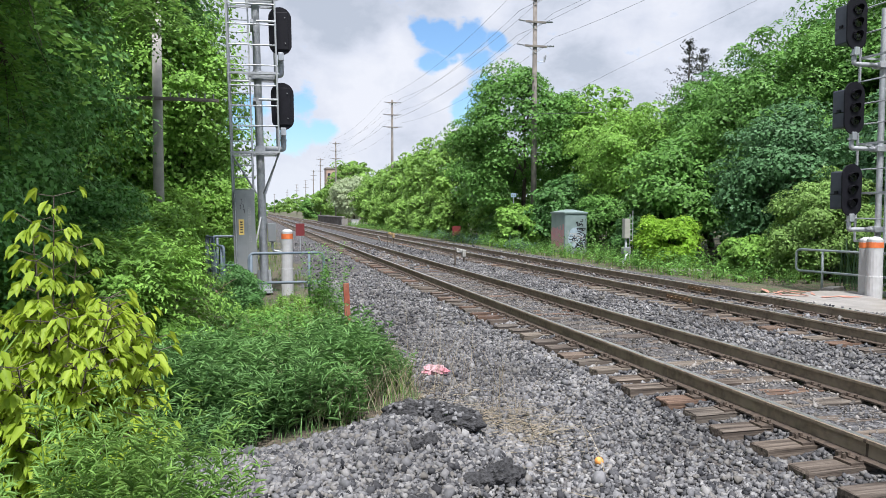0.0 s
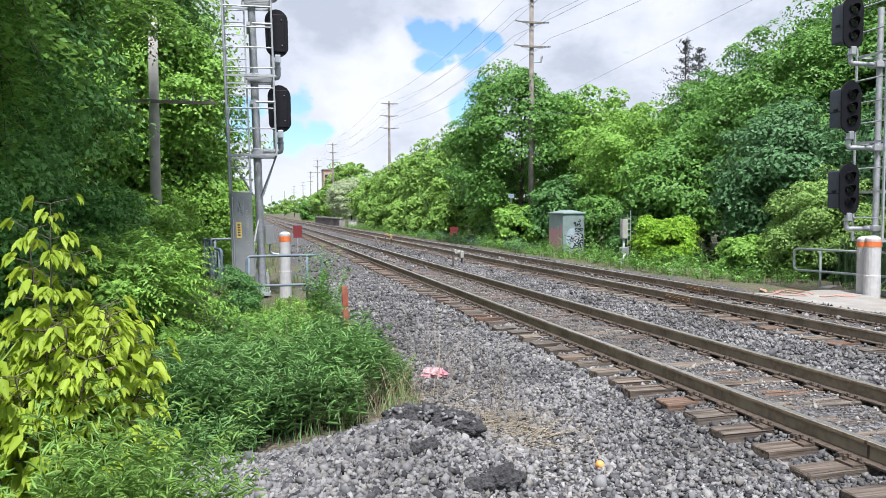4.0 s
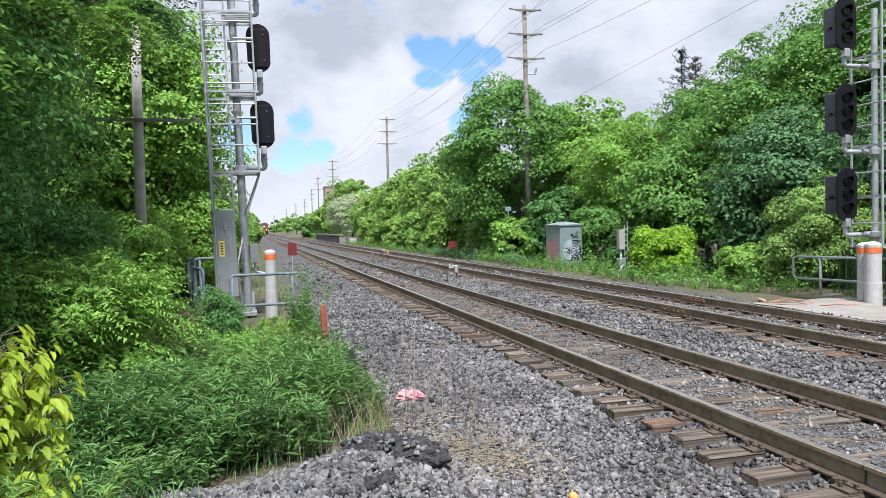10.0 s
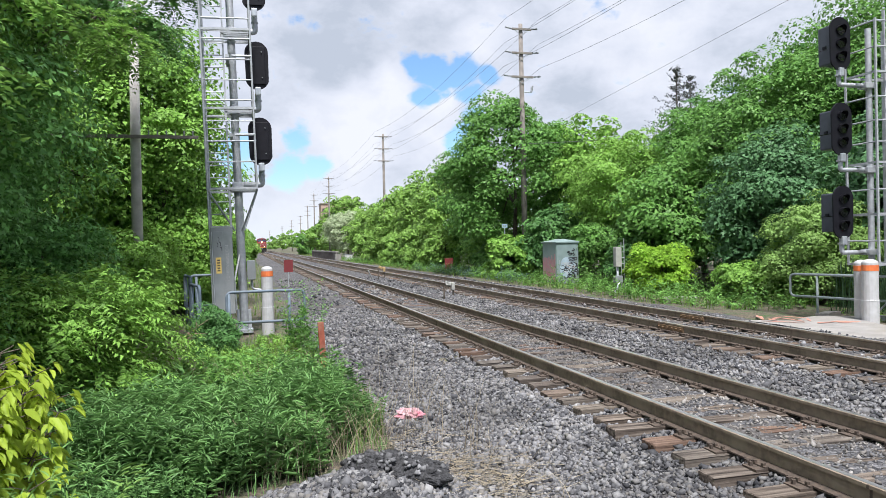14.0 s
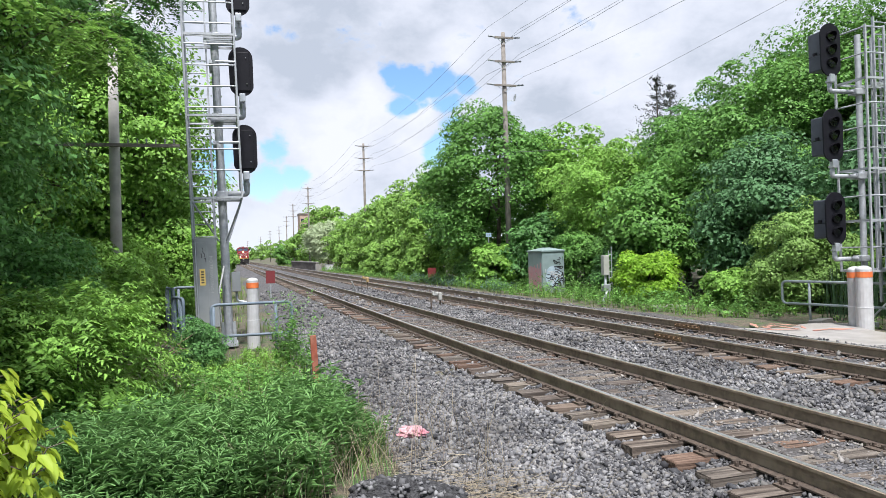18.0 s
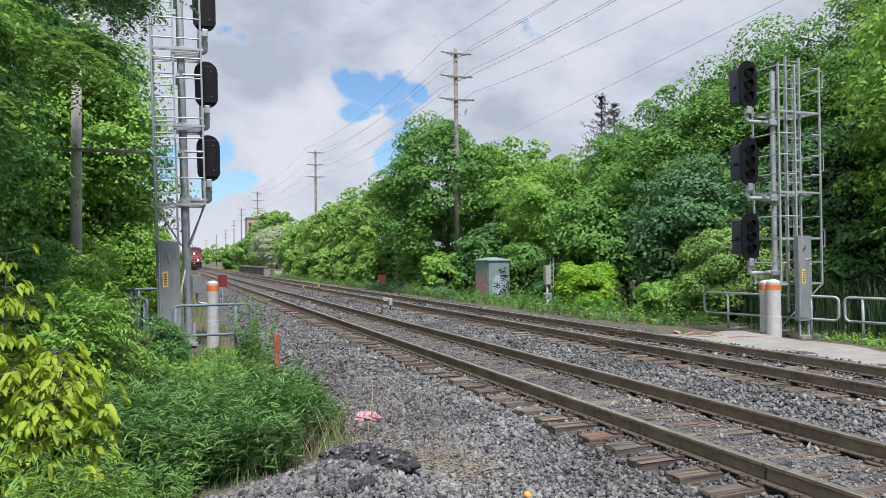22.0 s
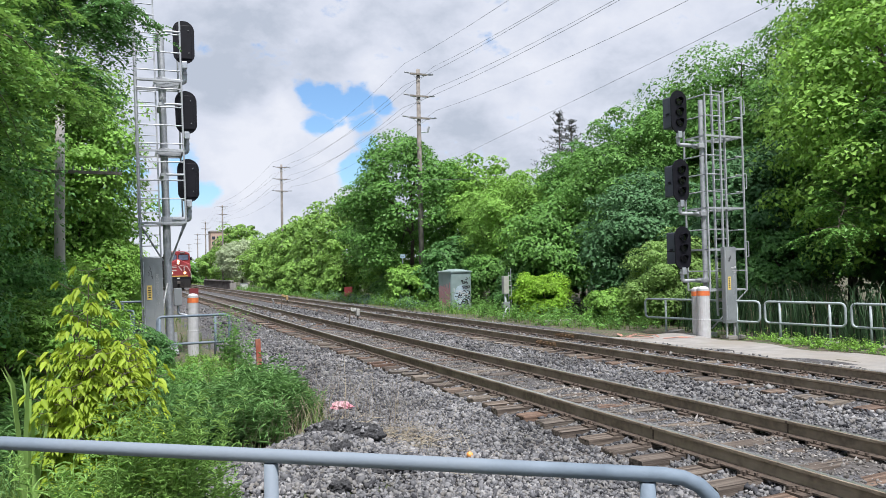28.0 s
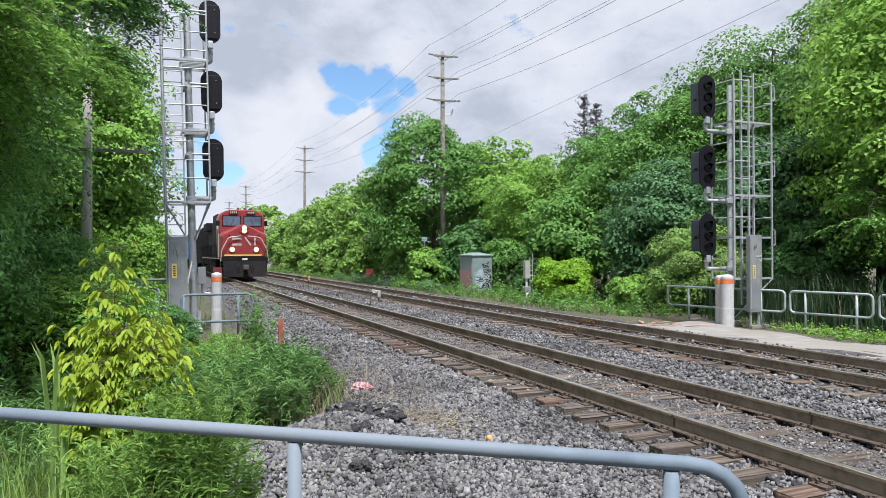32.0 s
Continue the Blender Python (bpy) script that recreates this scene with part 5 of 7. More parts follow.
spec = [
    # x, y, height, radius, leaf, size, clumps, per, low, label
    (17.0, 44.0, 12.2, 4.0, L_MID, 0.25, 166, 110, 0.10, "tall rounded dark green tree"),
    (21.0, 40.0, 9.6, 3.0, L_LIGHT, 0.3, 122, 68, 0.10, "light green young maple"),
    (19.4, 33.5, 8.0, 2.9, L_LIGHT, 0.21, 148, 110, 0.05, "bright green spreading maple"),
    (18.2, 28.0, 5.6, 2.4, L_MAPLE, 0.25, 122, 68, 0.02, "bushy green tree beside the railway line"),
    (22.5, 30.5, 10.2, 3.4, L_MID, 0.21, 148, 110, 0.05, "dark green tree beside the railway line"),
    (21.6, 25.5, 9.7, 3.2, L_MAPLE, 0.21, 166, 110, 0.05, "tall green tree with layered boughs"),
    (25.0, 23.0, 12.5, 3.3, L_MAPLE, 0.22, 166, 110, 0.05, "tall dark green tree with layered boughs"),
    (25.5, 18.0, 14.5, 4.0, L_MAPLE, 0.22, 166, 110, 0.05, "tall green tree beside the railway line"),
    (25.8, 27.0, 11.7, 3.2, L_MAPLE, 0.22, 150, 100, 0.05, "tall green tree with layered boughs"),
    (19.0, 22.5, 6.0, 2.5, L_DOG, 0.213, 157, 74, 0.0, "dense dark green shrub"),
    (17.6, 19.2, 3.5, 1.8, L_OLIVE, 0.12, 150, 110, 0.0, "fine-leaved olive green willow shrub"),
    (21.0, 18.6, 7.0, 2.6, L_DOG, 0.25, 140, 68, 0.0, "dark green shrub beside the railway line"),
    (21.3, 12.6, 13.5, 4.1, L_BIG, 0.23, 250, 84, 0.06, "large bright green tree with drooping boughs"),
    (23.6, 5.6, 12.0, 3.6, L_BIG, 0.25, 170, 74, 0.06, "large green tree with drooping boughs"),
    (19.6, 15.8, 3.9, 1.9, L_DARK, 0.18, 120, 60, 0.0, "dark green undergrowth behind the reeds"),
    (20.4, 10.2, 3.9, 2.2, L_DARK, 0.18, 120, 60, 0.0, "dark green undergrowth behind the reeds"),
    (20.8, 5.5, 3.9, 2.2, L_DARK, 0.18, 120, 60, 0.0, "dark green undergrowth behind the reeds"),
    (24.5, 6.5, 6.0, 3.0, L_DARK, 0.3, 120, 60, 0.0, "dark green undergrowth in deep shade"),
    (24.5, 14.0, 6.0, 3.0, L_DARK, 0.3, 120, 60, 0.0, "dark green undergrowth in deep shade"),
    (26.0, 11.0, 14.0, 4.2, L_DARK, 0.325, 122, 68, 0.0, "dark green tree behind others"),
    (27.5, 29.0, 12.2, 4.0, L_DARK, 0.312, 122, 68, 0.0, "dark green tree behind others"),
    (26.0, 37.0, 10.2, 3.8, L_DARK, 0.325, 122, 68, 0.0, "dark green tree behind others"),
    (22.0, 48.0, 10.5, 3.8, L_MAPLE, 0.35, 105, 68, 0.0, "green tree behind the poles"),
    (17.8, 53.0, 8.6, 3.0, L_MID, 0.252, 105, 98, 0.0, "dark green roadside tree"),
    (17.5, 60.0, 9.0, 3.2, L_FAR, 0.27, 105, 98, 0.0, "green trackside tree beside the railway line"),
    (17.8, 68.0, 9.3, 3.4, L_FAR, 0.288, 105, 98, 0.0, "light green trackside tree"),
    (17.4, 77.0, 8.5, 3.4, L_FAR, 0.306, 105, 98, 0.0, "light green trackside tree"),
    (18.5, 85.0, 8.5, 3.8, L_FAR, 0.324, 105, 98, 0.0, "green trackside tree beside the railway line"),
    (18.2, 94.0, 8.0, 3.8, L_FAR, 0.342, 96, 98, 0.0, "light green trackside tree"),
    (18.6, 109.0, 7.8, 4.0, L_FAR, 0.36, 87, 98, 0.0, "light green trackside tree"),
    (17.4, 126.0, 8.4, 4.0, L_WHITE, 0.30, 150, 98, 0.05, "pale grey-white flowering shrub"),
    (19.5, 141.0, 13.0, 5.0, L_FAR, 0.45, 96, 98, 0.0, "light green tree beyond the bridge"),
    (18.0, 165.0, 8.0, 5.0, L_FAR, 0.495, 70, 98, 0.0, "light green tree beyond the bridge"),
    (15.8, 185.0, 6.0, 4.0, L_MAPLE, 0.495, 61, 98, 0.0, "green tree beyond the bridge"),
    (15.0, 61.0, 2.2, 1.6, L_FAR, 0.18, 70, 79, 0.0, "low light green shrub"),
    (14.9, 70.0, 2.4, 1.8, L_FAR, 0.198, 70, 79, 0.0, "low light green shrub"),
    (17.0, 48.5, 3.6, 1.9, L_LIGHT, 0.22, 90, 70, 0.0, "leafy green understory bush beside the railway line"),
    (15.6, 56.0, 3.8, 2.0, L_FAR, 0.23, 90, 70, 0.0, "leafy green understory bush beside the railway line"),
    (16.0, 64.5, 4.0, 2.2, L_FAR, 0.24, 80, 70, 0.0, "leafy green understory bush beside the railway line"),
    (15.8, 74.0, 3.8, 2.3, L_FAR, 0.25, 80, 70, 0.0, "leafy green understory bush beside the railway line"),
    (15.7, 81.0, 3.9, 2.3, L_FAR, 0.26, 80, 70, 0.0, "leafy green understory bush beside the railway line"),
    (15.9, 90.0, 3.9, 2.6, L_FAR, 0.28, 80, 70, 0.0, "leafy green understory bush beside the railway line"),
    (17.4, 33.0, 3.5, 1.9, L_MAPLE, 0.2, 100, 70, 0.0, "leafy green understory bush beside the railway line"),
    (17.2, 29.0, 2.6, 1.5, L_DARK, 0.18, 90, 70, 0.0, "leafy green understory bush beside the railway line"),
    (15.8, 43.6, 2.6, 1.4, L_MAPLE, 0.2, 80, 70, 0.0, "leafy green understory bush beside the railway line"),
    (14.6, 38.6, 2.7, 1.3, L_LIGHT, 0.25, 87, 62, 0.0, "light green shrub beside the pole"),
    (17.0, 37.5, 4.5, 2.0, L_DARK, 0.25, 96, 62, 0.0, "dark green shrub behind the cabinet"),
    (15.6, 25.1, 2.05, 1.15, L_BUSH, 0.15, 110, 62, 0.0, "yellow-green round bush beside the track"),
    (16.6, 21.2, 1.5, 1.2, L_LIGHT, 0.175, 78, 55, 0.0, "low green shrub beside the track"),
]
for (x, y, h, r, lf, sz, n, per, low, lab) in spec:
    feathery = "feathery" in lab
    tree("shrub" if h < 4 else "tree", x, y, -0.45, h, r, lf, (0.21 if h > 4 else 0.11) if feathery else sz, n, 24 if feathery else per, low, lab, 0.04 + h * 0.012, group=RT, cat="shrub" if h < 4 else "tree", limbs=4 if h < 4 else 8, spray=(0.75 if h > 4 else 0.42) if feathery else 0.0, fine=detail(lab, x, y), fill=0.72 if y > 38 else 0.55)


def far_wood(name, xy, h, leaf, size, per, label):
    """A belt of distant trees as one mass of leaves."""
    P_, N_ = [], []
    for x, y in xy:
        hh = h * random.uniform(0.7, 1.2)
        p, n, _ = crown_points((x, y, hh * 0.45), (hh * 0.5, hh * 0.5, hh * 0.5), 16, per)
        P_.append(p); N_.append(n)
    v, f = leaf_arrays(np.concatenate(P_), np.concatenate(N_), size)
    return tagged(raw_mesh(name, v, f, leaf), label, "trees", kind="stuff")


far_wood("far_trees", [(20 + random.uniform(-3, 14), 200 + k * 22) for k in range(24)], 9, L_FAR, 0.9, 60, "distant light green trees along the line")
far_wood("distant_trees", [(-120 + k * 14 + random.uniform(-5, 5), 640 + random.uniform(-60, 60)) for k in range(40)], 16, L_MAPLE, 2.6, 40, "distant belt of trees at the horizon")
far_wood("back_trees", [(31 + random.uniform(-2, 5), -4 + k * 4.5) for k in range(16)], 9.5, L_DARK, 0.4, 90, "dark woods behind the trackside trees")

# spruces behind
for sx, sy, top, n_w in ((34.0, 51.5, 15.3, 22), (36.0, 52.6, 15.0, 18)):
    s = empty("spruce", pose(sx, sy, 0))
    part("trunk", P([(0, 0, -0.5), (0, 0, top)], 0.2, 7, 0.03), BARK, s)
    pts, nr = [], []
    for k in range(n_w):
        z = top - 0.25 - k * 0.55
        L_ = 0.32 + (top - z) * 0.50
        for j in range(7):
            a = j * 0.9 + k * 0.37 + random.uniform(-0.25, 0.25)
            l = min(L_, 3.2) * random.uniform(0.6, 1.15)
            q = np.linspace(0.12, 1, 12)[:, None] * np.array([[math.cos(a) * l, math.sin(a) * l, -0.10 * l]]) + np.array([[0, 0, z]])
            q[:, 2] += np.linspace(0, 1, 12) ** 2 * random.uniform(0.1, 0.4) * l + random.uniform(-0.25, 0.25)
            q = np.repeat(q, 4, 0) + RNG.normal(0, 0.09, (48, 3)) * [1, 1, 0.8]
            pts.append(q); nr.append(RNG.normal(0, 0.5, q.shape) + [0, 0, 1])
    v, f = leaf_arrays(np.concatenate(pts), np.concatenate(nr), 0.17, 0.4)
    raw_mesh("foliage", v, f, L_CONIFER, s)
    tagged(s, "dark spruce rising behind the broadleaf trees", "tree", "spruces")

# ---- trees on the near side ----
LT = "trees on the near side"
spec = [
    (-5.2, 12.5, 11.5, 3.2, L_SHADE, 0.145, 200, 120, 0.10, "large dark green tree overhanging the trackside"),
    (-5.3, 17.5, 11.5, 2.5, L_SHADE, 0.15, 190, 120, 0.05, "large dark green trackside tree"),
    (-5.2, 26.5, 11.0, 3.0, L_LIGHT, 0.25, 157, 74, 0.05, "dark green trackside tree"),
    (-2.5, 27.5, 10.8, 2.5, L_LIGHT, 0.22, 170, 90, 0.12, "green tree behind the old pole"),
    (-4.4, 32.0, 10.0, 3.0, L_LIGHT, 0.3, 140, 74, 0.0, "green trackside tree beside the railway line"),
    (-3.9, 37.0, 8.5, 3.0, L_MAPLE, 0.312, 122, 74, 0.0, "green trackside tree beside the railway line"),
    (-3.6, 46.0, 7.5, 3.0, L_LIGHT, 0.35, 105, 68, 0.0, "light green trackside tree"),
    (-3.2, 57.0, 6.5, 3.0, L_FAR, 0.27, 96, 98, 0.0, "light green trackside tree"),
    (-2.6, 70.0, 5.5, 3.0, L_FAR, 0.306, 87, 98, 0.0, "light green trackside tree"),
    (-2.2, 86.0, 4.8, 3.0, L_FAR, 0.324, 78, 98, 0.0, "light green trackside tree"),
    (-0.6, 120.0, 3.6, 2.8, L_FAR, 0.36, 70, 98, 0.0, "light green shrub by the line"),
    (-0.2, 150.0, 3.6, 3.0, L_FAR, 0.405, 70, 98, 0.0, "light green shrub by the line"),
    (-3.0, 15.0, 3.2, 1.4, L_SHADE, 0.115, 140, 90, 0.0, "dark green undergrowth bush"),
    (-3.9, 9.0, 3.4, 1.6, L_SHADE, 0.105, 170, 96, 0.0, "dark green undergrowth bush"),
    (-2.9, 20.8, 3.0, 1.4, L_LIGHT, 0.14, 122, 68, 0.0, "green undergrowth bush beside the track"),
    (-1.5, 26.2, 3.7, 1.3, L_BIG, 0.15, 110, 80, 0.0, "bright green bush behind the signal"),
    (-2.9, 24.0, 3.4, 1.3, L_BIG, 0.15, 110, 80, 0.0, "bright green bush behind the signal"),
    (-2.2, 27.5, 3.4, 1.6, L_LIGHT, 0.25, 105, 68, 0.0, "light green bush behind the signal"),
    (-1.4, 30.5, 3.8, 1.5, L_LIGHT, 0.18, 120, 68, 0.0, "bright green bush behind the signal"),
    (-1.2, 41.0, 3.6, 1.7, L_LIGHT, 0.2, 110, 68, 0.0, "bright green bush behind the signal"),
    (-1.8, 34.0, 3.0, 1.5, L_LIGHT, 0.275, 96, 68, 0.0, "light green bush behind the signal"),
    (-9.0, 10.0, 13.0, 4.0, L_SHADE, 0.375, 122, 68, 0.0, "dark tree deep in the woods"),
    (-9.0, 18.0, 13.0, 4.0, L_SHADE, 0.375, 122, 68, 0.0, "dark tree deep in the woods"),
    (-9.5, 27.0, 13.0, 4.2, L_SHADE, 0.4, 105, 68, 0.0, "dark tree deep in the woods"),
    (-9.0, 37.0, 12.0, 4.2, L_SHADE, 0.425, 96, 68, 0.0, "dark tree deep in the woods"),
    (-0.14, 16.0, 1.30, 0.42, L_DARK, 0.075, 80, 70, 0.0, "small dark green bush at the guard rail"),
    (-1.5, 11.3, 2.0, 0.7, L_LIGHT, 0.13, 40, 14, 0.1, "feathery light green ash sapling"),
    (-2.3, 10.6, 2.1, 0.8, L_LIGHT, 0.13, 40, 14, 0.1, "feathery light green ash sapling"),
    (-1.3, 12.8, 1.7, 0.6, L_LIGHT, 0.13, 34, 14, 0.1, "feathery light green ash sapling"),
    (-1.9, 12.6, 1.4, 0.6, L_MAPLE, 0.163, 78, 55, 0.0, "green leafy shrub beside the track"),
]
for (x, y, h, r, lf, sz, n, per, low, lab) in spec:
    feathery = "feathery" in lab
    tree("shrub" if h < 4 else "tree", x, y, -0.6, h, r, lf, (0.12 if h > 4 else 0.085) if feathery else sz, n, 22 if feathery else per, low, lab, 0.04 + h * 0.012, group=LT, cat="shrub" if h < 4 else "tree", limbs=4 if h < 4 else 9, spray=(0.75 if h > 4 else 0.42) if feathery else 0.0, fine=detail(lab, x, y), fill=0.72 if y > 38 else 0.55)
far_wood("near_side_woods", [(-14 + random.uniform(-3, 3), -4 + k * 4) for k in range(18)], 12, L_DARK, 0.6, 50, "dark woods behind the near-side trees")

L_SPRAY = leaf_mat("leaf_locust_spray", (0.072, 0.175, 0.026), (0.225, 0.42, 0.060), trans=0.32)
# overhanging boughs: drooping sprays of leaves


def fronds(base, way, length, pairs, leaflet):
    """Feathered leaves: from each base a drooping rib with leaflets in two ranks. Gives places, facings and leaflet directions."""
    n = len(base)
    u = np.linspace(0.12, 1.0, pairs)
    ln = (length * RNG.uniform(0.7, 1.25, n))[:, None]
    p = base[:, None] + way[:, None] * (ln * u)[..., None] - np.array([0, 0, 1.0]) * (0.38 * ln * u ** 2)[..., None]
    side = unit(np.cross(way, [0, 0, 1.0]) + RNG.normal(0, 0.12, way.shape))
    P_, A_ = [], []
    for sg in (-1, 1):
        al = unit(side[:, None] * sg + way[:, None] * 0.45 + np.array([0, 0, -0.45]) + RNG.normal(0, 0.12, p.shape))
        P_.append(p + al * leaflet * 0.5); A_.append(al)
    P_, A_ = np.concatenate(P_).reshape(-1, 3), np.concatenate(A_).reshape(-1, 3)
    return P_, np.array([0, 0, 1.0]) + RNG.normal(0, 0.35, P_.shape), A_


def bough(a, b, n, leaf, size, label, droop=0.5):
    root = empty("overhanging_bough", pose(*a))
    A, Bv = Vector((0, 0, 0)), Vector(b) - Vector(a)
    bm = bmesh.new()
    pipe(bm, [A, A.lerp(Bv, 0.5) + Vector((0, 0, 0.3)), Bv], 0.05, 6, 0.012)
    bases, ways = [], []
    for k in range(n):
        s = random.uniform(0.15, 1.05)
        base = A.lerp(Bv, s) + Vector((0, 0, 0.3 * math.sin(s * 3)))
        dirn = Vector((random.uniform(-1, 1), random.uniform(-1, 1), random.uniform(-0.9, 0.4))).normalized()
        l = random.uniform(0.5, 1.1)
        e = base + dirn * l + Vector((0, 0, -droop * l))
        mid = base.lerp(e, 0.5) + Vector((0, 0, 0.12 * l))
        pipe(bm, [base, mid, e], 0.008, 4, 0.003)
        for j in range(9):
            q = 0.2 + 0.8 * j / 8
            c_ = base * (1 - q) ** 2 + mid * 2 * q * (1 - q) + e * q ** 2
            ang = random.uniform(0, 6.28)
            bases.append(c_); ways.append(Vector((math.cos(ang) * 0.8, math.sin(ang) * 0.8, random.uniform(-0.3, 0.25))) + dirn * 0.5)
    pts, nr, al = fronds(np.array(bases), unit(np.array(ways)), size * 3.4, 8, size * 0.85)
    v, f = leaf_arrays(pts, nr, size * 0.85, 0.46, 0.2, al)
    raw_mesh("leaves", v, f, leaf, root)
    part("branch", bm, BARK, root)
    return tagged(root, label, "branch", "overhanging boughs")


for a, b, n in [((-5.0, 12.0, 6.0), (-2.0, 9.6, 5.0), 60), ((-5, 12.5, 7.5), (-1.9, 11.2, 6.4), 70), ((-4.8, 11.0, 4.8), (-2.8, 8.4, 4.2), 60),
                ((-4.6, 17, 8.2), (-0.9, 16.3, 8.0), 80), ((-4.6, 17.5, 7.0), (-1.6, 15.8, 5.9), 70),
                ((-4.5, 9.0, 6.5), (-2.2, 7.2, 4.7), 60), ((-4.6, 9.5, 5.6), (-2.2, 8.6, 4.2), 64), ((-4.2, 10.5, 4.8), (-2.5, 9.6, 3.5), 60), ((-4.6, 13.0, 9.0), (-2.2, 11.5, 7.4), 66), ((-4.6, 21, 9.4), (-0.9, 20.5, 8.9), 76), ((-4.6, 20, 8.0), (-1.5, 19.6, 7.3), 76), ((-5, 14, 6.5), (-2.3, 13.2, 5.2), 70)]:
    # the fullest boughs hang against the sky: their shade put into darker leaves
    bough(a, b, n, L_DARK if n > 75 else L_SPRAY, 0.14 if n > 75 else 0.115, "overhanging leafy bough with drooping sprays")

for a, b, n in [((19.6, 13.2, 4.6), (16.9, 12.0, 2.7), 50), ((20.0, 11.0, 4.4), (17.4, 9.6, 2.6), 50), ((20.0, 12.0, 6.6), (17.6, 10.8, 5.2), 60), ((20.2, 9.0, 7.0), (17.8, 8.0, 5.0), 50)]:
    bough(a, b, n, L_MID, 0.13, "green feathery bough hanging over the reeds", 0.15)

# ---- small concrete and stone pieces ----


def block(name, x, y, z, sx, sy, sz, rz, label, material=CONC, cat="block"):
    bm = B(-sx / 2, -sy / 2, 0, sx / 2, sy / 2, sz, bevel=min(sx, sy, sz) * 0.12)
    for v in bm.verts:
        v.co += Vector((random.uniform(-1, 1), random.uniform(-1, 1), random.uniform(-1, 1))) * 0.012
    o = part(name, bm, material)
    o.matrix_world = pose(x, y, z, random.uniform(-2, 2), random.uniform(-2, 2), rz)
    return tagged(o, label, cat)


for x, y, sx, sy in ((15.0, 16.3, 0.7, 0.35), (15.3, 15.2, 0.5, 0.3), (15.6, 12.6, 0.5, 0.35), (15.75, 11.4, 0.35, 0.3), (14.6, 22.3, 1.1, 0.5), (15.9, 10.0, 0.4, 0.3)):
    block("concrete_block", x, y, -0.42, sx, sy, 0.18, random.uniform(-30, 30), "pale concrete block lying by the fence")
block("concrete_headwall", -1.15, 13.6, -0.8, 1.3, 0.3, 0.65, 12, "grey concrete culvert wall half hidden by weeds", cat="wall")
block("pale_stone", 1.38, 12.7, -0.32, 0.26, 0.14, 0.12, 30, "pale stone beside the marker stake", WHITE, "stone")
REDPAINT = mat("red_ground_paint", (0.40, 0.15, 0.11), (0.29, 0.19, 0.16), 9, 0.9, c3=(0.42, 0.22, 0.13))
for k, (x, y, l, w) in enumerate(((12.6, 15.9, 0.9, 0.06), (12.9, 15.2, 1.0, 0.05), (13.3, 15.6, 0.7, 0.06), (12.4, 14.9, 0.8, 0.05), (13.6, 14.3, 0.6, 0.16), (13.1, 14.4, 0.5, 0.06), (12.8, 15.6, 0.5, 0.05), (13.2, 15.0, 0.6, 0.04), (12.5, 15.4, 0.4, 0.06))):
    bm = bmesh.new()
    ring = [bm.verts.new((l * 0.5 * math.cos(a) * (1 + 0.3 * math.sin(3 * a + k)), w * math.sin(a) * (1 + 0.3 * math.cos(5 * a)), 0)) for a in np.linspace(0, 2 * math.pi, 22)[:-1]]
    top = bmesh.ops.extrude_face_region(bm, geom=[bm.faces.new(ring)])
    for v in [g for g in top["geom"] if isinstance(g, bmesh.types.BMVert)]:
        v.co.z += 0.004
    bmesh.ops.recalc_face_normals(bm, faces=bm.faces)
    o = part("paint_streak", bm, REDPAINT)
    o.matrix_world = pose(x, y, -0.222, 0, 0, 60 + 25 * k)
    tagged(o, "faded red paint streak on the path", "paint mark", "red paint streaks")

# dead brown branches
DEAD = mat("dead_twigs", (0.22, 0.15, 0.11), (0.14, 0.10, 0.075), 8, 0.95)
for k in range(14):
    a = random.uniform(0, 6.28)
    s = Vector((-1.0 + random.uniform(-0.3, 0.3), 14.6 + random.uniform(-0.4, 0.4), -0.35))
    e = s + Vector((math.cos(a) * 0.6, math.sin(a) * 0.6, random.uniform(0.25, 0.8)))
    bm = P([s, s.lerp(e, 0.5) + Vector((0, 0, 0.12)), e], 0.014, 5, 0.004)
    for j in range(5):
        q = s.lerp(e, random.uniform(0.3, 1))
        pipe(bm, [q, q + Vector((random.uniform(-.25, .25), random.uniform(-.25, .25), random.uniform(-.05, .25)))], 0.006, 4, 0.002)
    tagged(part("dead_branch", bm, DEAD), "dry brown dead branch among the weeds", "branch", "dead branches")

# ---- low plants ----


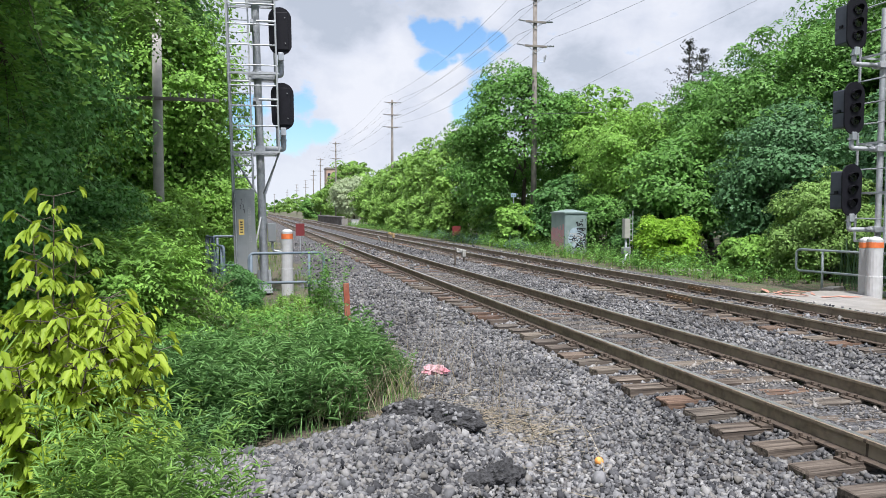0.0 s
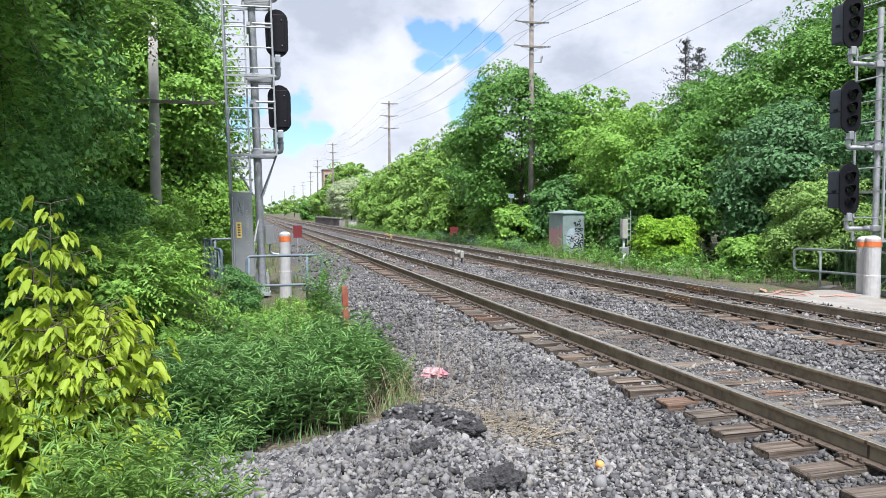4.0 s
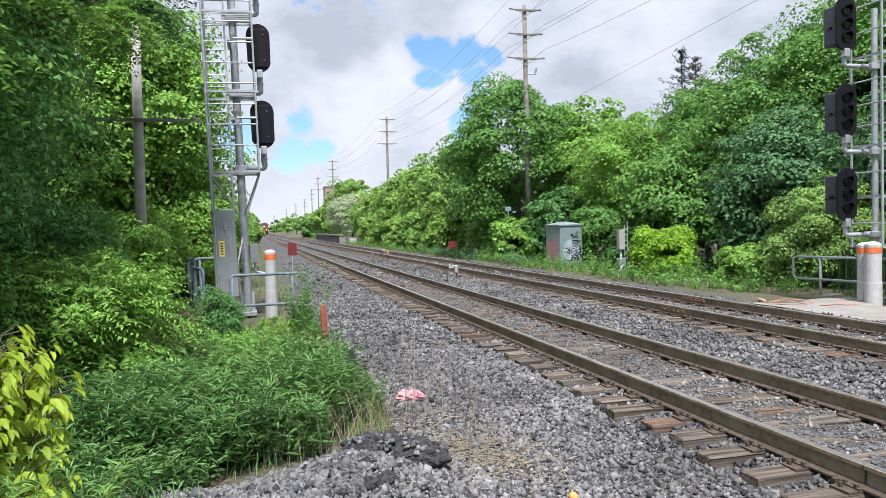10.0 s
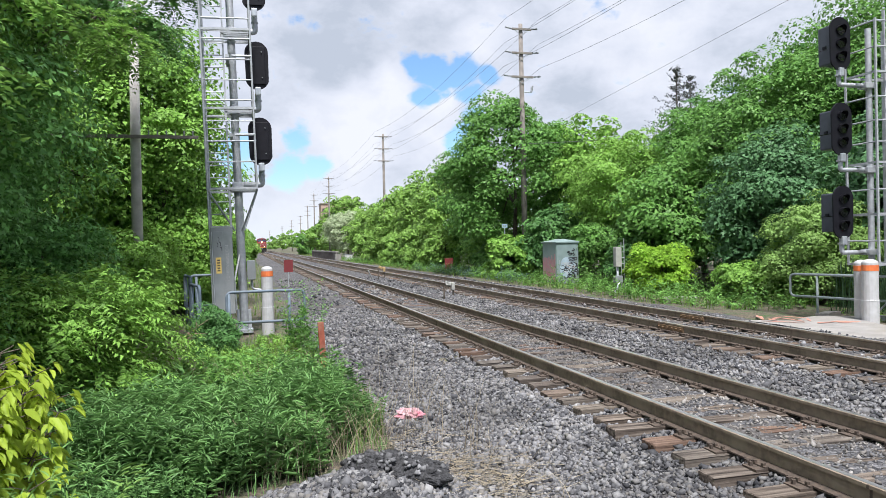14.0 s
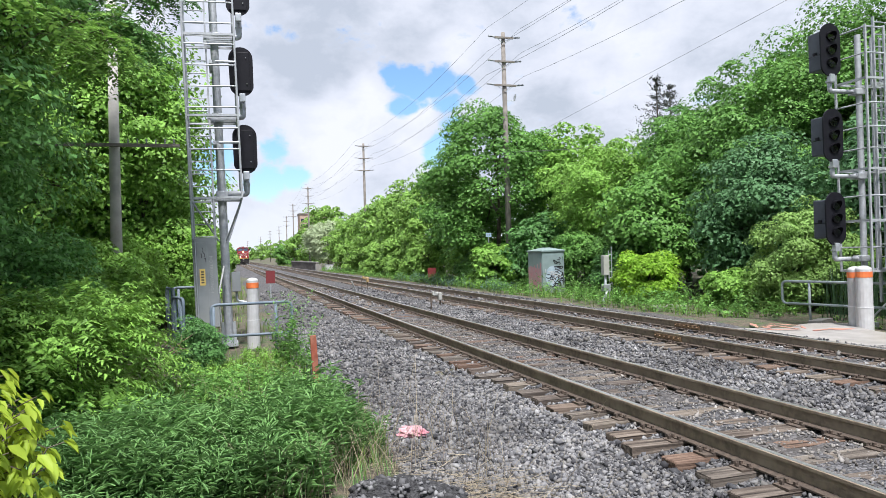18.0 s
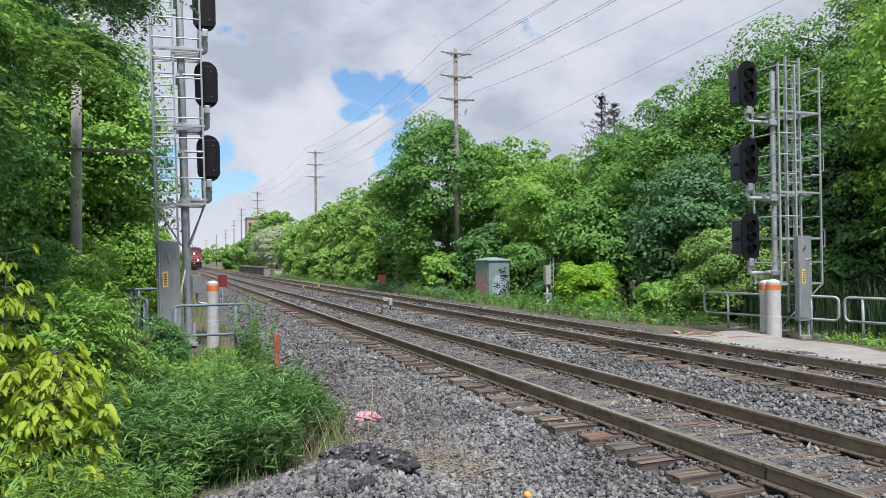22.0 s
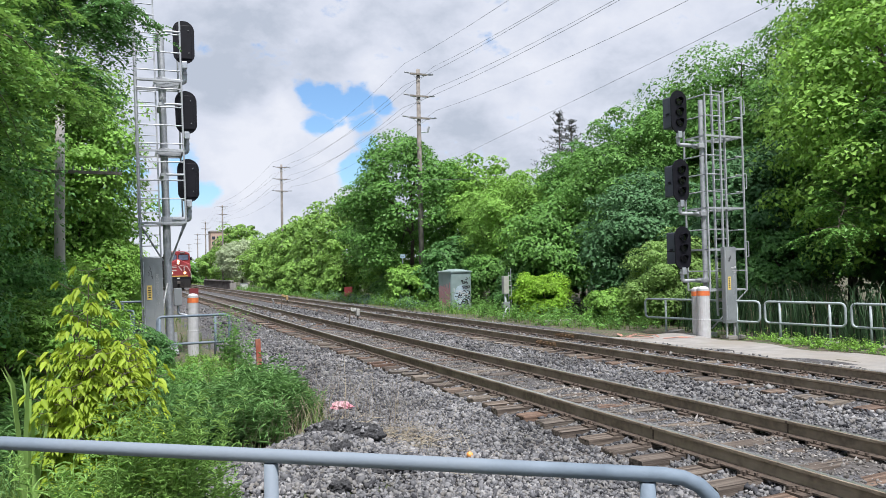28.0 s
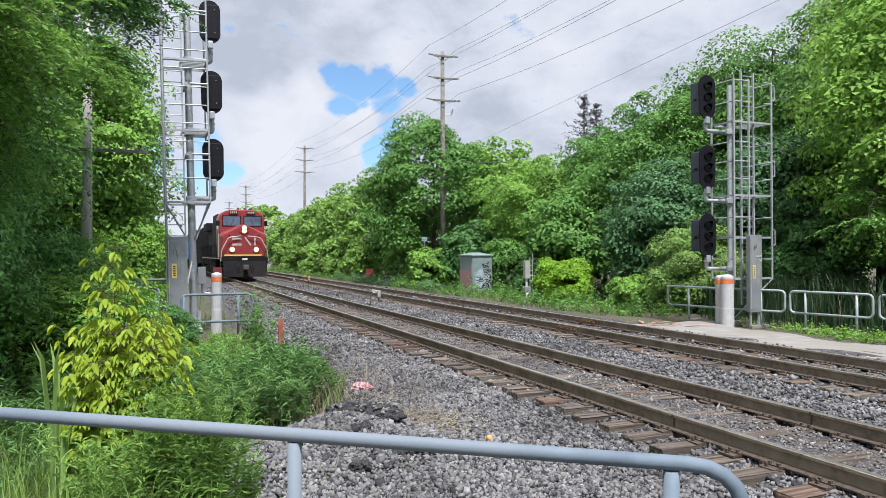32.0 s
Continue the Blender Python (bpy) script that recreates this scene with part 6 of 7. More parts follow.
def plant_field(name, base, hmin, hmax, leaf, leaf_len, per, width, label, cat="plants", spread=0.10, stem=True, rise=(-0.35, 1.3), crowd=1.0, fine=False):
    """Tall leafy weeds: each stem a blade, with narrow leaves set round it."""
    n = len(base)
    h = RNG.uniform(hmin, hmax, n) * (0.82 + 0.30 * np.sin(base[:, 0] * 3.1 + base[:, 1] * 1.7) * np.sin(base[:, 1] * 2.9 - base[:, 0]))
    lean = RNG.normal(0, 0.16, (n, 3)) * [1, 1, 0]
    k = np.repeat(np.arange(n), per)
    s = 0.22 + 0.78 * RNG.uniform(0, 1, len(k)) ** crowd
    p = base[k] + np.array([[0, 0, 1.0]]) * (h[k] * s)[:, None] + lean[k] * (h[k] * s ** 2)[:, None]
    ang = RNG.uniform(0, 2 * np.pi, len(k))
    out = np.stack([np.cos(ang), np.sin(ang), RNG.uniform(*rise, len(k))], 1)
    al = unit(out)
    nrm = np.stack([-np.cos(ang) * 0.6, -np.sin(ang) * 0.6, np.ones(len(k))], 1) + RNG.normal(0, 0.4, (len(k), 3))
    p = p + al * leaf_len * 0.5
    v, f = (lance_arrays if fine else leaf_arrays)(p, nrm, leaf_len * (1.1 - 0.5 * s), width, 0.3, al)
    if stem:
        v2, f2 = blade_arrays(base, h, lean, np.full(n, 0.008), 0.05)
        f = np.concatenate([f, f2 + len(v)])
        v = np.concatenate([v, v2])
    return tagged(raw_mesh(name, v, f, leaf), label, cat, kind="stuff")


def grass_field(name, base, hmin, hmax, leaf, width, bend, label, lean=0.12):
    n = len(base)
    v, f = blade_arrays(base, RNG.uniform(hmin, hmax, n), RNG.normal(0, lean, (n, 3)) * [1, 1, 0], RNG.uniform(0.6, 1.3, n) * width, bend)
    return tagged(raw_mesh(name, v, f, leaf), label, "grass", kind="stuff")


def on_ground(xy, fn=ground_z):
    return np.stack([xy[:, 0], xy[:, 1], fn(xy[:, 0], xy[:, 1]) - 0.03], 1)


def blob(n, cx, cy, rx, ry, rot=0.0):
    a, r = RNG.uniform(0, 2 * np.pi, n), np.sqrt(RNG.uniform(0, 1, n))
    x, y = r * np.cos(a) * rx, r * np.sin(a) * ry
    c, s = math.cos(rot), math.sin(rot)
    return np.stack([cx + x * c - y * s, cy + x * s + y * c], -1)


plant_field("weed_bank", on_ground(np.concatenate([blob(620, -0.1, 8.75, 1.75, 1.15), blob(150, -1.9, 8.4, 1.2, 1.5), blob(120, 0.95, 9.0, 0.85, 1.0), blob(90, 0.25, 7.75, 1.0, 0.30)])), 0.56, 0.86, L_WEED, 0.17, 36, 0.145, "dense bank of tall green weeds with narrow leaves", rise=(-0.7, 1.2), crowd=0.65, fine=True)
plant_field("front_weeds", on_ground(np.concatenate([blob(90, -0.75, 7.35, 0.9, 0.32), blob(70, -1.6, 6.6, 0.6, 0.6)])), 0.25, 0.6, L_WEED, 0.13, 26, 0.2, "shorter green weeds at the foot of the bank", rise=(-0.6, 0.9))
grass_field("low_grass", on_ground(np.concatenate([blob(700, -1.0, 6.6, 1.1, 0.8), blob(120, 0.1, 7.5, 1.0, 0.2), blob(160, 1.5, 8.4, 0.35, 0.8)])), 0.08, 0.26, L_WEED, 0.008, 0.8, "short grass between weeds and stone")
grass_field("tall_grass", on_ground(np.concatenate([blob(500, -0.1, 9.9, 2.1, 1.4), blob(420, 1.45, 9.0, 0.5, 0.9), blob(900, -0.3, 12.5, 1.8, 1.6), blob(500, 0.9, 15.0, 0.9, 2.2)])), 0.15, 0.46, L_GRASS, 0.010, 0.6, "tall green grass at the edge of the gravel")
plant_field("mixed_weeds", on_ground(np.concatenate([blob(190, 0.2, 12.4, 1.3, 1.6), blob(110, -1.4, 11.8, 0.9, 1.0), blob(60, 1.3, 11.2, 0.5, 0.9)])), 0.3, 0.62, L_MAPLE, 0.13, 30, 0.36, "mixed leafy green weeds below the guard rail")
plant_field("verge_weeds", on_ground(np.concatenate([blob(130, 0.6, 15.2, 0.9, 1.3), blob(50, -0.4, 17.0, 0.6, 0.8), blob(40, 1.0, 17.0, 0.4, 0.8)])), 0.12, 0.34, L_LIGHT, 0.10, 24, 0.4, "low light green weeds at the signal's foot")
CW = (1.42, 15.2)
plant_field("climbing_weed", on_ground(np.concatenate([blob(12, CW[0], CW[1], 0.16, 0.2), blob(26, CW[0] + 0.1, CW[1] - 0.5, 0.35, 0.5)])), 0.6, 1.45, L_MID, 0.11, 44, 0.38, "tall light green weed in front of the bollard", spread=0.05)
plant_field("goldenrod", on_ground(np.concatenate([blob(80, -0.42, 4.0, 0.34, 0.32), blob(30, -0.85, 3.85, 0.25, 0.3), blob(9, -0.04, 4.1, 0.1, 0.1)])), 0.85, 1.38, L_GOLD, 0.092, 84, 0.15, "clump of goldenrod with narrow green leaves", rise=(0.3, 1.9), crowd=0.8, fine=True)
grass_field("near_grass", on_ground(np.concatenate([blob(900, -1.3, 4.3, 1.0, 0.8), blob(900, -1.9, 5.8, 1.0, 1.3), blob(160, -0.4, 3.5, 0.7, 0.3)])), 0.2, 0.6, L_GRASS, 0.009, 0.7, "long green grass beside the guard rail")
grass_field("bright_grass", on_ground(np.concatenate([blob(700, -1.2, 3.3, 0.6, 0.4), blob(500, -1.75, 4.0, 0.5, 0.6)])), 0.4, 0.9, L_GRASS, 0.008, 0.55, "long bright green grass in front of the sapling")
grass_field("dead_grass", on_ground(np.concatenate([blob(150, 1.45, 8.5, 0.45, 0.9), blob(90, 0.95, 7.75, 0.5, 0.3), blob(90, -0.1, 11.4, 1.5, 0.8), blob(40, 1.1, 14.2, 0.5, 0.8)])), 0.25, 0.78, L_STRAW, 0.0045, 0.8, "brown dead grass at the edge of the weeds", 0.4)
grass_field("dry_stalks", on_ground(np.concatenate([blob(60, 2.15, 7.7, 0.65, 1.2), blob(34, 2.3, 9.2, 0.5, 0.9), blob(12, 2.5, 6.2, 0.5, 0.8)]), bed_z), 0.25, 0.95, L_STRAW, 0.0042, 0.6, "dry straw-coloured grass stalks in gravel", 0.36)
grass_field("dark_stalks", on_ground(np.concatenate([blob(40, 2.2, 7.9, 0.6, 1.0), blob(24, 2.0, 9.6, 0.4, 0.8)]), bed_z), 0.2, 0.7, L_TWIG, 0.0045, 0.5, "dark dead weed stalks in the gravel", 0.3)
# fallen straw lying on the gravel
xy = np.concatenate([RNG.normal(0, 1, (430, 2)) * [0.32, 0.42] + [2.35, 6.8], RNG.normal(0, 1, (160, 2)) * [0.3, 0.5] + [1.95, 8.1]])
p = on_ground(xy, bed_z) + [0, 0, 0.095]
a = RNG.uniform(-0.7, 0.7, len(p))
al = np.stack([np.cos(a), np.sin(a) * 0.7, RNG.normal(0, 0.1, len(p))], 1)
v, f = leaf_arrays(p, np.array([[0, 0, 1.0]]) + RNG.normal(0, 0.2, p.shape), 0.38, 0.018, 0.05, al)
tagged(raw_mesh("fallen_straw", v, f, L_STRAW), "flattened dry straw on the gravel", "straw", kind="stuff")

plant_field("trackside_weeds", on_ground(np.concatenate([np.stack([RNG.uniform(12.9, 17.5, 1500), RNG.uniform(18, 60, 1500)], -1), np.stack([RNG.uniform(12.6, 15.5, 500), RNG.uniform(60, 100, 500)], -1)])), 0.2, 0.95, L_MAPLE, 0.18, 16, 0.35, "low green weeds along the far track")
plant_field("grey_weeds", on_ground(np.stack([RNG.uniform(12.8, 14.6, 260), RNG.uniform(34, 56, 260)], -1)), 0.4, 0.8, L_BLUE, 0.16, 14, 0.3, "grey-green weeds along the far track")
grass_field("far_grass", on_ground(np.concatenate([np.stack([RNG.uniform(12.7, 16.5, 4000), RNG.uniform(18, 80, 4000)], -1), np.stack([RNG.uniform(12.5, 16, 3000), RNG.uniform(80, 190, 3000)], -1), np.stack([RNG.uniform(-2.5, 1.6, 4000), RNG.uniform(19, 150, 4000)], -1)])), 0.12, 0.42, L_GRASS, 0.022, 0.6, "green grass along the line")
plant_field("path_edge_weeds", on_ground(np.concatenate([np.stack([RNG.uniform(14.7, 16.2, 160), RNG.uniform(5, 16, 160)], -1), np.stack([RNG.uniform(14.75, 15.9, 260), RNG.uniform(5, 12.6, 260)], -1)])), 0.12, 0.38, L_LIGHT, 0.11, 14, 0.4, "low green weeds at the edge of the path")
grass_field("reeds", on_ground(np.stack([RNG.uniform(16.0, 18.6, 1800), RNG.uniform(4, 17.5, 1800)], -1)), 0.9, 1.75, L_REED, 0.022, 0.35, "tall reeds behind the guard rail")
grass_field("dry_reeds", on_ground(np.stack([RNG.uniform(16.2, 18.2, 160), RNG.uniform(4, 16, 160)], -1)), 0.9, 1.9, L_STRAW, 0.014, 0.3, "dry tan reeds among the green ones")

# sapling with lime leaves: shoots that arch outwards, each leaf three to five drooping leaflets on a stalk
s = empty("maple_sapling", pose(-0.97, 4.9, -0.42))
bm = bmesh.new()
pts, nr, al = [], [], []
stems = [((0.05, -0.03, 2.26), 0.36), ((-0.08, 0.05, 2.12), 0.36), ((0.14, 0.06, 1.98), 0.36), ((-0.02, -0.12, 1.92), 0.36)]
for k in range(84):
    an, rr = k * 2.4 + 0.3, random.uniform(0.12, 0.44)
    stems.append(((rr * math.cos(an) + 0.12, rr * math.sin(an), random.uniform(0.85, 1.78) - 0.40 * rr), 0.42))
for b, low_ in stems:
    Bv = Vector(b)
    A = Vector((0, 0, 0))
    mid = Vector((Bv.x * 0.45, Bv.y * 0.45, Bv.z * 0.62))
    pipe(bm, [A, mid * 0.55 + Vector((Bv.x * 0.05, 0, 0.02)), mid, Bv], 0.010, 5, 0.003)
    for k in range(13):
        q = low_ + (1 - low_) * k / 12
        c_ = mid * 2 * q * (1 - q) + Bv * q ** 2
        for side in (0, 1):
            ang = k * 1.57 + side * math.pi + random.uniform(-0.4, 0.4)
            d_ = Vector((math.cos(ang), math.sin(ang), random.uniform(0.1, 0.6)))
            e = c_ + d_ * random.uniform(0.09, 0.16) * (1.15 - 0.5 * q)
            pipe(bm, [c_, e], 0.0028, 3)
            for t_ in (-1.15, -0.6, 0, 0.6, 1.15)[0 if q < 0.9 else 1:5 if q < 0.9 else 4]:
                dd = Vector((math.cos(ang + t_), math.sin(ang + t_), random.uniform(-0.75, 0.1))).normalized()
                pts.append(e + dd * 0.045); al.append(dd)
                nr.append(Vector((dd.x * 0.9, dd.y * 0.9, 0.9)) + Vector((random.uniform(-.35, .35), random.uniform(-.35, .35), 0)))
v, f = lance_arrays(np.array(pts), np.array(nr), 0.090, 0.46, 0.16, np.array(al))
raw_mesh("leaves", v, f, L_LIME, s)
part("stem", bm, BARK, s)
tagged(s, "yellow-green maple sapling beside the gravel", "sapling")

# broad maize-like blades
for bx, by, n_, h0, h1 in ((-1.30, 4.7, 16, 0.95, 1.72), (-1.72, 4.5, 14, 0.7, 1.25)):
    v, f = blade_arrays(on_ground(blob(n_, bx, by, 0.07, 0.08)), RNG.uniform(h0, h1, n_), RNG.normal(0, 0.03, (n_, 3)) * [1, 1, 0], np.full(n_, 0.042), 0.24)
    tagged(raw_mesh("broad_bladed_plant", v, f, L_BROAD), "tall plant with broad upright light green blades", "plant", "broad-bladed plants")

# litter
PINKBAG = mat("pink_plastic", (0.42, 0.13, 0.17), (0.46, 0.32, 0.33), 7, 0.5)
bm = bmesh.new()
bmesh.ops.create_icosphere(bm, subdivisions=3, radius=1)
for w in bm.verts:
    n_ = noise.noise(w.co * 2.5) * 0.6 + noise.noise(w.co * 6) * 0.25
    w.co = Vector((w.co.x * 0.16, w.co.y * 0.11, w.co.z * 0.07)) * (1 + n_)
o = part("crumpled_bag", bm, PINKBAG)
o.matrix_world = pose(2.33, 9.28, float(bed_z(2.33, 9.28)) + 0.05, 8, 5, 20)
tagged(o, "crumpled pink and white plastic bag on the gravel", "litter")
ORA = mat("orange_skin", (0.78, 0.34, 0.09), (0.70, 0.28, 0.07), 30, 0.5, 0, 0.1)
bm = bmesh.new()
bmesh.ops.create_icosphere(bm, subdivisions=3, radius=0.036)
for w in bm.verts:
    w.co *= 1 + 0.1 * noise.noise(w.co * 30)
o = part("orange_ball", bm, ORA, smooth=True)
o.matrix_world = pose(2.75, 5.73, float(bed_z(2.75, 5.73)) + 0.045)
tagged(o, "small orange ball lying on the gravel", "ball")

# asphalt lumps on the pile
ASPH = mat("dark_asphalt", (0.055, 0.055, 0.058), (0.012, 0.012, 0.013), 34, 0.9, 0, 1.0, 60)
SLABS = [(1.60, 6.60, 0.46, 0.20, 0.12, -38), (1.40, 6.83, 0.20, 0.14, 0.10, -20), (1.35, 5.96, 0.15, 0.07, 0.07, 25), (1.84, 5.58, 0.22, 0.13, 0.08, 5), (1.18, 5.35, 0.15, 0.09, 0.06, 60)]
for k, (x, y, sx, sy, sz, rz) in enumerate(SLABS):
    bm = bmesh.new()
    bmesh.ops.create_icosphere(bm, subdivisions=5, radius=1)
    for w in bm.verts:
        # crumbled skin
        w.co = Vector((w.co.x * sx, w.co.y * sy, w.co.z * sz))
        q = w.co + Vector((k * 7, 0, 0))
        w.co += w.co.normalized() * (noise.noise(q * 7) * 0.07 + noise.noise(q * 19) * 0.04 + noise.noise(q * 48) * 0.018)
    o = part("asphalt_lump", bm, ASPH)
    o.matrix_world = pose(x, y, float(ground_z(x, y)) + sz * 0.45, 0, 0, rz)
    tagged(o, "broken lump of dark asphalt on the stone pile", "rubble", "asphalt lumps")

# ---- locomotive and train ----
RED = mat("locomotive_red", (0.255, 0.027, 0.030), (0.21, 0.024, 0.027), 2, 0.45, 0, 0.02, c3=(0.225, 0.034, 0.033))
LBLACK = mat("locomotive_black", (0.009, 0.009, 0.010), (0.006, 0.006, 0.007), 3, 0.7, spec=0.15, c3=(0.018, 0.016, 0.014))
STRIPE = mat("locomotive_white", (0.46, 0.40, 0.38), (0.36, 0.31, 0.29), 4, 0.5)
YSTRIPE = mat("locomotive_yellow", (0.75, 0.50, 0.10), (0.65, 0.42, 0.08), 4, 0.5)
LAMP = mat("lit_headlight", (1, 0.9, 0.7), (1, 0.9, 0.7), 1, 0.3, emit=(1.0, 0.80, 0.50, 4.0))
# warm ring round each lamp core, its halo put in as emission
GLOW = mat("lamp_halo", (0.9, 0.6, 0.35), (0.9, 0.6, 0.35), 1, 0.3, emit=(1.0, 0.45, 0.16, 0.8))
# blue-grey base colour stands in for the sky mirrored in the glass
SCREEN = mat("sky_tinted_cab_glass", (0.07, 0.10, 0.16), (0.03, 0.045, 0.075), 1.2, 0.06, spec=1.0)
NUMB = mat("number_board_black", (0.02, 0.02, 0.02), (0.02, 0.02, 0.02), 3, 0.4)
WHEEL = mat("wheel_steel", (0.10, 0.085, 0.075), (0.07, 0.06, 0.052), 8, 0.7, 0.3)
BLUECAR = mat("blue_wagon_paint", (0.05, 0.20, 0.42), (0.04, 0.15, 0.33), 2, 0.6, c3=(0.06, 0.17, 0.34))
BROWNCAR = mat("brown_wagon_paint", (0.16, 0.075, 0.05), (0.11, 0.055, 0.04), 2, 0.8)


def wedge(bm, prof, x0, x1):
    """A profile in y and z drawn out along x."""
    a = [bm.verts.new((x0, y, z)) for y, z in prof]
    b = [bm.verts.new((x1, y, z)) for y, z in prof]
    n = len(prof)
    for i in range(n):
        bm.faces.new((a[i], a[(i + 1) % n], b[(i + 1) % n], b[i]))
    bm.faces.new(a[::-1]); bm.faces.new(b)
    bmesh.ops.recalc_face_normals(bm, faces=bm.faces)
    return bm


def truck(parent, y):
    t = part("truck", B(-1.15, y - 1.9, 0.45, 1.15, y + 1.9, 0.85, bevel=0.05), LBLACK, parent)
    wheels = []
    for k in (-1.6, 0, 1.6):
        for sx in (-1, 1):
            w = empty("wheel_set")
            w.parent = parent
            w.matrix_basis = pose(sx * GAUGE, y + k, 0.50)
            part("tyre", P([(-0.07, 0, 0), (0.07, 0, 0)], 0.50, 20), WHEEL, w)
            part("hub", P([(-0.09, 0, 0), (0.09, 0, 0)], 0.16, 10), WHEEL, w)
            wheels.append((w, 0.5))
    for sx in (-1, 1):
        part("side_frame", B(sx * 1.15, y - 2.1, 0.35, sx * 1.28, y + 2.1, 0.75, bevel=0.03), LBLACK, parent)
    return wheels


def locomotive():
    """Nose at y = 0, body trailing towards +y; rail heads at z = 0."""
    g = empty("locomotive")
    W = 1.62
    wheels = []
    body = bmesh.new()
    # low nose with sloped top and chamfered cheeks
    nose = bmesh.new()
    def ring(bm_, y, half, z0, shape):
        right = [(half * k, z) for k, z in shape]
        pts_ = [(half * 0.96, z0)] + right + [(-px, pz) for px, pz in right[::-1]] + [(-half * 0.96, z0)]
        return [bm_.verts.new((px, y, pz)) for px, pz in pts_]

    def loft(bm_, rings):
        n_ = len(rings[0])
        for a, b in zip(rings, rings[1:]):
            for i in range(n_):
                bm_.faces.new((a[i], a[(i + 1) % n_], b[(i + 1) % n_], b[i]))
        bm_.faces.new(rings[0][::-1]); bm_.faces.new(rings[-1])
        bmesh.ops.recalc_face_normals(bm_, faces=bm_.faces)
        return bm_

    # the nose rises to a blunt ridge in the middle
    ridge = lambda dz: [(1.0, 1.95), (1.0, 3.10 + dz), (0.93, 3.30 + dz), (0.55, 3.58 + dz), (0.22, 3.84 + dz), (0.10, 3.90 + dz)]
    loft(nose, [ring(nose, 0.0, W * 0.90, 1.65, ridge(-0.06)), ring(nose, 0.12, W * 0.97, 1.6, ridge(0.0)), ring(nose, 0.45, W, 1.6, ridge(0.04)), ring(nose, 1.5, W, 1.6, ridge(0.12))])
    nz = part("nose", nose, RED, g, "red nose with a ridged top")
    # cab with rounded shoulders
    cab = bmesh.new()
    vault = lambda k, dz: [(1.0, 3.4), (1.0, 4.45 + dz), (0.97 * k, 4.68 + dz), (0.88 * k, 4.88 + dz), (0.70 * k, 5.03 + dz), (0.35 * k, 5.10 + dz)]
    loft(cab, [ring(cab, 1.3, W * 0.97, 1.6, vault(0.98, -0.06)), ring(cab, 1.42, W, 1.6, vault(1, 0)), ring(cab, 4.2, W, 1.6, vault(1, 0.02))])
    cb = part("cab", cab, RED, g, "red cab with two-piece windscreen")
    for sx in (-1, 1):
        part("screen_frame", wedge(bmesh.new(), [(1.275, 3.86), (1.32, 3.86), (1.32, 4.66), (1.275, 4.66)], sx * 0.09, sx * 1.42), LBLACK, cb)
        w = part("windscreen", wedge(bmesh.new(), [(1.255, 3.92), (1.29, 3.92), (1.29, 4.60), (1.262, 4.60)], sx * 0.15, sx * 1.36), SCREEN, cb, "windscreen with sky reflection painted into its tint")
        part("wiper", P([(sx * 0.8, 1.24, 3.94), (sx * 0.6, 1.24, 4.4)], 0.014, 5), LBLACK, w)
        part("sun_visor", B(sx * 0.2, 1.268, 4.48, sx * 1.32, 1.274, 4.60), LBLACK, w)
        part("number_board", B(sx * 0.30, 1.20, 4.78, sx * 0.95, 1.34, 5.03, bevel=0.01), NUMB, cb, "black number board")
        for k in range(4):
            part("number_bar", B(sx * (0.42 + k * 0.135) - 0.04, 1.19, 4.83, sx * (0.42 + k * 0.135) + 0.04, 1.199, 4.97), STRIPE, cb)
        part("side_window", B(sx * (W - 0.005), 1.9, 3.7, sx * (W + 0.015), 3.4, 4.35), GLASS, cb)
        part("ditch_light_case", B(sx * 0.84 - 0.2, -0.06, 1.96, sx * 0.84 + 0.2, 0.08, 2.32, bevel=0.05), LBLACK, nz)
        dl = part("ditch_light", P([(sx * 0.84, -0.085, 2.14), (sx * 0.84, -0.055, 2.14)], 0.19, 16), GLOW, nz, "lit ditch light")
        part("lamp_core", P([(sx * 0.84, -0.095, 2.14), (sx * 0.84, -0.086, 2.14)], 0.12, 14), LAMP, dl)
        part("handrail", P(rounded([(sx * 1.66, -0.30, 1.30), (sx * 1.60, -0.30, 2.1), (sx * 1.12, -0.22, 3.02), (sx * 0.25, -0.12, 3.12)], 0.2), 0.032, 8), STRIPE, g, "cream-white handrail")
        part("grab_iron", P([(sx * 1.68, 1.2, 1.5), (sx * 1.68, 1.2, 3.3)], 0.03, 6), STRIPE, g)
        part("step_well", B(sx * 1.1, 0.0, 0.45, sx * 1.62, 0.9, 1.6, bevel=0.03), LBLACK, g)
        for k in range(4):
            part("step", B(sx * 1.28, -0.10, 0.5 + k * 0.27, sx * 1.66, 0.1, 0.53 + k * 0.27), WHEEL, g)
        part("white_edge", B(sx * 1.30, -0.04, 1.55, sx * 1.66, 0.0, 1.61), STRIPE, g)
        part("roof_mirror", B(sx * 1.62, 1.5, 3.9, sx * 1.85, 1.55, 4.3, bevel=0.01), LBLACK, cb)
        part("class_light", P([(sx * 1.05, -0.03, 3.16), (sx * 1.05, 0.02, 3.16)], 0.06, 10), GLASS, nz)
    part("headlight_case", B(-0.34, -0.06, 3.34, 0.34, 0.2, 3.86, bevel=0.06), RED, nz)
    for sz in (-1, 1):
        hl = part("headlight", P([(0, -0.085, 3.6 + sz * 0.12), (0, -0.055, 3.6 + sz * 0.12)], 0.17, 16), GLOW, nz, "lit headlight")
        part("lamp_core", P([(0, -0.095, 3.6 + sz * 0.11), (0, -0.086, 3.6 + sz * 0.11)], 0.12, 14), LAMP, hl)
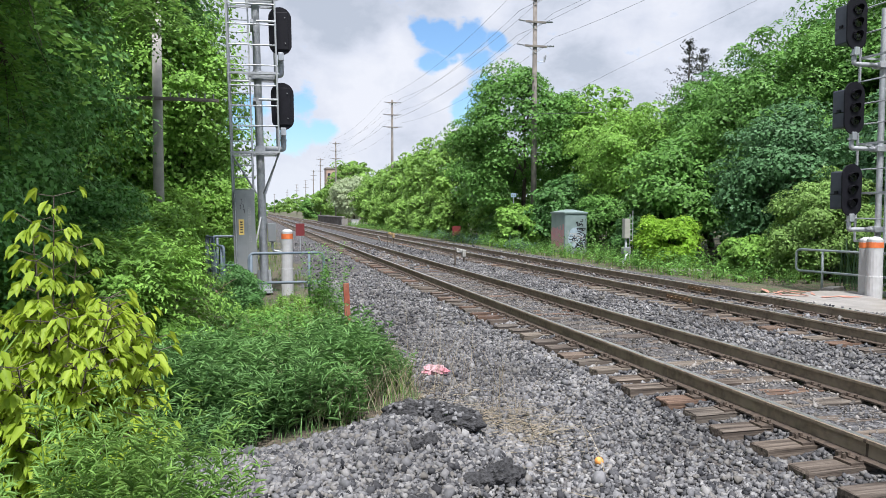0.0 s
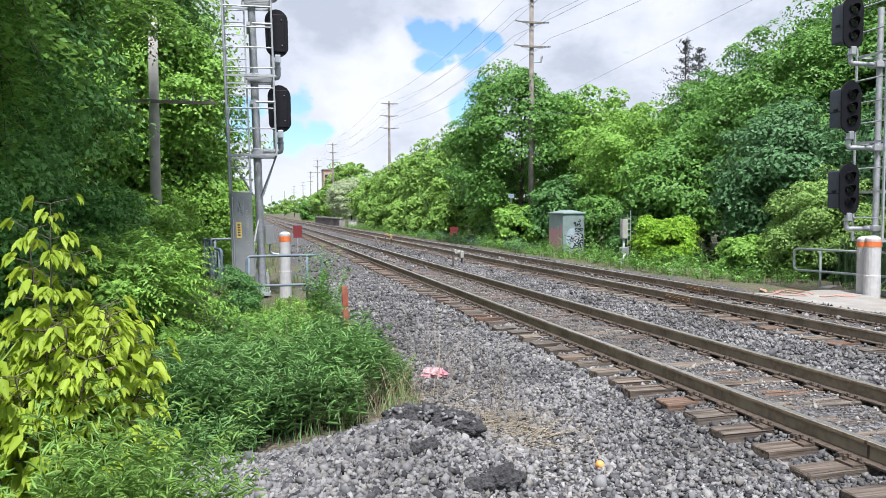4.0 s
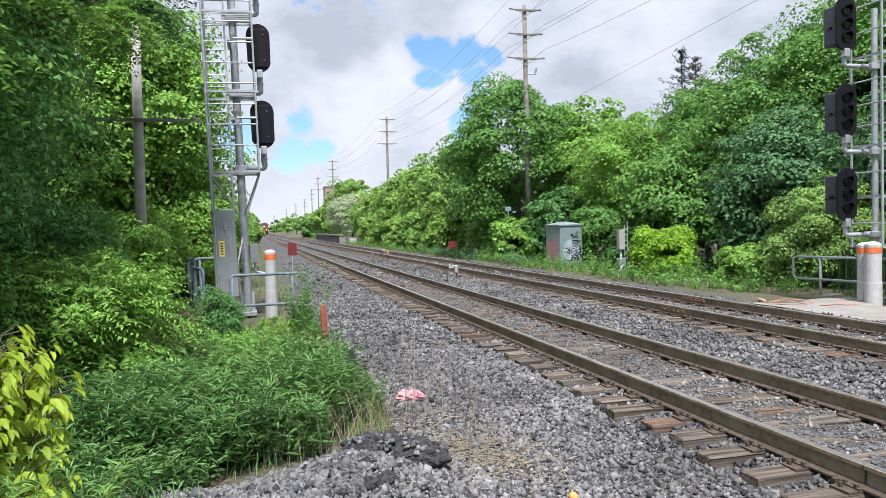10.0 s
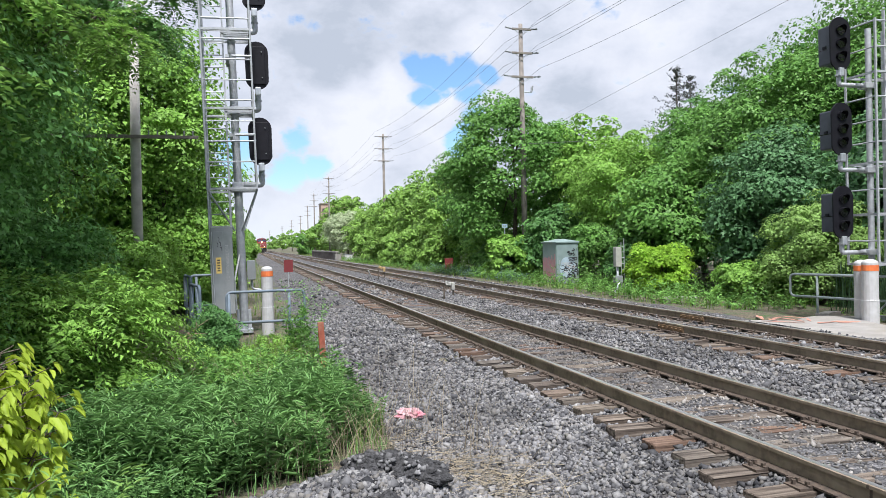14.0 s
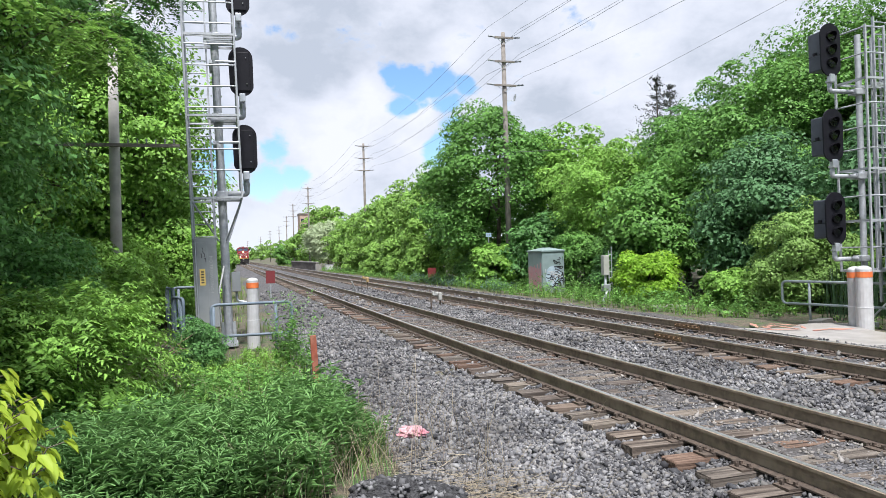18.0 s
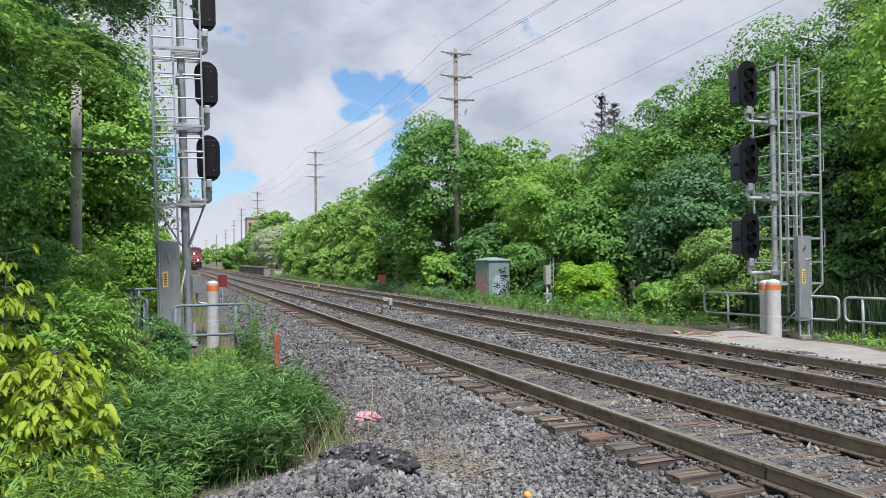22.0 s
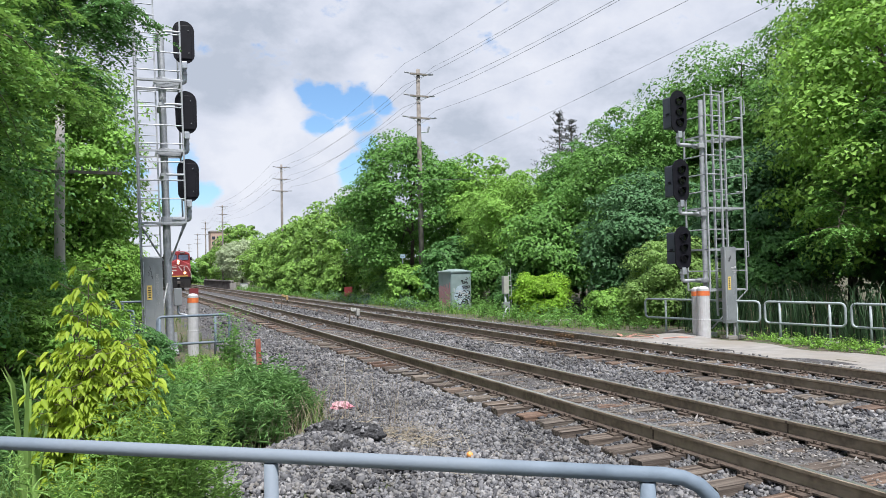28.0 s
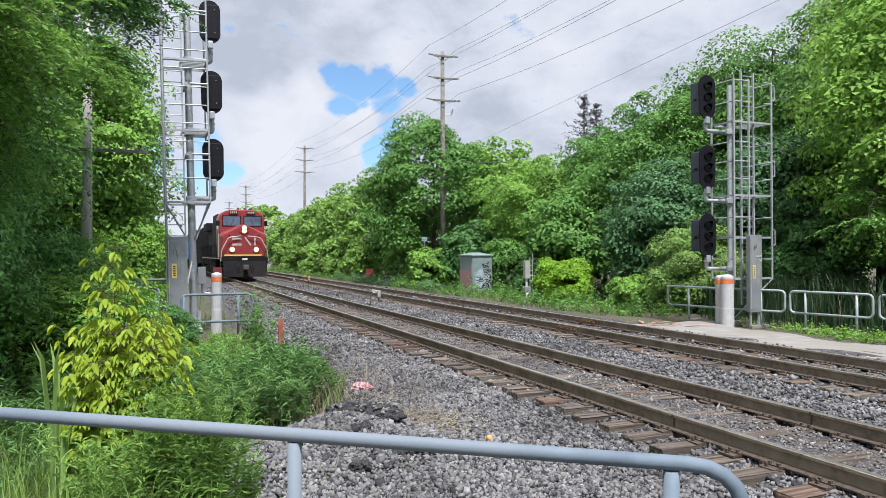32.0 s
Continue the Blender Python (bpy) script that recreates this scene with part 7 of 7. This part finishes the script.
    # plain emblem shapes on the nose
    for z in (2.50, 2.92):
        part("emblem_bar", B(-0.85, -0.02, z - 0.075, -0.20, -0.004, z + 0.075, bevel=0.006), STRIPE, nz, "plain cream emblem bar")
    slant = B(-0.06, -0.02, -0.36, 0.06, -0.004, 0.36, bevel=0.006)
    bmesh.ops.rotate(slant, verts=slant.verts, cent=(0, 0, 0), matrix=Matrix.Rotation(radians(-35), 3, 'Y'))
    bmesh.ops.translate(slant, verts=slant.verts, vec=(0.26, 0, 2.74))
    part("emblem_bar", slant, STRIPE, nz, "plain cream emblem bar")
    part("emblem_bar", B(0.68, -0.02, 2.44, 0.81, -0.004, 3.0, bevel=0.006), STRIPE, nz, "plain cream emblem bar")
    part("nose_stripe", B(-1.42, -0.03, 1.68, 1.22, -0.005, 1.78), YSTRIPE, nz, "yellow stripe")
    part("end_platform", B(-1.62, -0.35, 1.25, 1.62, 0.1, 1.62, bevel=0.03), LBLACK, g)
    pil = bmesh.new()
    ring = lambda y, w, z: [pil.verts.new((-w, y, z)), pil.verts.new((w, y, z))]
    prof = [(-0.45, 1.3), (-0.62, 0.62), (-0.70, 0.18), (-0.25, 0.18), (-0.2, 1.3)]
    wedge(pil, prof, -1.5, 1.5)
    part("pilot", pil, LBLACK, g, "black snow-plough pilot")
    part("coupler", B(-0.14, -1.0, 0.75, 0.14, -0.3, 1.0, bevel=0.04), WHEEL, g)
    part("coupler_knuckle", B(-0.2, -1.15, 0.7, 0.2, -0.92, 1.05, bevel=0.06), WHEEL, g)
    for x in (-0.55, -0.4, 0.4, 0.55):
        part("air_hose", P(rounded([(x, -0.4, 1.15), (x, -0.65, 1.0), (x * 1.1, -0.7, 0.5)], 0.15), 0.025, 6), LBLACK, g)
    part("number_plate_bar", B(-0.18, -0.37, 1.38, 0.18, -0.352, 1.52), PALE, g)
    # long hood
    part("long_hood", B(-1.02, 4.2, 1.6, 1.02, 21.2, 4.70, bevel=0.12), LBLACK, g, "long black engine hood")
    part("dynamic_brake_flare", wedge(bmesh.new(), [(5.2, 3.9), (9.0, 3.9), (9.0, 4.95), (5.2, 4.95)], -1.5, 1.5), LBLACK, g)
    part("radiator_wing", B(-1.5, 17.0, 4.0, 1.5, 21.0, 4.75, bevel=0.08), LBLACK, g)
    part("red_hood_panel", B(-1.04, 4.3, 1.7, 1.04, 6.2, 4.0), RED, g)
    part("walkway", B(-1.60, 0.9, 1.42, 1.60, 21.8, 1.6), LBLACK, g)
    part("white_sill", B(-1.61, 0.9, 1.45, 1.61, 21.6, 1.52), STRIPE, g)
    part("fuel_tank", B(-1.4, 8.0, 0.35, 1.4, 14.0, 1.4, bevel=0.2), LBLACK, g)
    for k in range(14):
        for sx in (-1, 1):
            part("stanchion", P([(sx * 1.57, 4.6 + k * 1.25, 1.6), (sx * 1.57, 4.6 + k * 1.25, 2.6)], 0.02, 5), LBLACK, g)
    for sx in (-1, 1):
        part("side_handrail", P([(sx * 1.57, 4.4, 2.6), (sx * 1.57, 21.4, 2.6)], 0.02, 5), LBLACK, g)
        part("horn", P([(sx * 0.25, 2.2, 5.18), (sx * 0.25, 1.8, 5.2)], 0.05, 8, 0.1), WHEEL, g)
    wheels += truck(g, 3.4)
    wheels += truck(g, 18.2)
    tagged(g, "red and black diesel locomotive with lit headlights leading a freight train", "locomotive")
    return g, wheels


def wagon(material, h, w, L, label, name="freight_wagon"):
    g = empty(name)
    bm = bmesh.new()
    extrude_profile(bm, [(-w, 1.15), (w, 1.15), (w, h - 0.35), (w * 0.82, h), (-w * 0.82, h), (-w, h - 0.35)], 0.5, L - 0.5)
    part("body", bm, material, g)
    for k in range(10):
        for sx in (-1, 1):
            part("side_rib", B(sx * w, 0.9 + k * (L - 1.8) / 9 - 0.05, 1.2, sx * (w + 0.06), 0.9 + k * (L - 1.8) / 9 + 0.05, h - 0.4), material, g)
    part("underframe", B(-w * 0.9, 0.0, 0.85, w * 0.9, L, 1.15), LBLACK, g)
    wheels = truck(g, 2.3)
    wheels += truck(g, L - 2.3)
    tagged(g, label, "freight wagon", "freight wagons")
    return g, wheels


SPEED = 12.05


def nose_y(t):
    return 52.2 + SPEED * (32.0 - t)


TRAIN = [(*locomotive(), 0.0)]
off = 23.2
for mtl, h, lab in [(LBLACK, 4.6, "black covered freight wagon behind the locomotive"), (BLUECAR, 4.9, "blue covered freight wagon"), (BROWNCAR, 4.7, "brown covered freight wagon"), (BLUECAR, 4.9, "blue covered freight wagon"), (BROWNCAR, 4.7, "brown covered freight wagon")]:
    TRAIN.append((*wagon(mtl, h, 1.55, 16.0, lab), off))
    off += 17.2


# ---- loose stones on the ballast ----
def between_ties(x0, x1, y0, y1, shift):
    """Places in a strip that leave the tops of the ties clear."""
    def region(n):
        p = rect(x0, x1, y0, y1)(n)
        off = np.abs((p[:, 1] - TIE_Y0 - shift + TIE_SP / 2) % TIE_SP - TIE_SP / 2)
        return p[off > 0.125]
    return region


def near_pile(n):
    p = np.concatenate([blob(n // 2, 1.1, 6.3, 1.2, 1.0), blob(n // 3, 0.7, 5.0, 1.3, 1.2), blob(n // 5, -0.4, 6.4, 1.0, 0.9)])
    return p


PALESTONE = stone_mat("pale_grey_stone", [(0.08, 0.08, 0.084), (0.15, 0.15, 0.154), (0.25, 0.25, 0.255)])
CRIB = stone_mat("dusty_brown_stone", [(0.05, 0.046, 0.042), (0.14, 0.13, 0.12), (0.24, 0.225, 0.207), (0.09, 0.082, 0.074), (0.30, 0.285, 0.268)])
stones("loose_ballast", 22000, rect(1.9, 4.2, 2.0, 12.5), 0.041, lambda x, y: edge(x, y), STONES, "loose grey crushed stone beside the track", chunky=True)
stones("shoulder_stones", 6000, rect(1.9, 4.3, 12.5, 24), 0.060, lambda x, y: edge(x, y), STONES, "loose grey crushed stone beside the track")
stones("stone_pile", 18500, near_pile, 0.041, lambda x, y: np.maximum(ground_z(x, y), edge(x, y)) + 0.01, STONES, "low pile of grey broken stone", chunky=True)
stones("foreground_stones", 9500, rect(-0.2, 3.0, 1.6, 5.2), 0.040, lambda x, y: np.maximum(ground_z(x, y), edge(x, y)) + 0.005, STONES, "grey crushed stone beside the guard rail", chunky=True)
stones("crib_ballast", 9500, rect(4.75, 6.25, 1.0, 22), 0.034, lambda x, y: edge(x, y) - 0.002, CRIB, "crushed stone between the ties")
stones("centre_ballast", 15000, rect(6.8, 8.6, 2.5, 26), 0.056, lambda x, y: edge(x, y), STONES, "crushed stone between the two tracks")
stones("distant_ballast", 4500, rect(2.0, 12.2, 24, 46), 0.085, lambda x, y: edge(x, y), STONES, "crushed stone along the tracks farther off")
stones("far_crib_ballast", 3500, rect(8.7, 12.0, 4.0, 24), 0.055, lambda x, y: edge(x, y), STONES, "crushed stone on the far track")


stones("tie_end_ballast", 9000, between_ties(4.1, 4.74, 2.0, 24, 0.0), 0.046, lambda x, y: edge(x, y), STONES, "crushed stone between the ends of the ties", chunky=True)
stones("inner_end_ballast", 6000, between_ties(6.25, 6.9, 3.0, 24, 0.0), 0.048, lambda x, y: edge(x, y) + 0.010, STONES, "crushed stone between the inner ends of the ties")


def on_slab(x, y):
    """Height of the skin of the broken asphalt at a place."""
    z = ground_z(x, y)
    for cx, cy, sx, sy, sz, rz in SLABS:
        c_, s_ = math.cos(radians(rz)), math.sin(radians(rz))
        u, v_ = ((x - cx) * c_ + (y - cy) * s_) / sx, (-(x - cx) * s_ + (y - cy) * c_) / sy
        z = np.maximum(z, float(ground_z(cx, cy)) + sz * 0.45 + sz * np.sqrt(np.clip(1 - u * u - v_ * v_, 0, 1)))
    return z


stones("stones_in_asphalt", 200, lambda n: np.concatenate([blob(n // 2, 1.60, 6.60, 0.42, 0.18, radians(-38)), blob(n // 6, 1.40, 6.83, 0.18, 0.12)]), 0.042, lambda x, y: on_slab(x, y) - 0.012, PALESTONE, "pale stones set in the broken asphalt", chunky=True)


def motions():
    for ob, wheels, o in TRAIN:
        rows = [(t, pose(TR1, nose_y(t) + o, 0)) for t in (0.0, 8.0, 16.0, 24.0, 32.0)]
        walk(ob, rows)


motions()
